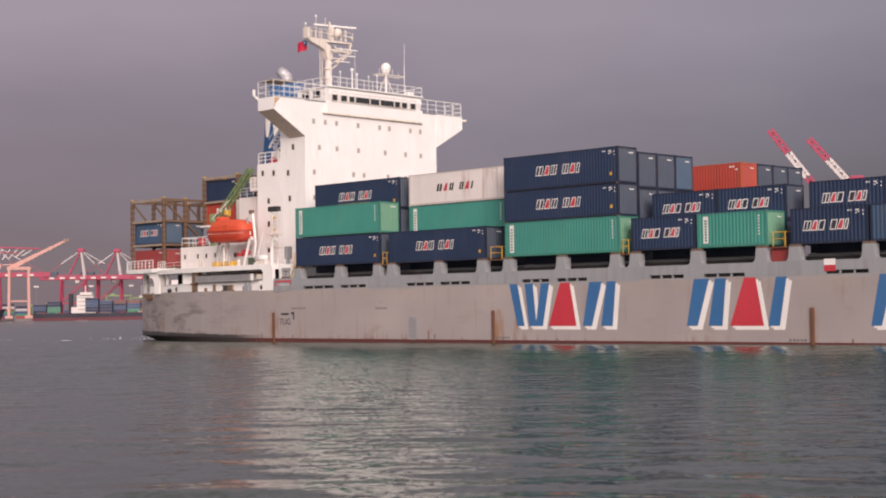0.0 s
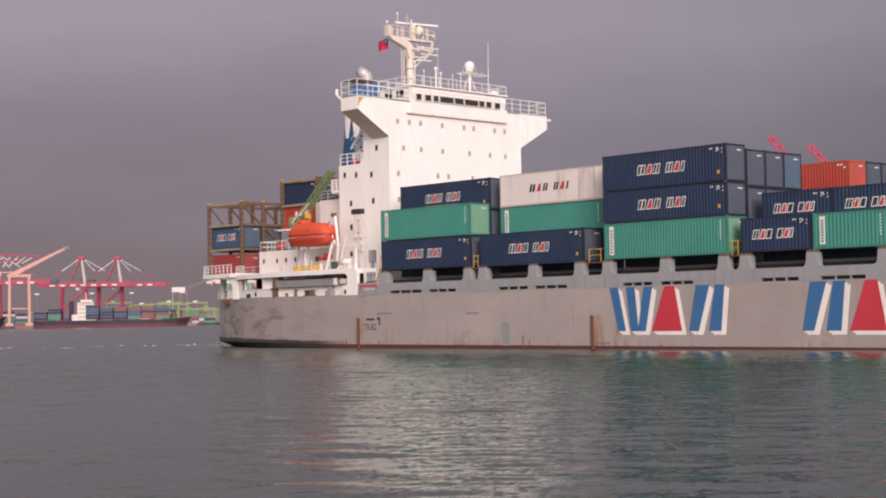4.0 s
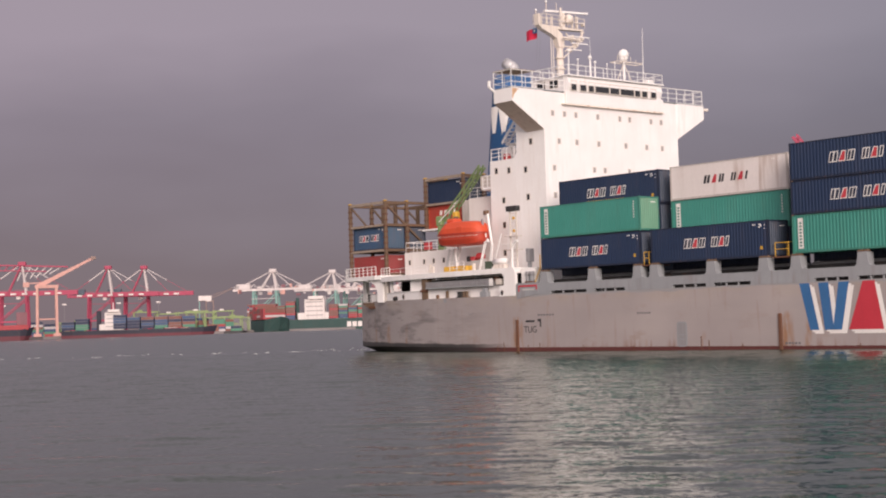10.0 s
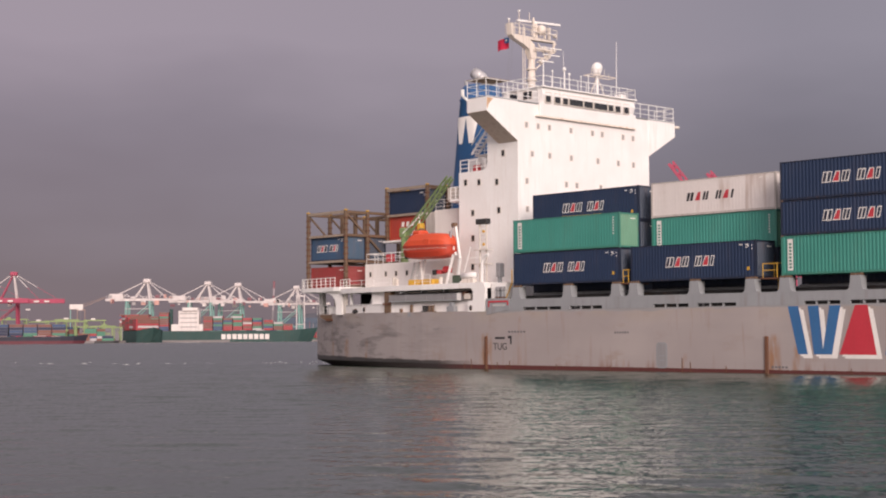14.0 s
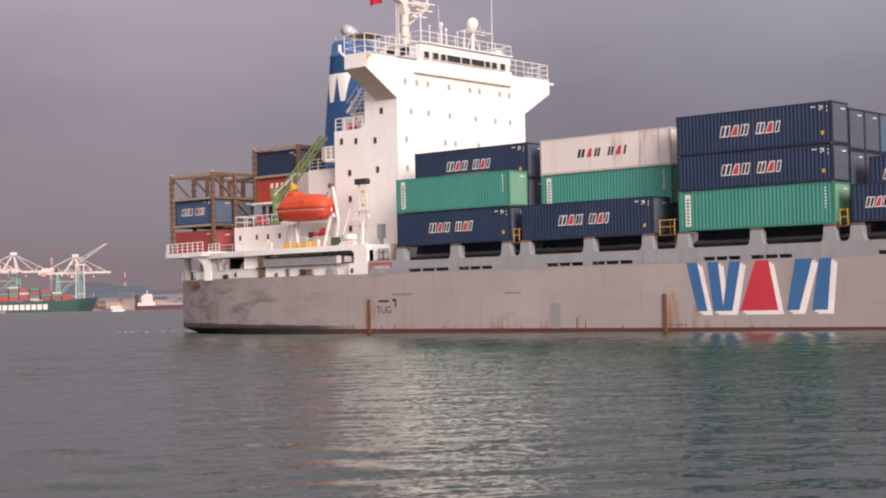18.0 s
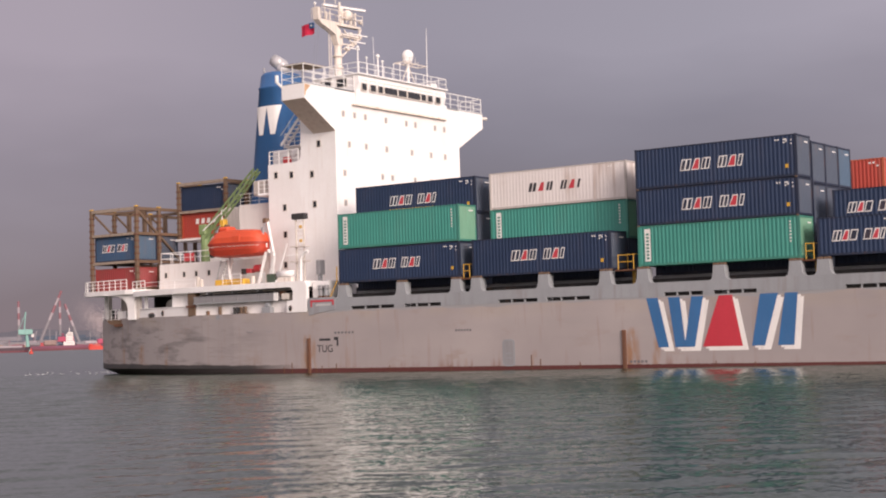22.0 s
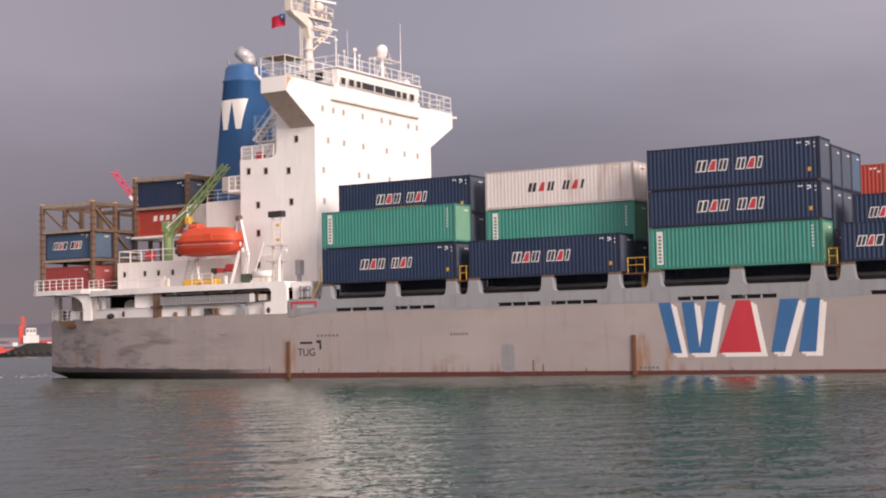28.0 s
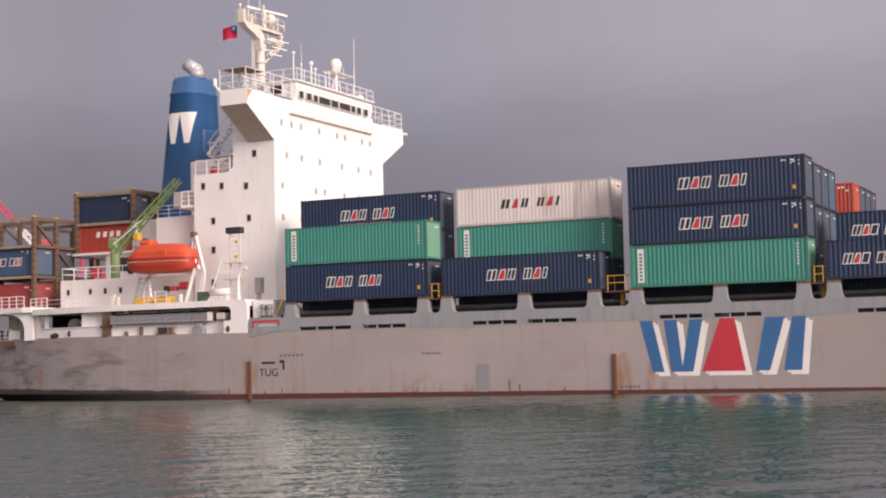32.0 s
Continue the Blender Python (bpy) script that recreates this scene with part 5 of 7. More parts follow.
# provision crane
pcr = part("provision_crane", tube(bm_new(), (-20.4, 5.2, 10.1), (-20.4, 5.2, 13.4), 0.42, 10), M_green_crane, ship, "pale green provision crane with raised jib", False)
bm = bm_new()
box(bm, -20.85, -19.95, 4.75, 5.65, 12.6, 13.6, 0.1)
part("crane_house", bm, M_green_crane, pcr)
bm = bm_new()
A, Bp = Vector((-20.2, 5.2, 12.2)), Vector((-13.6, 5.2, 18.0))
up = Vector((-0.45, 0, 0.5))
for dy in (-0.3, 0.3):
    d = Vector((0, dy, 0))
    beam(bm, A + d, Bp + d, 0.13)
    beam(bm, A + d + up, Bp + d + up * 0.5, 0.13)
for k in range(9):
    u, v = k / 9, (k + 1) / 9
    for dy in (-0.3, 0.3):
        d = Vector((0, dy, 0))
        beam(bm, A.lerp(Bp, u) + d, (A + up).lerp(Bp + up * 0.5, v) + d, 0.07)
    beam(bm, A.lerp(Bp, u) - Vector((0, 0.3, 0)), A.lerp(Bp, v) + Vector((0, 0.3, 0)), 0.06)
part("jib", bm, M_green_crane, pcr)
bm = bm_new()
tube(bm, (-20.2, 4.7, 13.0), (-17.0, 5.0, 15.2), 0.05, 8)
tube(bm, (-17.9, 4.9, 13.6), (-17.9, 4.9, 14.8), 0.06, 6)
part("jib_cylinder", bm, M_white_clean, pcr)
part("hook_block", box(bm_new(), -18.2, -17.6, 4.8, 5.4, 13.2, 13.9, 0.08), M_yellow, pcr)

# cell guides
def cage(x0, x1, ys, z0, z1, mids, braces=True):
    g = part("cell_guide_frame", beam(bm_new(), (x0, ys[0], z1), (x1, ys[0], z1), 0.3), M_guide_beam, ship, "rusty brown steel cell guide frame")
    for x in (x0, x1):
        for y in ys:
            p = part("guide_post", box(bm_new(), x - 0.17, x + 0.17, y - 0.16, y + 0.16, z0, z1 + 0.15, 0.03), M_cage, g)
            part("post_cap", box(bm_new(), x - 0.2, x + 0.2, y - 0.18, y + 0.18, z1 + 0.15, z1 + 0.28, 0.06), M_yellow, p)
        part("cross_beam", beam(bm_new(), (x, ys[0], z1), (x, ys[-1], z1), 0.28), M_cage, g)
        for z in mids:
            part("cross_beam", beam(bm_new(), (x, ys[0], z), (x, ys[-1], z), 0.26), M_cage, g)
    for y in ys:
        part("side_beam", beam(bm_new(), (x0, y, z1), (x1, y, z1), 0.26), M_cage, g)
        for z in mids:
            part("side_beam", beam(bm_new(), (x0, y, z), (x1, y, z), 0.24), M_guide_beam, g)
    cleat = finish(box(bm_new(), -0.21, 0.21, -0.2, 0.2, -0.07, 0.07, 0.02), "guide_cleat", M_rust)
    for x in (x0, x1):
        for y in ys[:2]:
            for k in range(int((z1 - z0) / 0.62)):
                q = new("guide_cleat", cleat)
                q.parent, q.location = g, (x, y, z0 + 0.4 + k * 0.62)
    return g


g1 = cage(-34.55, -28.2, (3.85, 6.75, 11.6, 16.5, 20.4, 23.3), AFT, 15.65, (13.25, 10.55))
for y in (3.85, 6.75, 11.6):
    part("diagonal_brace", beam(bm_new(), (-34.4, y, 15.5), (-31.6, y, 13.3), 0.16), M_cage, g1)
part("diagonal_brace", beam(bm_new(), (-28.2, 3.9, 15.5), (-28.2, 9.5, 10.8), 0.2), M_cage, g1)
for x in (-32.4, -30.2):
    for y in (6.75, 11.6):
        part("guide_post", box(bm_new(), x - 0.18, x + 0.18, y - 0.15, y + 0.15, 13.25, 15.6), M_cage, g1)
cage(-28.0, -21.6, (9.3, 12.2, 15.1, 17.9), 12.75, 18.15, (15.4,))


# ---- containers ----
def corrugated(bm, length, z0, z1, y, depth, pitch, axis="x", sign=-1):
    """A trapezoid-profile panel along one side."""
    n = max(2, round(length / pitch))
    p = length / n
    prof = []
    for i in range(n):
        a = i * p
        prof += [(a, 0.0), (a + p * 0.28, 0.0), (a + p * 0.5, depth), (a + p * 0.78, depth)]
    prof.append((length, 0.0))
    lo, hi = [], []
    for u, d in prof:
        q = (u, y - sign * d) if axis == "x" else (y - sign * d, u)
        lo.append(bm.verts.new((*q, z0)))
        hi.append(bm.verts.new((*q, z1)))
    for i in range(len(prof) - 1):
        bm.faces.new((lo[i], lo[i + 1], hi[i + 1], hi[i]) if (sign < 0) == (axis == "x") else (lo[i + 1], lo[i], hi[i], hi[i + 1]))


W = 2.438
KITS = {}


def container(length, height, kind, style):
    """A shipping container with its origin at the aft starboard lower corner, doors at the aft end."""
    body, frame_m = {"navy": (M_navy, M_navy_frame), "teal": (M_teal, M_teal_frame), "white": (M_boxwhite, M_boxwhite_frame),
                     "orange": (M_boxorange, M_boxorange_frame), "red": (M_boxred, M_boxred_frame), "blue": (M_blue2, M_navy_frame)}[kind]
    words_of = {"navy": "navy blue corrugated shipping container with white and red side markings", "teal": "sea-green corrugated shipping container with a white label strip",
                "white": "off-white shipping container with blue and red side markings", "orange": "orange corrugated shipping container", "red": "dull red corrugated shipping container",
                "blue": "faded blue corrugated shipping container"}[kind]
    key = (length, height, kind, style)
    if key in KITS:
        return copy_thing(KITS[key], Matrix())
    c = thing("shipping_container", words_of, "container", "containers aboard the ship")
    post = 0.14
    for x in (0, length - 0.16):
        for y in (0, W - post):
            bm = box(bm_new(), x, x + 0.16, y, y + post, 0.12, height - 0.12)
            for z in (0, height - 0.12):
                box(bm, x - 0.004, x + 0.164, y - 0.004 if y == 0 else y - 0.02, y + post + (0.004 if y else 0.02), z, z + 0.118)
            part("corner_post", bm, frame_m, c)
    for y in (0.012, W - 0.092):
        part("bottom_rail", box(bm_new(), 0.16, length - 0.16, y, y + 0.08, 0.03, 0.19), frame_m, c)
        part("top_rail", box(bm_new(), 0.16, length - 0.16, y, y + 0.08, height - 0.1, height - 0.02), frame_m, c)
    for x in (0.01, length - 0.11):
        part("end_beam", box(bm_new(), x, x + 0.1, post, W - post, 0.03, 0.17), frame_m, c)
        part("end_beam", box(bm_new(), x, x + 0.1, post, W - post, height - 0.14, height - 0.02), frame_m, c)
    bm = bm_new()
    corrugated(bm, length - 0.32, 0.19, height - 0.1, 0.025, 0.012 if kind == "white" else 0.030, 0.30, "x", -1)
    bmesh.ops.translate(bm, verts=bm.verts, vec=(0.16, 0, 0))
    part("side_panel", bm, body, c)
    bm = bm_new()
    corrugated(bm, length - 0.32, 0.19, height - 0.1, W - 0.025, 0.036, 0.278, "x", 1)
    bmesh.ops.translate(bm, verts=bm.verts, vec=(0.16, 0, 0))
    part("side_panel", bm, body, c)
    bm = bm_new()
    corrugated(bm, W - 2 * post, 0.17, height - 0.14, length - 0.03, 0.04, 0.25, "y", 1)
    bmesh.ops.translate(bm, verts=bm.verts, vec=(0, post, 0))
    # the end facing the sun gets the paler, sunlit copy of the paint
    part("front_panel", bm, {"navy": M_navy_end, "teal": M_teal_end, "blue": M_blue_end}.get(kind, body), c)
    part("roof", box(bm_new(), 0.1, length - 0.1, 0.09, W - 0.09, height - 0.045, height - 0.03), body, c)
    part("floor", box(bm_new(), 0.1, length - 0.1, 0.09, W - 0.09, 0.12, 0.16), M_dark, c)
    for y in (post, W / 2 + 0.005):
        d = part("door", box(bm_new(), 0.03, 0.07, y, y + W / 2 - post - 0.005, 0.17, height - 0.14), body, c)
        for k in (0.3, 0.7):
            yy = y + (W / 2 - post) * k
            part("locking_bar", tube(bm_new(), (0.015, yy, 0.1), (0.015, yy, height - 0.1), 0.02, 5), M_steel, d)

    def mark(x0, x1, z0, z1, mat, lean=0.0, name="marking"):
        part(name, prism(bm_new(), [(x0, z0), (x1, z0), (x1 + lean, z1), (x0 + lean, z1)], "y", 0.0185, 0.03), mat, c)

    if style in ("words", "words_small"):
        big = style == "words"
        s = 0.66 if length > 8 else 0.58
        x = length * 0.295 if length > 8 else length * 0.17
        zc = height * (0.51 if big else 0.52)
        out = M_mark_white
        seq = [(M_mark_blue, 0.62), (M_mark_red, 0.5), (M_mark_blue, 0.5), None, (M_mark_blue, 0.5), (M_mark_red, 0.5), (M_mark_blue, 0.2)]
        if kind == "white":
            seq = [(M_mark_black if q and q[0] is M_mark_blue else q[0], q[1]) if q else None for q in seq]
        k = 1.05 if length > 8 else 0.78
        for q in seq:
            if q is None:
                x += 0.5 * k
                continue
            m, w = q
            w *= k
            inner = m if m is not M_mark_blue else M_navy_frame
            if w > 0.4 and m is not M_mark_red:
                bars = [(0.0, 0.38, 0.17, 0.17), (0.56, 0.94, 0.17, 0.17)]
            elif m is M_mark_red:
                bars = [(0.0, 0.92, 0.15 + w * 0.34, 0.17 - w * 0.14)]
            else:
                bars = [(0.0, 0.92, 0.17, 0.17)]
            o = 0.065
            for a, b, la, lb in bars:
                xa, xb = x + w * a, x + w * b
                if kind != "white":
                    part("marking_edge", prism(bm_new(), [(xa - o, zc - s / 2 - o), (xb + o, zc - s / 2 - o), (xb + lb + o, zc + s / 2 + o), (xa + la - o, zc + s / 2 + o)], "y", 0.0215, 0.03), M_mark_white, c)
                part("marking", prism(bm_new(), [(xa, zc - s / 2), (xb, zc - s / 2), (xb + lb, zc + s / 2), (xa + la, zc + s / 2)], "y", 0.0185, 0.03), inner, c)
            x += w + 0.2 * k
        for i, (a, z, ww) in enumerate(((1.55, 0.30, 0.14), (1.35, 0.30, 0.1), (0.95, 0.30, 0.26), (0.95, 0.50, 0.12), (0.42, 0.36, 0.08), (0.78, 0.42, 0.12), (0.42, 0.62, 0.08))):
            mark(length - a, length - a + ww, height - z - 0.09, height - z, M_mark_white, 0, "number_bar")
        if length > 8 and kind != "white":
            mark(length - 0.85, length - 0.62, 0.62, 0.88, M_yellow, 0, "placard")
    if style == "strip":
        mark(0.55, 1.0, 0.35, height - 0.25, M_mark_white, 0, "label_strip")
        for k in range(8):
            z = 0.5 + k * (height - 0.95) / 8
            part("marking", prism(bm_new(), [(0.66, z), (0.88, z), (0.88, z + 0.14), (0.66, z + 0.14)], "y", 0.0135, 0.025), M_teal_frame, c)
        for k in range(7):
            mark(length - 0.75, length - 0.62, height - 0.45 - k * 0.22, height - 0.35 - k * 0.22, M_boxwhite, 0, "number_bar")
    if style == "logo":
        for k in range(4):
            x = 1.9 + k * 0.75
            mark(x, x + 0.42, height * 0.56, height * 0.56 + 0.5, M_mark_white, 0.08)
    if style == "plain":
        for a, z in ((1.2, 0.3), (0.9, 0.3), (0.6, 0.55)):
            mark(length - a, length - a + 0.2, height - z - 0.12, height - z, M_mark_white, 0, "number_bar")
    # marks on the front end
    for y0, z in ((1.45, 0.5),):
        part("number_bar", box(bm_new(), length - 0.035, length - 0.012, y0, y0 + 0.55, height - z, height - z + 0.08), M_mark_white if kind != "white" else M_mark_black, c)
    KITS[key] = c
    return c


def load(x, y, z, length, height, kind, style, label=""):
    c = container(length, height, kind, style)
    if label:
        c["label"] = label
    m = pose(x, y, z)
    c.matrix_basis = m
    aboard(c, m)
    return c


L40, L20, HC, H8 = 12.19, 6.058, 2.896, 2.591
a0, b0, c0, d0, e0, f0, gg = [b[0] for b in BAYS[:7]]
# bay nearest the house
load(a0, 0, 7.16, L40, 2.80, "navy", "words")
load(a0, 0, 9.98, L40, HC, "teal", "strip")
for k, kind in enumerate(("navy", "navy", "navy")):
    top_box = load(a0 - 0.12, 2.62, IN_Z + k * HC, L40, HC, kind, "words")
for k in range(14):
    x = 3.5 + k * 0.33
    part("marking_bar", box(bm_new(), x, x + 0.22, 0.0185, 0.03, 0.62, 0.80), M_yellow, top_box)
# second bay
load(b0, 0, 7.06, L40, HC, "navy", "words")
load(b0 + 0.15, 2.5, IN_Z, L40, HC, "navy", "words")
load(b0 + 0.15, 2.5, IN_Z + HC, L40, HC, "teal", "strip")
load(b0 + 0.15, 2.5, IN_Z + 2 * HC, L40, HC, "white", "words_small")
# third bay
load(c0, 0, 7.17, L40, HC, "teal", "strip")
load(c0, 0, 7.17 + HC, L40, H8, "navy", "words")
load(c0, 0, 7.17 + HC + H8, L40, HC, "navy", "words")
for k, y in enumerate((2.5, 4.98, 7.46)):
    for tier in range(3):
        load(c0 + 0.05, y, IN_Z + tier * HC, L40, HC, "blue" if k == 2 else "navy", "plain")
for k, y in enumerate((17.0, 19.48, 21.96, 24.4)):
    for tier in range(3):
        load(c0 + 0.05, y, IN_Z + tier * HC, L40, HC, "orange" if (k == 0 and tier == 2) else "navy", "plain")
lock_me = finish(box(bm_new(), -0.1, 0.1, -0.02, 0.16, -0.05, 0.05, 0.01), "twist_lock", M_cage)
for z in (7.17 + HC, 7.17 + HC + H8):
    for x in (0.1, L40 - 0.1):
        q = new("twist_lock", lock_me)
        q.parent, q.location = ship, (c0 + x, -0.02, z)
# short bays
load(d0, 0, 7.17, L20, H8, "navy", "words")
load(e0, 0, 7.17, L20, H8, "teal", "strip")
load(f0, 0, 7.1, L20, H8, "navy", "words")
load(gg, 0, 7.1, L20, H8, "blue", "plain")
for x in (d0 + 0.2, e0 + 0.1, f0 + 0.05):
    for tier in range(2):
        load(x, 2.5, IN_Z + tier * H8, L20, H8, "navy", "words")
# stern stacks inside the cell guides
load(-34.4, 4.1, POOP, L20, 2.45, "red", "plain")
load(-34.4, 4.1, 10.62, L20, H8, "blue", "words_small", "blue container with faded side markings in the cell guide")
load(-34.4, 6.95, POOP, L20, 2.45, "red", "plain")
load(-34.4, 6.95, 10.62, L20, H8, "navy", "plain")
load(-27.85, 9.5, 12.75, L20, H8, "orange", "logo", "orange container with white side marking in the cell guide")
load(-27.85, 9.5, 15.36, L20, H8, "navy", "plain")
load(-27.85, 12.4, 12.75, L20, H8, "navy", "plain")
load(-27.85, 12.4, 15.36, L20, H8, "navy", "plain")


# ---- lifeboat ----
def lifeboat():
    boat = thing("lifeboat", "orange enclosed lifeboat hanging from white davits", "lifeboat")
    prof = [(-3.45, 0.70, 0.62, 1.42), (-3.25, 0.95, 0.22, 1.62), (-2.5, 1.2, 0.05, 2.12), (-1.7, 1.27, 0.0, 2.42), (0.4, 1.28, 0.0, 2.40), (2.0, 1.2, 0.02, 2.34), (2.8, 1.02, 0.10, 2.18), (3.25, 0.72, 0.30, 1.80), (3.46, 0.34, 0.62, 1.42)]
    fair = []
    for i, (p, q) in enumerate(zip(prof, prof[1:])):
        o, r = prof[max(0, i - 1)], prof[min(len(prof) - 1, i + 2)]
        for k in range(4):
            u = k / 4
            fair.append(tuple(0.5 * (2 * b + (c - a) * u + (2 * a - 5 * b + 4 * c - d) * u * u + (3 * b - a - 3 * c + d) * u**3) for a, b, c, d in zip(o, p, q, r)))
    prof = [(x * 0.9, max(0.05, hw), zk, zt) for x, hw, zk, zt in fair + [prof[-1]]]
    zs = 1.15
    low = [(-1.0, 1.0), (-0.97, 0.55), (-0.8, 0.12), (-0.35, 0.0), (0.35, 0.0), (0.8, 0.12), (0.97, 0.55), (1.0, 1.0)]
    high = [(-0.96, 0.0), (-0.93, 0.42), (-0.68, 0.90), (-0.40, 1.0), (0.0, 1.02), (0.40, 1.0), (0.68, 0.90), (0.93, 0.42), (0.96, 0.0)]
    for name, section in (("boat_hull", low), ("canopy", high)):
        bm = bm_new()
        rings = []
        for x, hw, zk, zt in prof:
            if name == "boat_hull":
                rings.append([bm.verts.new((x, hw * u, zk + (zs - zk) * v)) for u, v in section])
            else:
                rings.append([bm.verts.new((x, hw * u, zs + 0.06 + (zt - zs - 0.06) * v)) for u, v in section])
        for a, b in zip(rings, rings[1:]):
            for i in range(len(section) - 1):
                bm.faces.new((a[i], a[i + 1], b[i + 1], b[i]))
        bm.faces.new(rings[0])
        bm.faces.new(rings[-1])
        bmesh.ops.recalc_face_normals(bm, faces=bm.faces)
        part(name, bm, M_boat_hull if name == "boat_hull" else M_orange, boat)
    # one continuous strake round the seam
    loop = [(x, -hw) for x, hw, *_ in prof] + [(x, hw) for x, hw, *_ in reversed(prof)]
    bm = bm_new()
    rings = [[bm.verts.new((x * k, y * k, z)) for k, z in ((0.97, zs - 0.03), (1.03, zs - 0.03), (1.03, zs + 0.09), (0.97, zs + 0.09))] for x, y in loop]
    for a, b in zip(rings, rings[1:] + rings[:1]):
        for i in range(4):
            bm.faces.new((a[i], a[(i + 1) % 4], b[(i + 1) % 4], b[i]))
    bmesh.ops.recalc_face_normals(bm, faces=bm.faces)
    part("rubbing_strake", bm, M_orange_dark, boat)
    part("conning_hatch", box(bm_new(), -2.1, -0.85, -0.6, 0.6, 2.25, 2.75, 0.18), M_orange, boat)
    part("canopy_seam", prism(bm_new(), [(-1.25, 0.98), (-1.18, 0.98), (-1.18, 1.30), (-1.25, 1.30)], "z", 1.2, 2.12), M_orange_dark, boat)
    part("side_door", box(bm_new(), 0.2, 1.1, -1.22, -1.12, 1.3, 1.85, 0.03), M_orange, boat)
    part("canopy_rail", tube(bm_new(), (-2.6, -0.9, 2.2), (2.2, -0.8, 2.05), 0.025, 5), M_orange_dark, boat)
    # grab line in shallow bights, each loop a part
    for (xa, ha, *_), (xb, hb, *_) in zip(prof[4:-8:4], prof[8:-4:4]):
        a, b = Vector((xa, -ha * 1.02, 0.98)), Vector((xb, -hb * 1.02, 0.98))
        for k in range(3):
            p, q = a.lerp(b, k / 3), a.lerp(b, (k + 1) / 3)
            part("grab_line", tube(tube(bm_new(), p, (p + q) / 2 - Vector((0, 0, 0.10)), 0.018, 4), (p + q) / 2 - Vector((0, 0, 0.10)), q, 0.014, 4), M_cream, boat)
    for x in (-2.8, 2.75):
        part("lifting_hook", box(bm_new(), x - 0.12, x + 0.12, -0.1, 0.1, 1.8, 2.5, 0.03), M_steel, boat)
        part("fall_wire", tube(bm_new(), (x, 0, 2.4), (x, 0.45, 3.0), 0.03, 5), M_steel, boat)
    part("propeller_guard", tube(bm_new(), (-3.2, 0, 0.35), (-3.5, 0, 0.35), 0.28, 10), M_dark, boat)
    m = pose(-12.75, 1.75, 10.07, 0, 0.6, 0)
    boat.matrix_basis = m
    aboard(boat, m)
    return boat


lifeboat()

# ---- ensign at the mast ----
def ensign():
    fl = thing("ensign_flag", "small red ensign with a blue corner flying from the mast", "flag")
    for i in range(6):
        bm = bm_new()
        x0, x1 = -i * 0.24, -(i + 1) * 0.24
        y0, y1 = 0.12 * math.sin(i * 1.3), 0.12 * math.sin((i + 1) * 1.3)
        prism(bm, [(x0, y0), (x1, y1), (x1, y1 + 0.015), (x0, y0 + 0.015)], "z", -0.5 - i * 0.03, 0.55 - i * 0.03)
        part("cloth_fold", bm, M_flag, fl)
    bm = bm_new()
    prism(bm, [(0, -0.02), (-0.62, 0.02), (-0.62, 0.05), (0, 0.03)], "z", 0.05, 0.58)
    part("canton", bm, M_mark_blue, fl, "dark blue canton")
    part("canton_disc", box(bm_new(), -0.42, -0.2, -0.035, 0.05, 0.22, 0.42, 0.04), M_mark_white, fl)
    m = pose(-11.7, 11.4, 31.8, 0, 0, 10)
    fl.matrix_basis = m
    aboard(fl, m)
    return fl


ensign()

# ---- the far shore ----
def far(az, dist, z=0.0):
    a = radians(az)
    return Vector((-math.sin(a) * dist, math.cos(a) * dist, z))


def far_pose(az, dist, z=0.0, turn=0.0):
    """x runs to the viewer's right, y away from the viewer."""
    p = far(az, dist, z)
    return pose(p.x, p.y, p.z, 0, 0, az + turn)


# paint for distant things; the haze in between is mixed into rgb
def hazy(name, rgb, rough=0.7, vary=0.0):
    return paint(name, rgb, rough, 0.2, 0.0, 0.3, vary=vary, bump=0.0)


H_quay = hazy("quay_concrete", (0.25, 0.22, 0.22), 0.9)
H_red = hazy("crane_red", (0.38, 0.058, 0.11))
H_white = hazy("crane_white", (0.62, 0.56, 0.55))
H_peach = hazy("crane_salmon", (0.56, 0.31, 0.27))
H_bronze = hazy("crane_bronze", (0.26, 0.18, 0.16))
H_lime = hazy("yard_crane_lime", (0.25, 0.32, 0.14))
H_hullgreen = hazy("far_hull_green", (0.022, 0.060, 0.056))
H_hulldark = hazy("far_hull_dark", (0.020, 0.020, 0.036))
H_tarred = hazy("tug_black", (0.012, 0.011, 0.012))
H_boot = hazy("far_boot_red", (0.12, 0.026, 0.038))
H_house = hazy("far_white", (0.68, 0.62, 0.60))
H_grey = hazy("far_grey", (0.20, 0.185, 0.20))
H_pane = hazy("far_window_grey", (0.36, 0.33, 0.33))
H_teal = hazy("far_teal", (0.22, 0.40, 0.36))
H_shed = hazy("far_shed_blue", (0.070, 0.092, 0.125))
H_orange = hazy("far_orange", (0.52, 0.055, 0.04))
H_hill = hazy("far_hill", (0.115, 0.115, 0.135), 0.95)


H_steam = hazy("steam_white", (0.62, 0.52, 0.50), 1.0)
H_stripe_red = hazy("haze_dulled_red", (0.22, 0.095, 0.115))
H_stripe_white = hazy("haze_dulled_white", (0.32, 0.275, 0.295))
H_boxes = [hazy("stack_red", (0.36, 0.05, 0.06)), hazy("stack_blue", (0.05, 0.085, 0.17)), hazy("stack_green", (0.08, 0.22, 0.15)), hazy("stack_white", (0.50, 0.46, 0.46)), hazy("stack_brown", (0.20, 0.085, 0.07)), hazy("stack_navy", (0.026, 0.034, 0.075))]

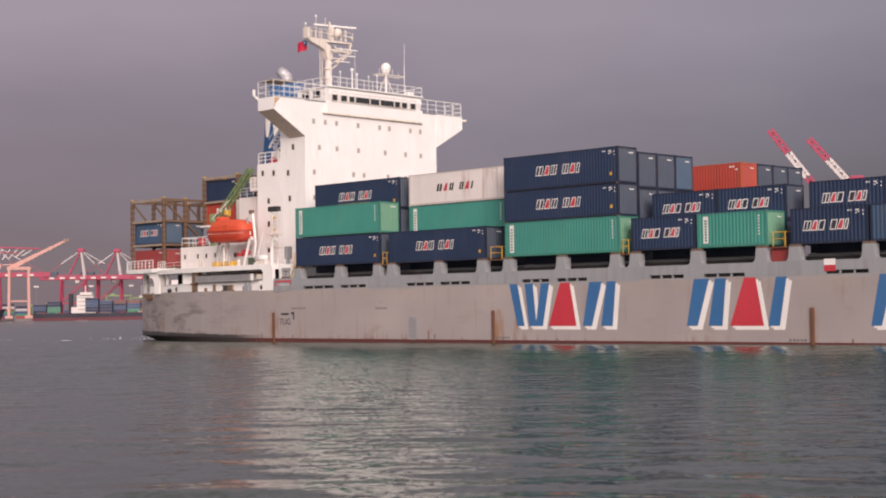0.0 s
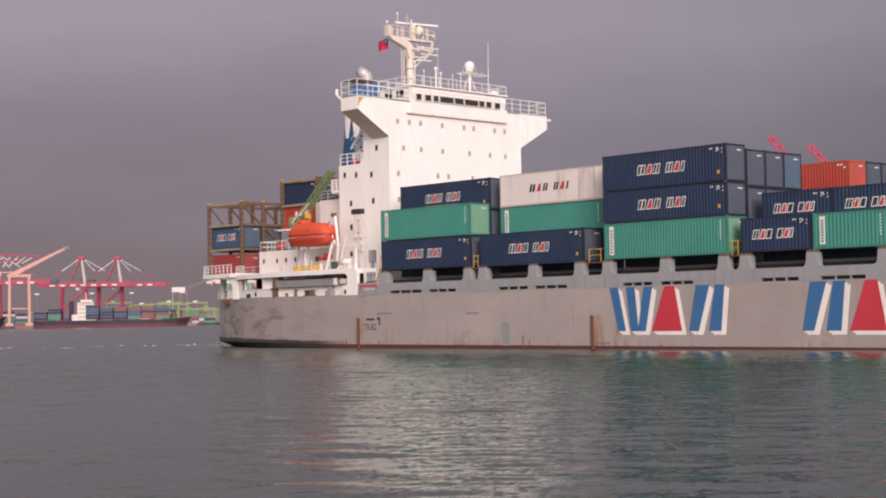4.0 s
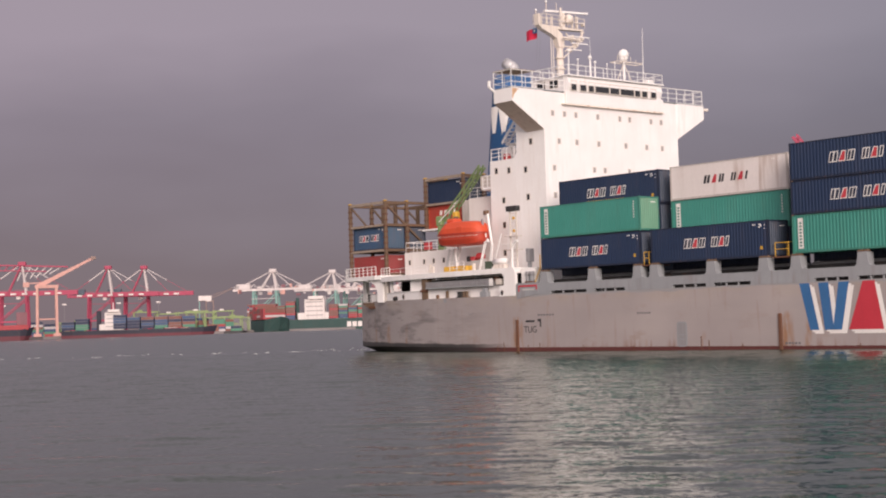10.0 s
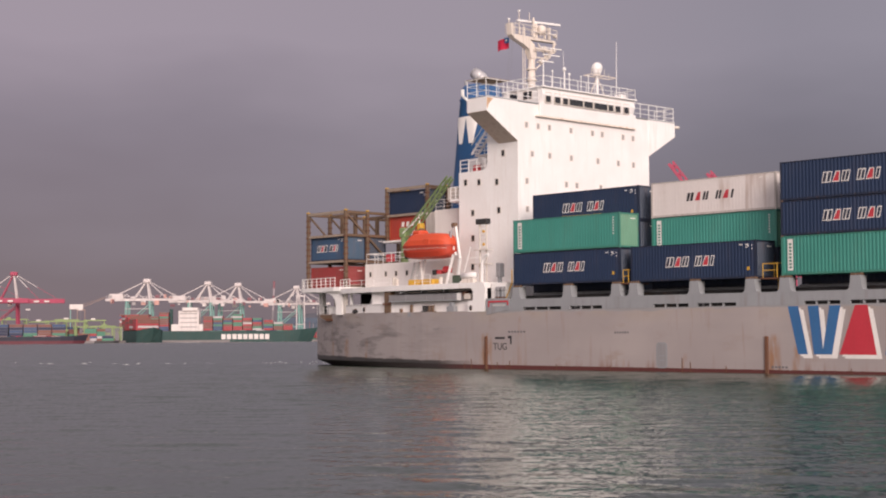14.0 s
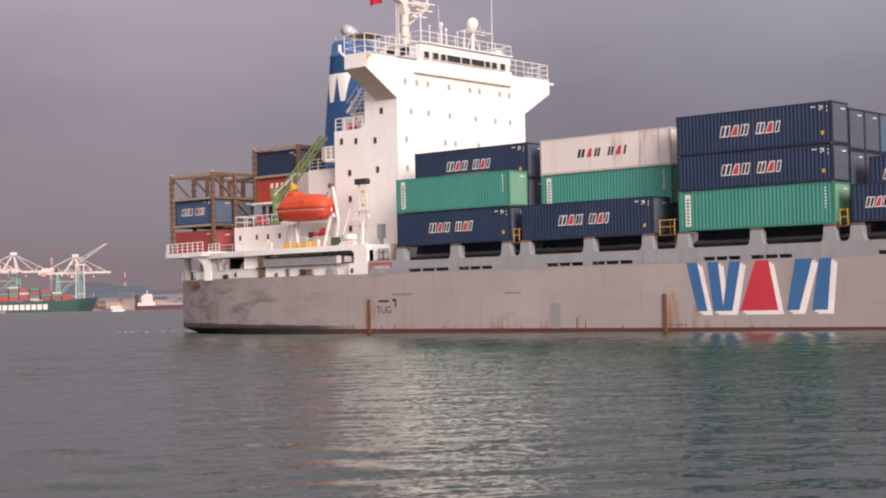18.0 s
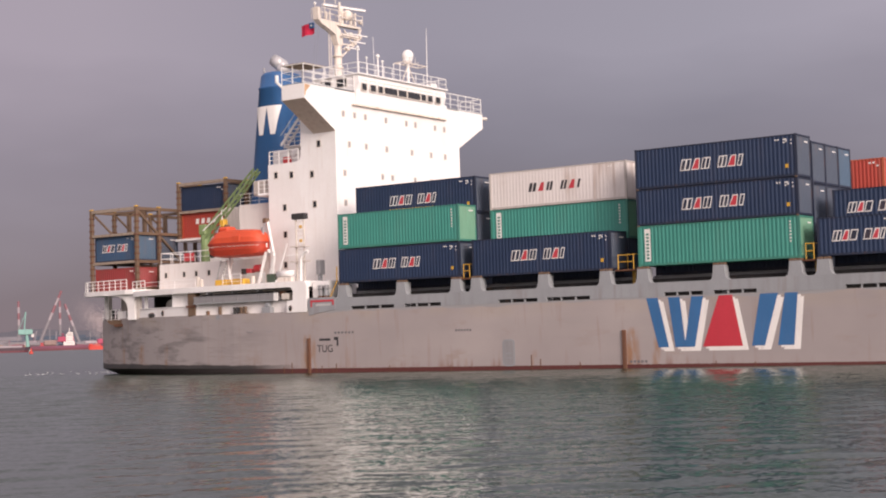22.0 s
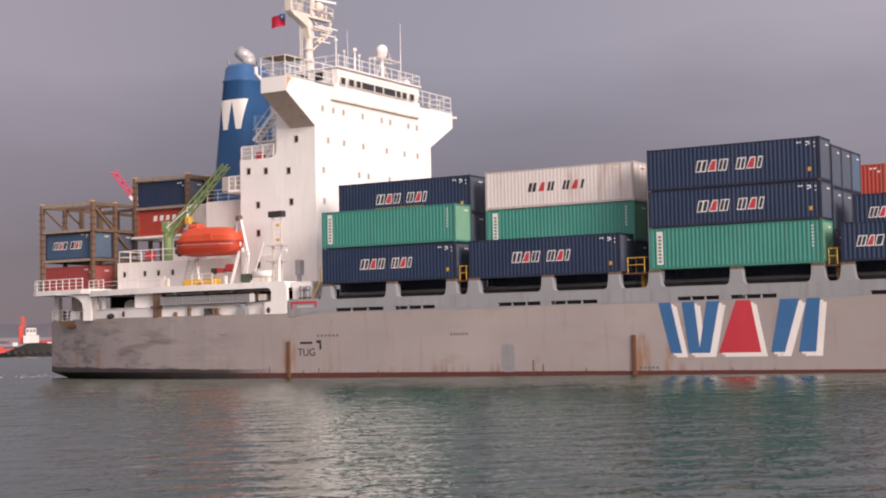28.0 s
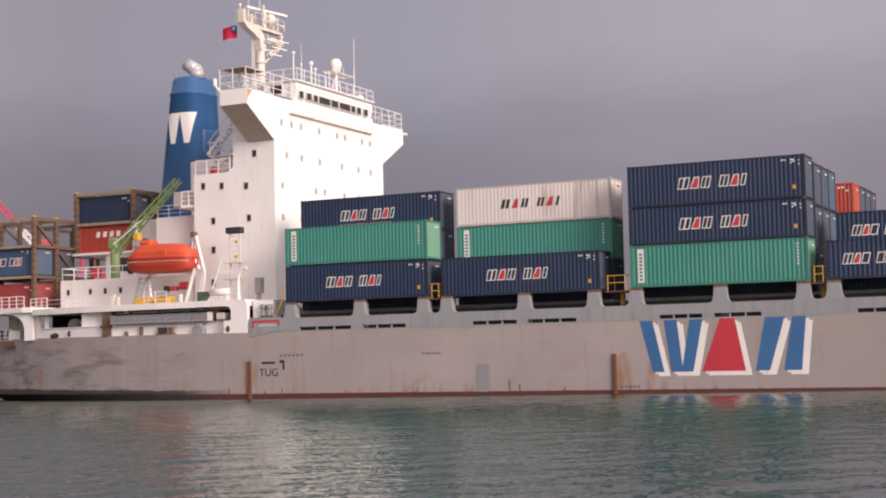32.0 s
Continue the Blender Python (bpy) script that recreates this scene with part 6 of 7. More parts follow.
# quay: a low slab that follows the shore
bm = bm_new()
shore = [(44, 1260), (37.5, 1400), (36.2, 1480), (29.5, 1590), (28.6, 1900), (21.0, 2080), (20.5, 2300), (12, 2300), (5.5, 790), (-8, 760)]
prism(bm, [tuple(far(a, d).xy) for a, d in shore] + [tuple(far(a, 3900).xy) for a in (-8, 5, 18, 30, 44)], "z", -3, 2.4)
tagged(new("quay", finish(bm, "quay", H_quay)), "low grey concrete quay along the far shore", "quay", kind="structure")

# distant hills
bm = bm_new()
ridge = []
rng = random.Random(5)
n = 90
for i in range(n + 1):
    az = 26 - 34 * i / n
    el = 0.85 + 0.22 * math.sin(i * 0.21) + 0.12 * math.sin(i * 0.57 + 1) + rng.uniform(-0.02, 0.02)
    el *= max(0.15, min(1, (26 - az) / 5))
    ridge.append((az, el))
vs = []
for az, el in ridge:
    lo, hi = far(az, 4000, -2), far(az, 4350, math.tan(radians(el)) * 4350 + 2.5)
    bk = far(az, 4600, -2)
    vs.append([bm.verts.new(p) for p in (lo, hi, bk)])
for a, b in zip(vs, vs[1:]):
    bm.faces.new((a[0], b[0], b[1], a[1]))
    bm.faces.new((a[1], b[1], b[2], a[2]))
bmesh.ops.recalc_face_normals(bm, faces=bm.faces)
tagged(new("backdrop", finish(bm, "backdrop", H_hill, True)), "low hazy grey-blue hills on the horizon", "hills", kind="structure")


def stay(c, a, b, name, r, stay_mat, mat):
    """A tie bar; two-tone cranes have it white above and red below."""
    if not stay_mat:
        part(name, beam(bm_new(), a, b, r), mat, c)
        return
    q = a.lerp(b, 0.5)
    part(name, beam(bm_new(), a, q, r * 1.2), stay_mat, c)
    part(name, beam(bm_new(), q, b, r * 0.6), mat, c)


def sts_crane(az, dist, turn, s, mat, label, raised=False, stay_mat=None, tip_len=55.0, lift=58.0, leg_mat=None, apex=66.0):
    """A ship-to-shore gantry crane. Boom along +x of its pose."""
    c = thing("gantry_crane", label, "crane", "cranes on the far quay", at=far_pose(az, dist, 2.4, turn))
    leg_mat = leg_mat or mat
    zg, za = 40.0 * s, apex * s
    gx, gy, t = 13.0 * s, 9.0 * s, 1.5 * s
    for x in (-gx, gx):
        for y in (-gy, gy):
            part("leg", beam(bm_new(), (x, y, 0), (x * 0.9, y * 0.8, zg), t * 1.1), leg_mat, c)
            part("bogie", box(bm_new(), x - 1.4 * s, x + 1.4 * s, y - 3.2 * s, y + 3.2 * s, 0, 2.0 * s), mat, c)
        part("sill_beam", beam(bm_new(), (x, -gy, 5 * s), (x, gy, 5 * s), t), leg_mat, c)
        part("upper_beam", beam(bm_new(), (x * 0.9, -gy * 0.8, zg - 2 * s), (x * 0.9, gy * 0.8, zg - 2 * s), t), mat, c)
    for y in (-gy * 0.9, gy * 0.9):
        part("portal_beam", beam(bm_new(), (-gx, y, 15 * s), (gx, y, 15 * s), t), leg_mat, c)
        part("diagonal_strut", beam(bm_new(), (-gx, y, 16 * s), (gx * 0.9, y * 0.9, zg - 3 * s), t * 0.6), leg_mat, c)
    for y in (-3.0 * s, 3.0 * s):
        part("back_girder", beam(bm_new(), (-34 * s, y, zg + 1.5 * s), (gx + 2 * s, y, zg + 1.5 * s), 1.6 * s, (4.6 if stay_mat else 2.4) * s), mat, c)
        part("apex_leg", beam(bm_new(), (gx * 0.9, y * 2, zg), (gx * 0.6, y * 0.5, za), 1.3 * s), stay_mat or mat, c)
        part("apex_back_leg", beam(bm_new(), (-gx * 0.5, y * 1.6, zg), (gx * 0.6, y * 0.5, za), 1.0 * s), mat, c)
        stay(c, Vector((gx * 0.6, y * 0.4, za)), Vector((-32 * s, y, zg + 2 * s)), "back_stay", 0.45 * s, stay_mat, mat)
    part("apex_head", box(bm_new(), gx * 0.6 - 3.6 * s, gx * 0.6 + 3.6 * s, -3.4 * s, 3.4 * s, za - 2.2 * s, za + 1.6 * s, 0.6 * s), mat, c)
    for k in range(7 if stay_mat else 3):
        x = (-24 + k * 10.5) * s
        part("girder_panel", box(bm_new(), x, x + 5.2 * s, -4.4 * s, -4.1 * s, zg + 0.2 * s, zg + 1.9 * s), H_house, c)
    for x in (-gx, gx):
        part("stair_tower", beam(bm_new(), (x + 2.2 * s, -gy, 2 * s), (x * 0.9 + 2.2 * s, -gy * 0.8, zg), 0.5 * s), leg_mat, c)
        part("cross_brace", beam(bm_new(), (x, -gy * 0.95, 6 * s), (x * 0.95, gy * 0.9, 15 * s), 0.6 * s), leg_mat, c)
    part("walkway", beam(bm_new(), (-34 * s, -4.0 * s, zg + 4.6 * s), (gx, -4.0 * s, zg + 4.6 * s), 0.3 * s), mat, c)
    part("lower_walkway", beam(bm_new(), (-gx, -gy, zg - 8 * s), (gx * 0.9, -gy, zg - 8 * s), 0.5 * s), mat, c)
    part("machinery_house", box(bm_new(), -30 * s, -16 * s, -4.5 * s, 4.5 * s, zg + 2 * s, zg + 7.5 * s, 0.3), H_shed if stay_mat else mat, c)
    part("trolley_cab", box(bm_new(), 2 * s, 6 * s, -2 * s, 2 * s, zg - 4 * s, zg - 0.5 * s, 0.3), H_house, c)
    if leg_mat is not mat:
        # hoists, cable drums and stairs that crowd the girder
        rng = random.Random(int(az * 100))
        for _ in range(16):
            x, w, hgt = rng.uniform(-32, 40) * s, rng.uniform(1.5, 5) * s, rng.uniform(1.0, 4.5) * s
            z = zg + rng.choice((-4, -2, 3, 3)) * s
            part("girder_gear", box(bm_new(), x, x + w, -4.6 * s, -3.2 * s, z, z + hgt, 0.1), rng.choice((H_white, H_white, H_stripe_red, H_pane, H_peach)), c)
        for k in range(6):
            x = (-30 + k * 12) * s
            part("girder_lattice", beam(bm_new(), (x, -3.6 * s, zg + 2 * s), (x + 6 * s, -3.6 * s, zg + 7 * s), 0.5 * s), H_white, c)
            part("girder_lattice", beam(bm_new(), (x + 6 * s, -3.6 * s, zg + 7 * s), (x + 12 * s, -3.6 * s, zg + 2 * s), 0.5 * s), H_white, c)
    hinge = Vector((gx + 2 * s, 0, zg + 1.5 * s))
    a = radians(lift) if raised else 0.0
    tip = hinge + Vector((math.cos(a), 0, math.sin(a))) * tip_len * s
    if raised:
        for k in range(12):
            u, v = k / 12, (k + 1) / 12
            for y in (-2.4 * s, 2.4 * s):
                o = Vector((0, y, 0))
                part("boom_section", beam(bm_new(), hinge.lerp(tip, u) + o, hinge.lerp(tip, v) + o, 1.1 * s, 1.5 * s), (H_white if k in (2, 3, 6, 7, 8) else H_red), c)
            side = Vector((-math.sin(a), 0, math.cos(a))) * 2.6 * s
            part("boom_upper_chord", beam(bm_new(), hinge.lerp(tip, u) + side, hinge.lerp(tip, v) + side, 0.8 * s), (H_white if k in (2, 3, 6, 7, 8) else H_red), c)
            tone = H_white if k in (2, 3, 6, 7, 8) else H_red
            part("boom_lattice", beam(bm_new(), hinge.lerp(tip, u), hinge.lerp(tip, v) + side, 0.9 * s), tone, c)
            part("boom_lattice", beam(bm_new(), hinge.lerp(tip, u) + side, hinge.lerp(tip, v), 0.9 * s), tone, c)
    else:
        for y in (-2.6 * s, 2.6 * s):
            o = Vector((0, y, 0))
            part("boom", beam(bm_new(), hinge + o, tip + o, 1.5 * s, (4.4 if stay_mat else 2.2) * s), mat, c)
        for k in range(5):
            q = hinge.lerp(tip, (k + 0.5) / 5)
            part("boom_tie", beam(bm_new(), q + Vector((0, -2.6 * s, 0)), q + Vector((0, 2.6 * s, 0)), 0.8 * s), H_white, c)
        for u in (0.45, 0.92):
            q = hinge.lerp(tip, u)
            for y in (-2.0 * s, 2.0 * s):
                stay(c, Vector((gx * 0.6, y * 0.3, za)), q + Vector((0, y, 0)), "fore_stay", 0.42 * s, stay_mat, mat)
    return c


for az, d, turn, s in ((34.05, 1530, -8, 0.97), (32.72, 1545, -8, 0.97), (37.2, 1460, -8, 1.0)):
    c = sts_crane(az, d, turn, s, H_red, "red gantry crane with white stays", stay_mat=H_white, apex=70, tip_len=44)
    if az > 37:
        for y in (-2.2, 2.2):
            part("top_truss_chord", beam(bm_new(), (-16, y, 69), (50, y, 66), 1.2), H_red, c)
            part("top_truss_chord", beam(bm_new(), (-16, y, 64), (30, y, 62), 0.8), H_red, c)
        for k in range(9):
            x = -12 + k * 7
            part("truss_bar", beam(bm_new(), (x, 0, 68.5 - k * 0.3), (x - 3 - k, 0, 50 + k * 1.2 if k > 2 else 63), 0.9), H_white if k > 2 else H_red, c)
for az, d, turn, s in ((27.85, 2060, -12, 1.34), (25.55, 2100, -12, 1.31), (24.4, 2120, -12, 1.29), (22.15, 2150, -12, 1.24)):
    sts_crane(az, d, turn, s, H_white, "white gantry crane with teal legs", leg_mat=H_teal, tip_len=32, apex=61)
sts_crane(3.7, 800, 180, 1.0, H_red, "red and white gantry crane with raised boom", raised=True, lift=54, tip_len=64)
sts_crane(2.2, 800, 180, 1.0, H_red, "red and white gantry crane with raised boom", raised=True, lift=50, tip_len=60)


def jib_crane(az, dist, s, mat, top, tip, label, turn=0, solid=False):
    """A portal crane with a luffing jib that rises to the viewer's right."""
    c = thing("jib_crane", label, "crane", "cranes on the far quay", at=far_pose(az, dist, 2.4, turn))
    for x in (-8 * s, 8 * s):
        for y in (-7 * s, 7 * s):
            part("leg", beam(bm_new(), (x, y, 0), (x * 0.95, y * 0.6, top), (2.1 if solid else 1.7) * s), mat, c)
            part("bogie", box(bm_new(), x - 3.2 * s, x + 3.2 * s, y - 1.2 * s, y + 1.2 * s, 0, 2.6 * s, 0.3), mat, c)
        part("sill_beam", beam(bm_new(), (x, -7 * s, 3), (x, 7 * s, 3), 1.6 * s), mat, c)
    part("portal_top", box(bm_new(), -9.5 * s, 9.5 * s, -5 * s, 5 * s, top - 1.2 * s, top + 1.4 * s), mat, c)
    part("portal_beam", beam(bm_new(), (-8 * s, 0, top * 0.35), (8 * s, 0, top * 0.35), 1.2 * s), mat, c)
    if solid:
        a, b = Vector((-9 * s, 0, top - 0.5)), Vector((tip[0], 0, tip[1]))
        for k in range(4):
            part("girder_section", beam(bm_new(), a.lerp(b, k / 4), a.lerp(b, (k + 1) / 4), 2.6 * s, (3.6 - 0.5 * k) * s), mat, c)
        part("girder_tip", box(bm_new(), tip[0] - 2 * s, tip[0] + 2.5 * s, -1.5 * s, 1.5 * s, tip[1] - 1.2 * s, tip[1] + 1.4 * s, 0.3), H_bronze, c)
        part("back_tie", beam(bm_new(), (-18 * s, 0, top + 3 * s), a + Vector((6, 0, 4)), 0.8 * s), mat, c)
    else:
        for y in (-1.5 * s, 1.5 * s):
            part("jib_chord", beam(bm_new(), (-4 * s, y, top + 1.5), (tip[0], y * 0.4, tip[1]), 1.1 * s), mat, c)
            part("jib_upper_chord", beam(bm_new(), (-6 * s, y, top + 9 * s), (tip[0], y * 0.4, tip[1] + 1.0), 0.8 * s), mat, c)
            part("mast_leg", beam(bm_new(), (-7 * s, y, top), (-6 * s, y, top + 12 * s), 1.1 * s), mat, c)
            part("back_tie", beam(bm_new(), (-16 * s, y, top + 2 * s), (-6 * s, y, top + 12 * s), 0.7 * s), mat, c)
        for k in range(6):
            u = (k + 0.5) / 6
            a = Vector((-4 * s, 0, top + 1.5)).lerp(Vector((tip[0], 0, tip[1])), u)
            b = Vector((-6 * s, 0, top + 9 * s)).lerp(Vector((tip[0], 0, tip[1] + 1)), max(0, u - 0.08))
            part("lattice_bar", beam(bm_new(), a, b, 0.6 * s), mat, c)
    if mat is H_bronze:
        part("machinery_house", box(bm_new(), -24 * s, 4 * s, -4 * s, 4 * s, top + 1.4 * s, top + 12 * s, 0.3), H_house, c)
        part("rear_leg", beam(bm_new(), (-22 * s, 0, 0), (-22 * s, 0, top + 2), 1.6 * s), H_teal, c)
    part("counterweight", box(bm_new(), -19 * s, -14 * s, -3 * s, 3 * s, top, top + 4 * s, 0.2), mat, c)
    return c


jib_crane(36.03, 1260, 0.98, H_peach, 41.0, (37.5, 64.0), "salmon portal crane with inclined jib", solid=True)
jib_crane(21.75, 2120, 0.7, H_white, 62.0, (37, 91.0), "white portal crane with jib over the shore")
jib_crane(30.0, 1780, 0.55, H_bronze, 36.0, (27, 50.0), "small brown portal crane in the yard")


def column_crane(az, dist):
    """A slewing crane on one thick column, its jib topped up."""
    c = thing("column_crane", "pale green column crane with its jib topped up", "crane", "cranes on the far quay", at=far_pose(az, dist, 0))
    part("column", tube(bm_new(), (0, 0, 0), (-2, 0, 24), 2.6, 10, 2.0), H_teal, c)
    part("slewing_house", box(bm_new(), -13, 6, -4, 4, 23, 30, 0.5), H_teal, c)
    for y in (-1.6, 1.6):
        part("jib_chord", beam(bm_new(), (-5, y, 29), (-3, y * 0.4, 54), 1.2), H_teal, c)
    for k in range(5):
        part("lattice_bar", beam(bm_new(), (-5 + k * 0.4, -1.6 + k * 0.2, 29 + k * 5), (-4.6 + k * 0.4, 1.4 - k * 0.2, 34 + k * 5), 0.6), H_teal, c)
    part("luffing_tie", beam(bm_new(), (-12, 0, 30), (-3, 0, 53), 0.5), H_teal, c)
    part("cab", box(bm_new(), 4, 8, -2, 2, 19, 23.5, 0.3), H_house, c)


column_crane(17.42, 2120)


# moored ships
def far_ship(az, dist, length, beam_w, free, mat, label, turn=0.0, house=(0.2, 10, 20), bow_right=True, boot=True, name="cargo_ship", house_mat=None):
    c = thing(name, label, "ship", "ships at the far quay", at=far_pose(az, dist, 0, turn))
    sg = 1 if bow_right else -1
    n = 12
    for nm, z0, z1, mt in (("boot_topping", -1.0, free * (0.4 if boot else 0.22), H_boot if boot else mat), ("hull", free * (0.4 if boot else 0.22), free, mat)):
        bm = bm_new()
        rings = []
        for i in range(n + 1):
            u = i / n
            hw = beam_w / 2 * (1 - max(0, (u - 0.82) / 0.18) ** 2) * (0.75 + 0.25 * min(1, u / 0.1))
            ring = []
            for z in (z0, z1):
                rake = (free - z) * 0.6 * max(0, (u - 0.8) / 0.2) + (free - z) * 0.3 * max(0, (0.1 - u) / 0.1) * -1
                sheer = (free * 0.28 * max(0, (u - 0.85) / 0.15)) if z == free else 0
                ring.append((sg * (u * length - length / 2 - rake), max(0.05, hw), z + sheer))
            rings.append([bm.verts.new((ring[0][0], -ring[0][1], ring[0][2])), bm.verts.new((ring[1][0], -ring[1][1], ring[1][2])), bm.verts.new((ring[1][0], ring[1][1], ring[1][2])), bm.verts.new((ring[0][0], ring[0][1], ring[0][2]))])
        for a, b in zip(rings, rings[1:]):
            for i in range(4):
                bm.faces.new((a[i], b[i], b[(i + 1) % 4], a[(i + 1) % 4]))
        bm.faces.new(rings[0])
        bm.faces.new(rings[-1])
        bmesh.ops.recalc_face_normals(bm, faces=bm.faces)
        part(nm, bm, mt, c)
    u, w, hgt = house
    x = sg * (u * length - length / 2)
    hb = part("deckhouse", box(bm_new(), x - w / 2, x + w / 2, -beam_w * 0.42, beam_w * 0.42, free, free + hgt, 0.3), house_mat or H_house, c)
    part("bridge", box(bm_new(), x - w * 0.3, x + w * 0.45, -beam_w * 0.5, beam_w * 0.5, free + hgt, free + hgt * 1.16, 0.2), house_mat or H_house, c)
    part("house_base", box(bm_new(), x - w * 0.85, x + w * 0.7, -beam_w * 0.40, beam_w * 0.40, free, free + hgt * 0.34, 0.3), house_mat or H_house, c)
    for k in range(4):
        z = free + hgt * (0.18 + 0.22 * k)
        part("window_band", box(bm_new(), x - w * 0.42, x + w * 0.42, -beam_w * 0.425, -beam_w * 0.418, z, z + hgt * 0.05), H_pane, hb)
    part("funnel", box(bm_new(), x - sg * w * 0.9 - 2, x - sg * w * 0.9 + 2, -3, 3, free, free + hgt * 1.1, 0.5), mat, c)
    part("mast", tube(bm_new(), (x, 0, free + hgt), (x, 0, free + hgt * 1.55), 0.5, 6), H_house, c)
    return c


def stacks(c, length, free, spans, seed, base=12.2, beam_w=20, tones=(5, 1, 5, 0, 4, 2, 3)):
    """Deck cargo of a far ship: one box at a time, in bays."""
    rng = random.Random(seed)
    for x0, x1, tiers in spans:
        x = x0
        while x + 12.2 <= x1:
            t = max(1, tiers + rng.choice((-1, 0, 0, 1)))
            for k in range(t):
                y = -beam_w * 0.46
                me_k = (k * 2.7)
                part("deck_container", box(bm_new(), x, x + 12.0, y, y + 2.4, free + 1 + me_k, free + 1 + me_k + 2.6), H_boxes[rng.choice(tones)], c)
                part("deck_container", box(bm_new(), x, x + 12.0, y + 2.5, beam_w * 0.46, free + 1 + me_k, free + 1 + me_k + 2.55), H_boxes[rng.choice(tones)], c)
                part("lashing_bar", box(bm_new(), x + 0.4, x + 11.6, y - 0.16, y - 0.02, free + 1 + me_k + 2.3, free + 1 + me_k + 2.62), H_grey, c)
            x += 13.0


feeder = far_ship(32.65, 1450, 148, 23, 6.6, H_hulldark, "dark-hulled feeder container ship moored at the quay", -3, (0.335, 15, 17))
stacks(feeder, 148, 6.6, ((-72, -42, 4), (-24, 62, 4)), 2, beam_w=22, tones=(5, 5, 1, 5, 5, 1, 5, 4, 5, 2))
green = far_ship(24.9, 2010, 268, 38, 14.5, H_hullgreen, "large green-hulled container ship moored at the quay", -4, (0.36, 27, 27), boot=False)
stacks(green, 268, 14.5, ((-128, -58, 8), (-18, 60, 7), (62, 112, 4)), 4, beam_w=36, tones=(0, 4, 4, 0, 4, 1, 3, 2))
# white painted band on her side, in blocks
for i in range(9):
    x = 6 + i * 7.2
    part("side_marking", box(bm_new(), x, x + 5.6, -19.4, -18.9, 3.4, 10.2), H_house, green)
bow_on = far_ship(27.75, 1900, 84, 34, 14.5, H_hullgreen, "dark green container ship seen bow-on at the quay", -70, (0.08, 6, 4), boot=False)
stacks(bow_on, 84, 14.5, ((-34, -6, 7), (-6, 22, 6)), 8, beam_w=32, tones=(0, 4, 4, 0, 3, 4, 0))
H_coaster = hazy("far_hull_brown", (0.055, 0.032, 0.045))
coaster = far_ship(18.55, 1500, 64, 11, 4.2, H_coaster, "small coaster with plum-dark hull and white deckhouse", 0, (0.2, 11, 10))
part("cargo_derrick", beam(bm_new(), (12, 0, 5), (12, 0, 12), 0.6), H_stripe_red, coaster)
part("deck_cargo", box(bm_new(), -10, 24, -4, 4, 4.2, 6.4, 0.6), H_stripe_white, coaster)
left_ship = far_ship(38.0, 1330, 70, 14, 9.0, H_hulldark, "dark-hulled ship with dull red deck cargo", 0, (0.2, 8, 8))
part("deck_cargo", box(bm_new(), 2, 30, -5.5, 5.5, 9.0, 13.0, 0.3), H_boxes[0], left_ship)
part("cargo_tower", box(bm_new(), 20, 29, -4, 4, 13.0, 24.0, 0.3), H_stripe_red, left_ship)
H_plum = hazy("far_hull_plum", (0.16, 0.05, 0.085))
bulk = far_ship(16.4, 2180, 150, 22, 6.5, H_plum, "long plum-red bulk carrier with grey deck cargo", 0, (0.62, 10, 16))
for k, x in enumerate((-62, -40, -18, 2, 38, 56)):
    part("deck_load", box(bm_new(), x, x + 18, -8, 8, 6.5, 10.0 + (k % 3) * 2.2, 1.8), (H_stripe_red, H_grey, H_bronze, H_shed, H_stripe_white, H_red)[k], bulk)
    part("cargo_post", beam(bm_new(), (x + 9, 0, 8), (x + 9 + (k % 2) * 4, 0, 24 + (k % 3) * 4), 0.8), H_stripe_white if k % 2 else H_grey, bulk)
part("upper_house", box(bm_new(), 2, 24, -7, 7, 12, 19, 0.4), H_red, bulk)
launch = far_ship(20.35, 1250, 12, 4, 1.6, H_house, "small white harbour launch", 0, (0.5, 5, 2.6), boot=False, name="launch")
for az, L in ((14.85, 24), (14.2, 22), (13.0, 20), (12.55, 16), (11.5, 26), (9.9, 22)):
    b = far_ship(az, 1700, L, 8, 3.8, H_orange, "orange work barge with low deckhouse", 0, (0.4, 7, 2.6), boot=False, name="work_barge", house_mat=H_orange)


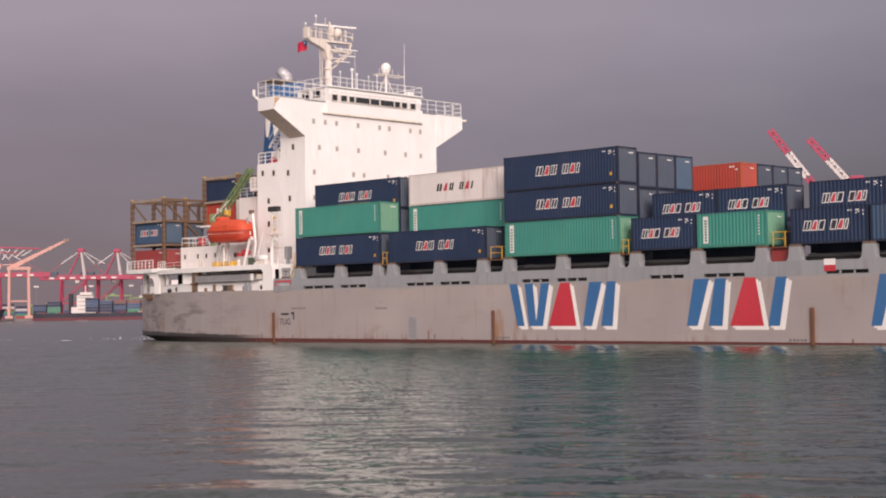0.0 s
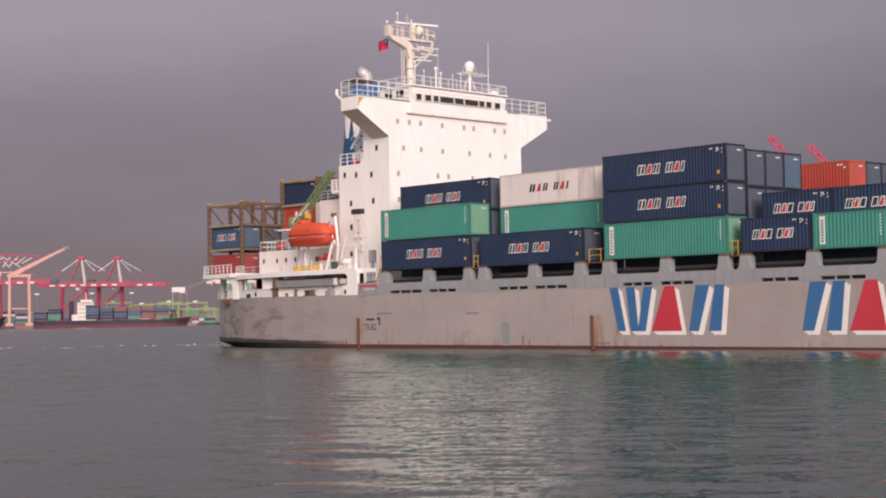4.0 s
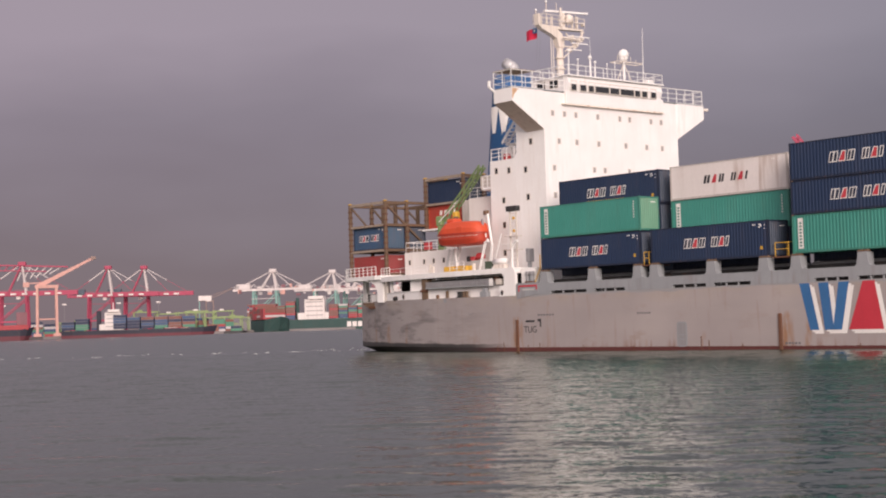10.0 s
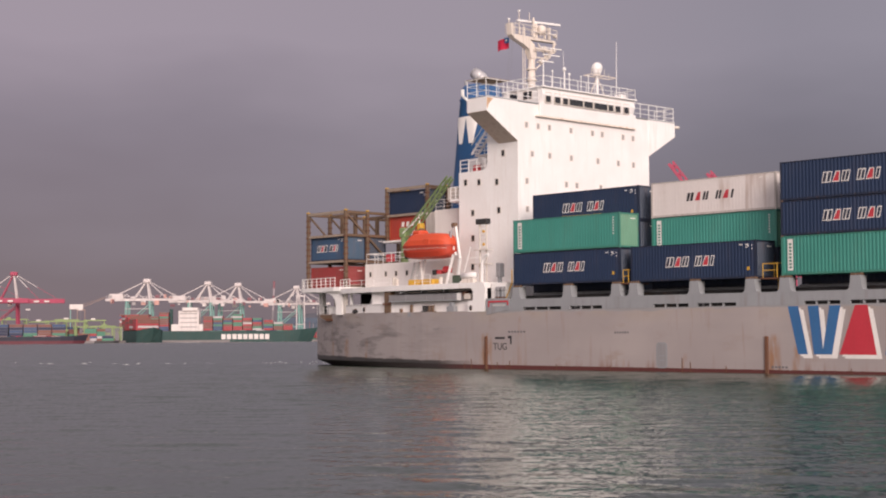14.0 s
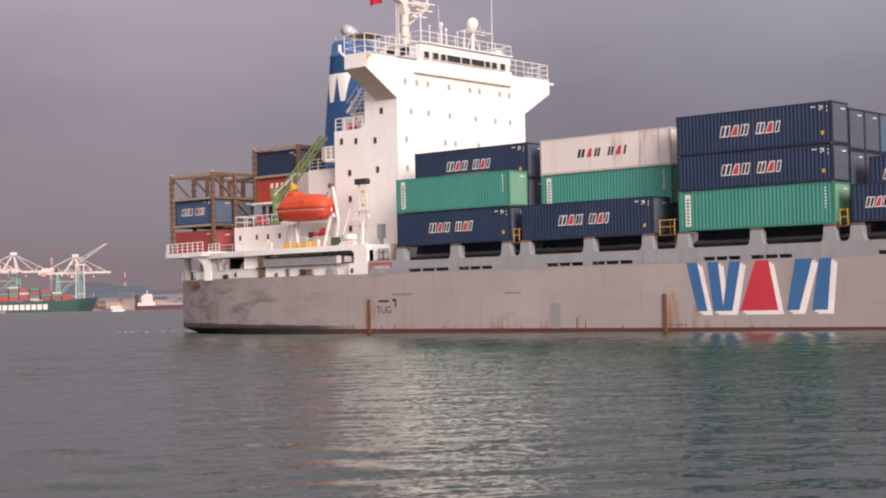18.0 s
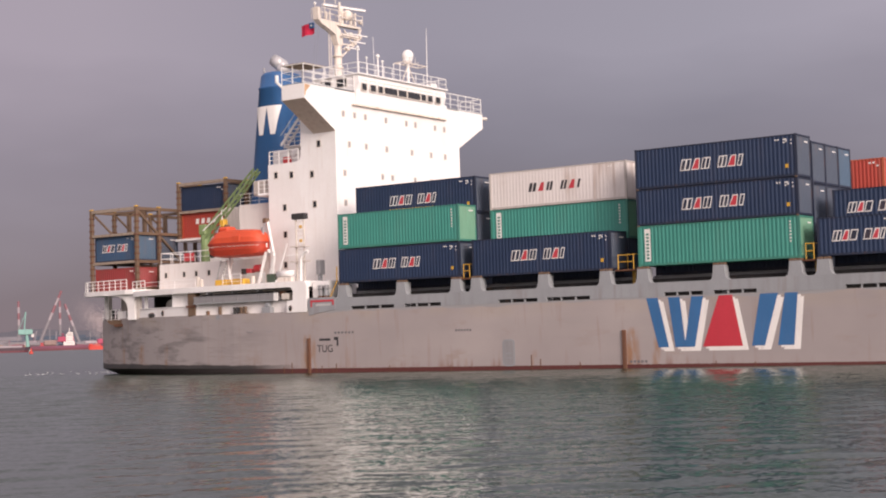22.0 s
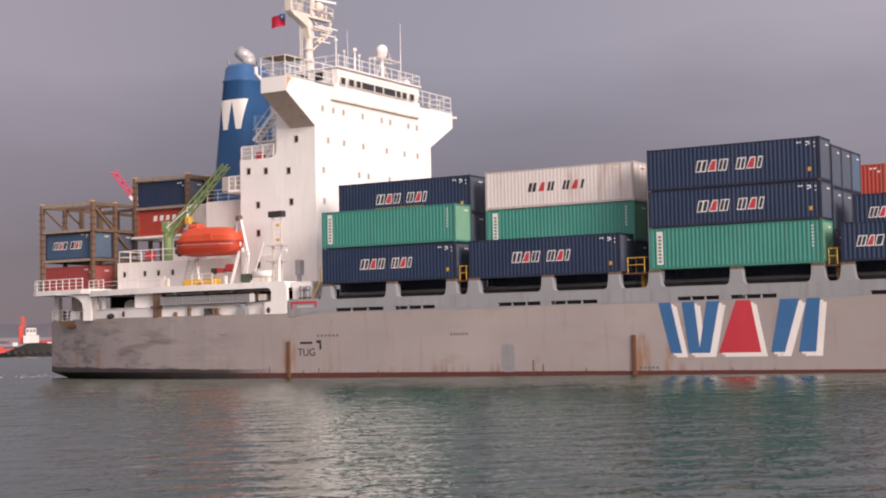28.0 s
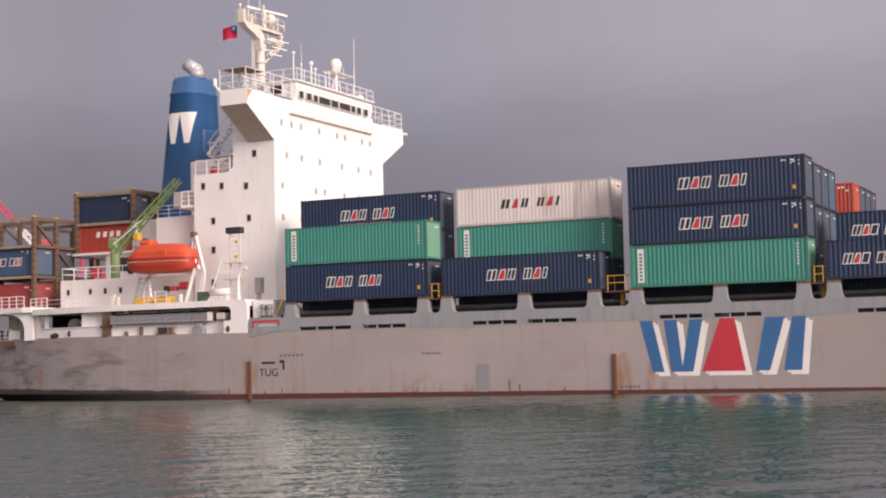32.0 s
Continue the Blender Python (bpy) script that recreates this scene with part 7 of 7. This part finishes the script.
def harbour_tug(az, dist):
    c = thing("tugboat", "harbour tug with black hull, white deckhouse and red mast", "tug", "harbour tugs", at=far_pose(az, dist, 0, 0))
    bm = bm_new()
    prof = [(-13, 1.5, 1.0), (-9, 3.0, 1.8), (-5, 4.0, 3.4), (-1, 4.3, 5.0), (4, 4.3, 5.2), (9, 3.6, 4.7), (13, 2.2, 4.3)]
    rings = [[bm.verts.new(p) for p in ((x * 0.93, -w * 0.8, -0.6), (x, -w, z), (x, w, z), (x * 0.93, w * 0.8, -0.6))] for x, w, z in prof]
    for a, b in zip(rings, rings[1:]):
        for i in range(4):
            bm.faces.new((a[i], b[i], b[(i + 1) % 4], a[(i + 1) % 4]))
    bm.faces.new(rings[0])
    bm.faces.new(rings[-1])
    bmesh.ops.recalc_face_normals(bm, faces=bm.faces)
    part("hull", bm, H_tarred, c)
    for k in range(8):
        x = -8 + k * 2.6
        part("fender_tyre", tube(bm_new(), (x, -4.6, 1.6), (x, -4.2, 1.6), 0.8, 10), M_rubber, c)
    part("deckhouse", box(bm_new(), -2.6, 3.4, -2.8, 2.8, 5.0, 8.0, 0.2), H_house, c)
    wh2 = part("wheelhouse", box(bm_new(), -1.6, 2.4, -2.2, 2.2, 8.0, 10.9, 0.25), H_house, c)
    for k in range(3):
        part("window", box(bm_new(), -1.3 + k * 1.25, -0.4 + k * 1.25, -2.24, -2.19, 9.3, 10.4), H_grey, wh2)
    part("funnel", box(bm_new(), -4.2, -2.4, -0.8, 0.8, 5.0, 11.6, 0.2), H_orange, c)
    part("mast", beam(bm_new(), (-2.6, 0, 10.0), (-2.6, 0, 15.6), 0.7), H_orange, c)
    for z in (11.8, 13.2, 14.6):
        part("mast_yard", beam(bm_new(), (-4.4 + z * 0.05, 0, z), (-0.8 - z * 0.05, 0, z), 0.5), H_orange, c)
    part("deck_rail", box(bm_new(), -6.5, -4.5, -2.6, 2.6, 3.9, 5.4, 0.1), H_house, c)
    return c


harbour_tug(10.5, 596)
harbour_tug(9.28, 615)
harbour_tug(8.3, 650)

# striped chimneys
def chimney(az, dist, el, r=3.0, lean=0.0):
    top = math.tan(radians(el)) * dist + 2.5
    c = thing("chimney", "tall chimney with red and white bands", "chimney", "chimneys behind the far quay", at=far_pose(az, dist, 2.4))
    n = 8
    for k in range(n):
        z0, z1 = top * k / n, top * (k + 1) / n
        m = H_stripe_red if (k % 2 and k > 3) else (H_stripe_white if k > 3 else H_grey)
        part("band", tube(bm_new(), (lean * z0, 0, z0), (lean * z1, 0, z1), r * (1.25 - 0.4 * k / n), 12, r * (1.25 - 0.4 * (k + 1) / n)), m, c)


for az, d, el, lean in ((22.85, 2700, 2.2, 0.04), (20.1, 2700, 1.5, 0), (17.75, 2700, 1.75, 0), (17.1, 2500, 2.1, 0.42), (16.26, 2700, 1.73, 0), (15.5, 2500, 1.6, -0.35), (12.73, 2700, 1.66, 0)):
    chimney(az, d, el, 2.2, lean)

# checkered tower
tw = thing("checkered_tower", "square tower painted in red and white checks", "tower", at=far_pose(14.13, 2450, 2.4))
part("core", box(bm_new(), -9.6, 9.6, -9, 9, 0, 50), H_grey, tw)
for i in range(4):
    for j in range(6):
        part("panel", box(bm_new(), -10 + i * 5, -5 + i * 5, -9.5, -9.0, 14 + j * 6, 20 + j * 6), H_stripe_red if (i + j) % 2 else H_stripe_white, tw)
# red and white process plant
for k, (az, w, hgt) in enumerate(((12.9, 14, 28), (12.5, 18, 22), (12.2, 8, 44), (11.95, 16, 30), (11.7, 9, 40), (13.3, 16, 12), (12.05, 10, 36))):
    c = thing("process_tower", "red and white steel process tower", "tower", "plant on the far quay", at=far_pose(az, 2420, 2.4))
    for j in range(max(2, int(hgt / 7))):
        part("tier", box(bm_new(), -w / 2 + j * 0.3, w / 2 - j * 0.3, -5, 5, j * 7, j * 7 + (6.4 if j % 2 else 7)), (H_red, H_stripe_white, H_stripe_red)[(j + k) % 3], c)

# sheds
for az, d, w, hgt, m, lab in ((20.9, 2600, 150, 38, H_shed, "long blue-grey harbour shed"), (19.6, 2650, 90, 30, H_shed, "long blue-grey harbour shed"), (18.3, 2600, 120, 22, H_grey, "grey warehouse on the shore"),
                              (29.4, 1850, 60, 15, H_grey, "grey building behind the yard"), (15.0, 2600, 160, 18, H_shed, "blue-grey warehouse on the shore"), (17.0, 2600, 150, 22, H_shed, "blue-grey warehouse on the shore"), (13.4, 2650, 120, 20, H_shed, "blue-grey warehouse on the shore"), (10.6, 2500, 110, 20, H_grey, "grey warehouse on the shore")):
    c = thing("harbour_shed", lab, "building", "sheds on the far shore", at=far_pose(az, d, 2.4))
    part("wall", box(bm_new(), -w / 2, w / 2, -15, 15, 0, hgt * 0.75), m, c)
    part("roof", prism(bm_new(), [(-15.5, hgt * 0.75), (15.5, hgt * 0.75), (0, hgt)], "x", -w / 2 - 0.5, w / 2 + 0.5), m, c)
    for k in range(int(w / 15)):
        part("bay_door", box(bm_new(), -w / 2 + 4 + k * 15, -w / 2 + 12 + k * 15, -15.2, -14.9, 0, hgt * 0.4), H_grey, c)

# steam plume
rng = random.Random(9)
c = thing("steam_plume", "white steam drifting from the plant", "steam", at=far_pose(14.75, 2550, 0))
part("vent_stack", tube(bm_new(), (0, 0, 0), (0, 0, 27), 2.2, 10), H_grey, c)
for k in range(18):
    # each puff is a loose cloud of droplets, thinner towards its rim
    u = k / 17
    cx, cy, cz = 10 - u * 34 + rng.gauss(0, 6), rng.gauss(0, 5), 12 + u * 52 + rng.gauss(0, 5)
    spread = 5.5 + 6 * u
    pts, faces = [], []
    for _ in range(int(460 - 220 * u)):
        p = Vector((cx + rng.gauss(0, spread), cy + rng.gauss(0, spread), cz + rng.gauss(0, spread * 0.7)))
        d, i = rng.uniform(0.16, 0.34), len(pts)
        pts += [p + Vector(v) * d for v in ((1, 0, 0), (-1, 0, 0), (0, 1, 0), (0, -1, 0), (0, 0, 1), (0, 0, -1))]
        faces += [(i + x, i + y, i + z) for x, y, z in ((0, 2, 4), (2, 1, 4), (1, 3, 4), (3, 0, 4), (2, 0, 5), (1, 2, 5), (3, 1, 5), (0, 3, 5))]
    me = bpy.data.meshes.new("puff")
    me.from_pydata(pts, [], faces)
    me.materials.append(H_steam)
    puff = new("puff", me)
    puff.parent = c

# container yard: lime yard cranes and stacks
for az, d in ((30.9, 1720), (30.55, 1690), (30.2, 1740), (29.85, 1700), (29.5, 1760), (29.2, 1720), (28.9, 1790), (31.6, 1700), (32.4, 1690), (35.1, 1650)):
    c = thing("yard_crane", "lime green rubber-tyred yard crane", "crane", "yard cranes on the far quay", at=far_pose(az, d, 2.4, rng.uniform(-15, 15)))
    w, h = rng.uniform(9, 15), rng.uniform(13, 23)
    for x in (-w, w):
        for y in (-6, 6):
            part("leg", beam(bm_new(), (x, y, 0), (x, y, h), 1.1), H_lime, c)
        part("sill_beam", beam(bm_new(), (x, -7, 2), (x, 7, 2), 1.4), H_lime, c)
        part("leg_brace", beam(bm_new(), (x, -6, 3), (x * 0.7, 6, h - 1), 0.6), H_lime, c)
    for y in (-3, 3):
        part("top_girder", beam(bm_new(), (-w - 2, y, h + 1), (w + 2, y, h + 1), 1.2, 1.4), H_lime, c)
    x = rng.uniform(-w * 0.7, w * 0.4)
    part("trolley", box(bm_new(), x, x + 5, -2.5, 2.5, h + 1.6, h + 3.4, 0.2), H_house if rng.random() < 0.4 else H_lime, c)
    part("spreader", box(bm_new(), x - 1, x + 5, -1.2, 1.2, h * 0.5, h * 0.5 + 1.6), H_lime, c)
rng = random.Random(21)
for k in range(58):
    az = 38 - 17 * k / 57 + rng.uniform(-0.1, 0.1)
    d = (1640 if az > 28.7 else 2230) + rng.uniform(-30, 90)
    c = thing("container_stack", "stack of coloured containers in the yard", "container stack", "stacks in the container yard", at=far_pose(az, d, 2.4, rng.uniform(-20, 20)))
    for t in range(rng.randint(2, 6)):
        part("stacked_container", box(bm_new(), -6.1, 6.1, -4, 4, t * 2.6, t * 2.6 + 2.55), rng.choice(H_boxes + [H_boxes[4], H_boxes[2]]), c)
for k in range(9):
    az = 37.4 - k * 1.9 + rng.uniform(-0.4, 0.4)
    d = 1660 if az > 28.7 else 2260
    c = thing("light_pole", "tall floodlight pole on the quay", "pole", "floodlight poles on the far quay", at=far_pose(az, d, 2.4))
    part("pole", tube(bm_new(), (0, 0, 0), (0, 0, 34), 0.5, 6, 0.3), H_grey, c)
    part("lamp_head", box(bm_new(), -2.5, 2.5, -0.6, 0.6, 33.5, 35), H_house, c)

# low buildings, tanks and cargo heaps that line the seaward shore
rng = random.Random(33)
H_tan = hazy("cargo_tan", (0.34, 0.24, 0.17))
for k in range(46):
    az, w, hgt = 21.5 - 11.5 * k / 45 + rng.uniform(-0.12, 0.12), rng.uniform(10, 34), rng.uniform(4, 15)
    mat = rng.choice((H_grey, H_grey, H_shed, H_tan, H_stripe_white, H_house, H_stripe_red, H_boxes[0], H_bronze))
    c = thing("harbour_building", "low weathered building on the far shore", "building", "low buildings on the far shore", at=far_pose(az, 2380 + rng.uniform(-30, 60), 2.4, rng.uniform(-12, 12)))
    part("wall", box(bm_new(), -w / 2, w / 2, -6, 6, 0, hgt), mat, c)
    part("roof", prism(bm_new(), [(-6.5, hgt), (6.5, hgt), (0, hgt + rng.uniform(1, 4))], "x", -w / 2 - 0.4, w / 2 + 0.4), rng.choice((H_grey, H_shed, mat)), c)
    if rng.random() < 0.5:
        part("roof_pole", tube(bm_new(), (w * 0.2, 0, hgt), (w * 0.2, 0, hgt + rng.uniform(6, 22)), 0.5, 6), rng.choice((H_stripe_white, H_grey, H_stripe_red)), c)
for az, w, hgt in ((20.6, 30, 11), (18.9, 34, 12), (17.8, 26, 9)):
    c = solo("cargo_heap", prism(bm_new(), [(-w, 0), (w, 0), (w * 0.35, hgt * 0.8), (0, hgt), (-w * 0.4, hgt * 0.75)], "y", -9, 9), H_tan, "tan heap of loose bulk cargo on the quay", "heap", "cargo heaps on the far shore")
    c.matrix_basis = far_pose(az, 2330, 2.4)

# buoy
c = thing("channel_buoy", "red channel buoy afloat", "buoy", at=far_pose(17.32, 900, 0))
part("float", tube(bm_new(), (0, 0, -0.4), (0, 0, 1.1), 1.3, 12, 1.1), H_orange, c)
part("top_frame", tube(bm_new(), (0, 0, 1.1), (0, 0, 3.2), 0.7, 8, 0.25), H_orange, c)


# ---- wake foam left behind the stern ----
def fleck(bm, rng, x, y, w, d, low, high):
    """One low, ragged patch of foam."""
    n = 9
    vs = []
    for i in range(n):
        a = 2 * math.pi * i / n
        q = rng.uniform(0.55, 1.1)
        vs.append(bm.verts.new((x + w * q * math.cos(a), y + d * q * math.sin(a), low)))
    top = bm.verts.new((x, y, high))
    for i in range(n):
        bm.faces.new((vs[i], vs[(i + 1) % n], top))


def foam():
    rng = random.Random(12)
    bm = bm_new()
    for k in range(110):
        t = -75 + k
        c = ship_pose(max(t, -20)) @ Vector((-36, MID, 0))
        if t < -20:
            c += (ship_pose(-20) @ Vector((-36, MID, 0)) - ship_pose(-18) @ Vector((-36, MID, 0))) / 2 * (-20 - t)
        for _ in range(rng.choice((0, 0, 1, 1, 2, 4))):
            w = rng.uniform(0.15, 0.6) * rng.choice((1, 1, 2, 4))
            fleck(bm, rng, c.x + rng.gauss(0, 4), c.y + rng.gauss(0, 3), w, rng.uniform(0.04, 0.12), WATER - 0.02, WATER + rng.uniform(0.01, 0.05))
    return solo("wake_foam", bm, M_foam, "white foam flecks of the ship's wake", "foam", kind="stuff")


def stern_wash():
    """Broken water that the screw throws up close behind the stern and that keeps up with the ship."""
    rng = random.Random(14)
    bm = bm_new()
    for _ in range(130):
        u = rng.random() ** 1.8
        x = -34.5 - u * 24
        level = WATER + 0.0039 * x   # the ship trims by the head, so her stern stands above her own zero
        fleck(bm, rng, x, MID + rng.gauss(0, 3 + 2 * u), rng.uniform(0.3, 1.1), rng.uniform(0.05, 0.22), level - 0.1, level + rng.uniform(0.02, 0.10) * (1 - 0.5 * u))
    return aboard(solo("stern_wash", bm, M_foam, "white broken water close behind the stern", "foam", kind="stuff"))


stern_wash()
foam()


# ---- what moves ----
def motions():
    times = [k * 2.0 for k in range(17)]
    walk(water, [(0.0, pose(0, 0, 0)), (16.0, pose(-5.0, -9.0, 0)), (32.0, pose(-10.0, -18.0, 0))])
    for ob, local in MOVING:
        walk(ob, [(t, ship_pose(t) @ local) for t in times])


motions()
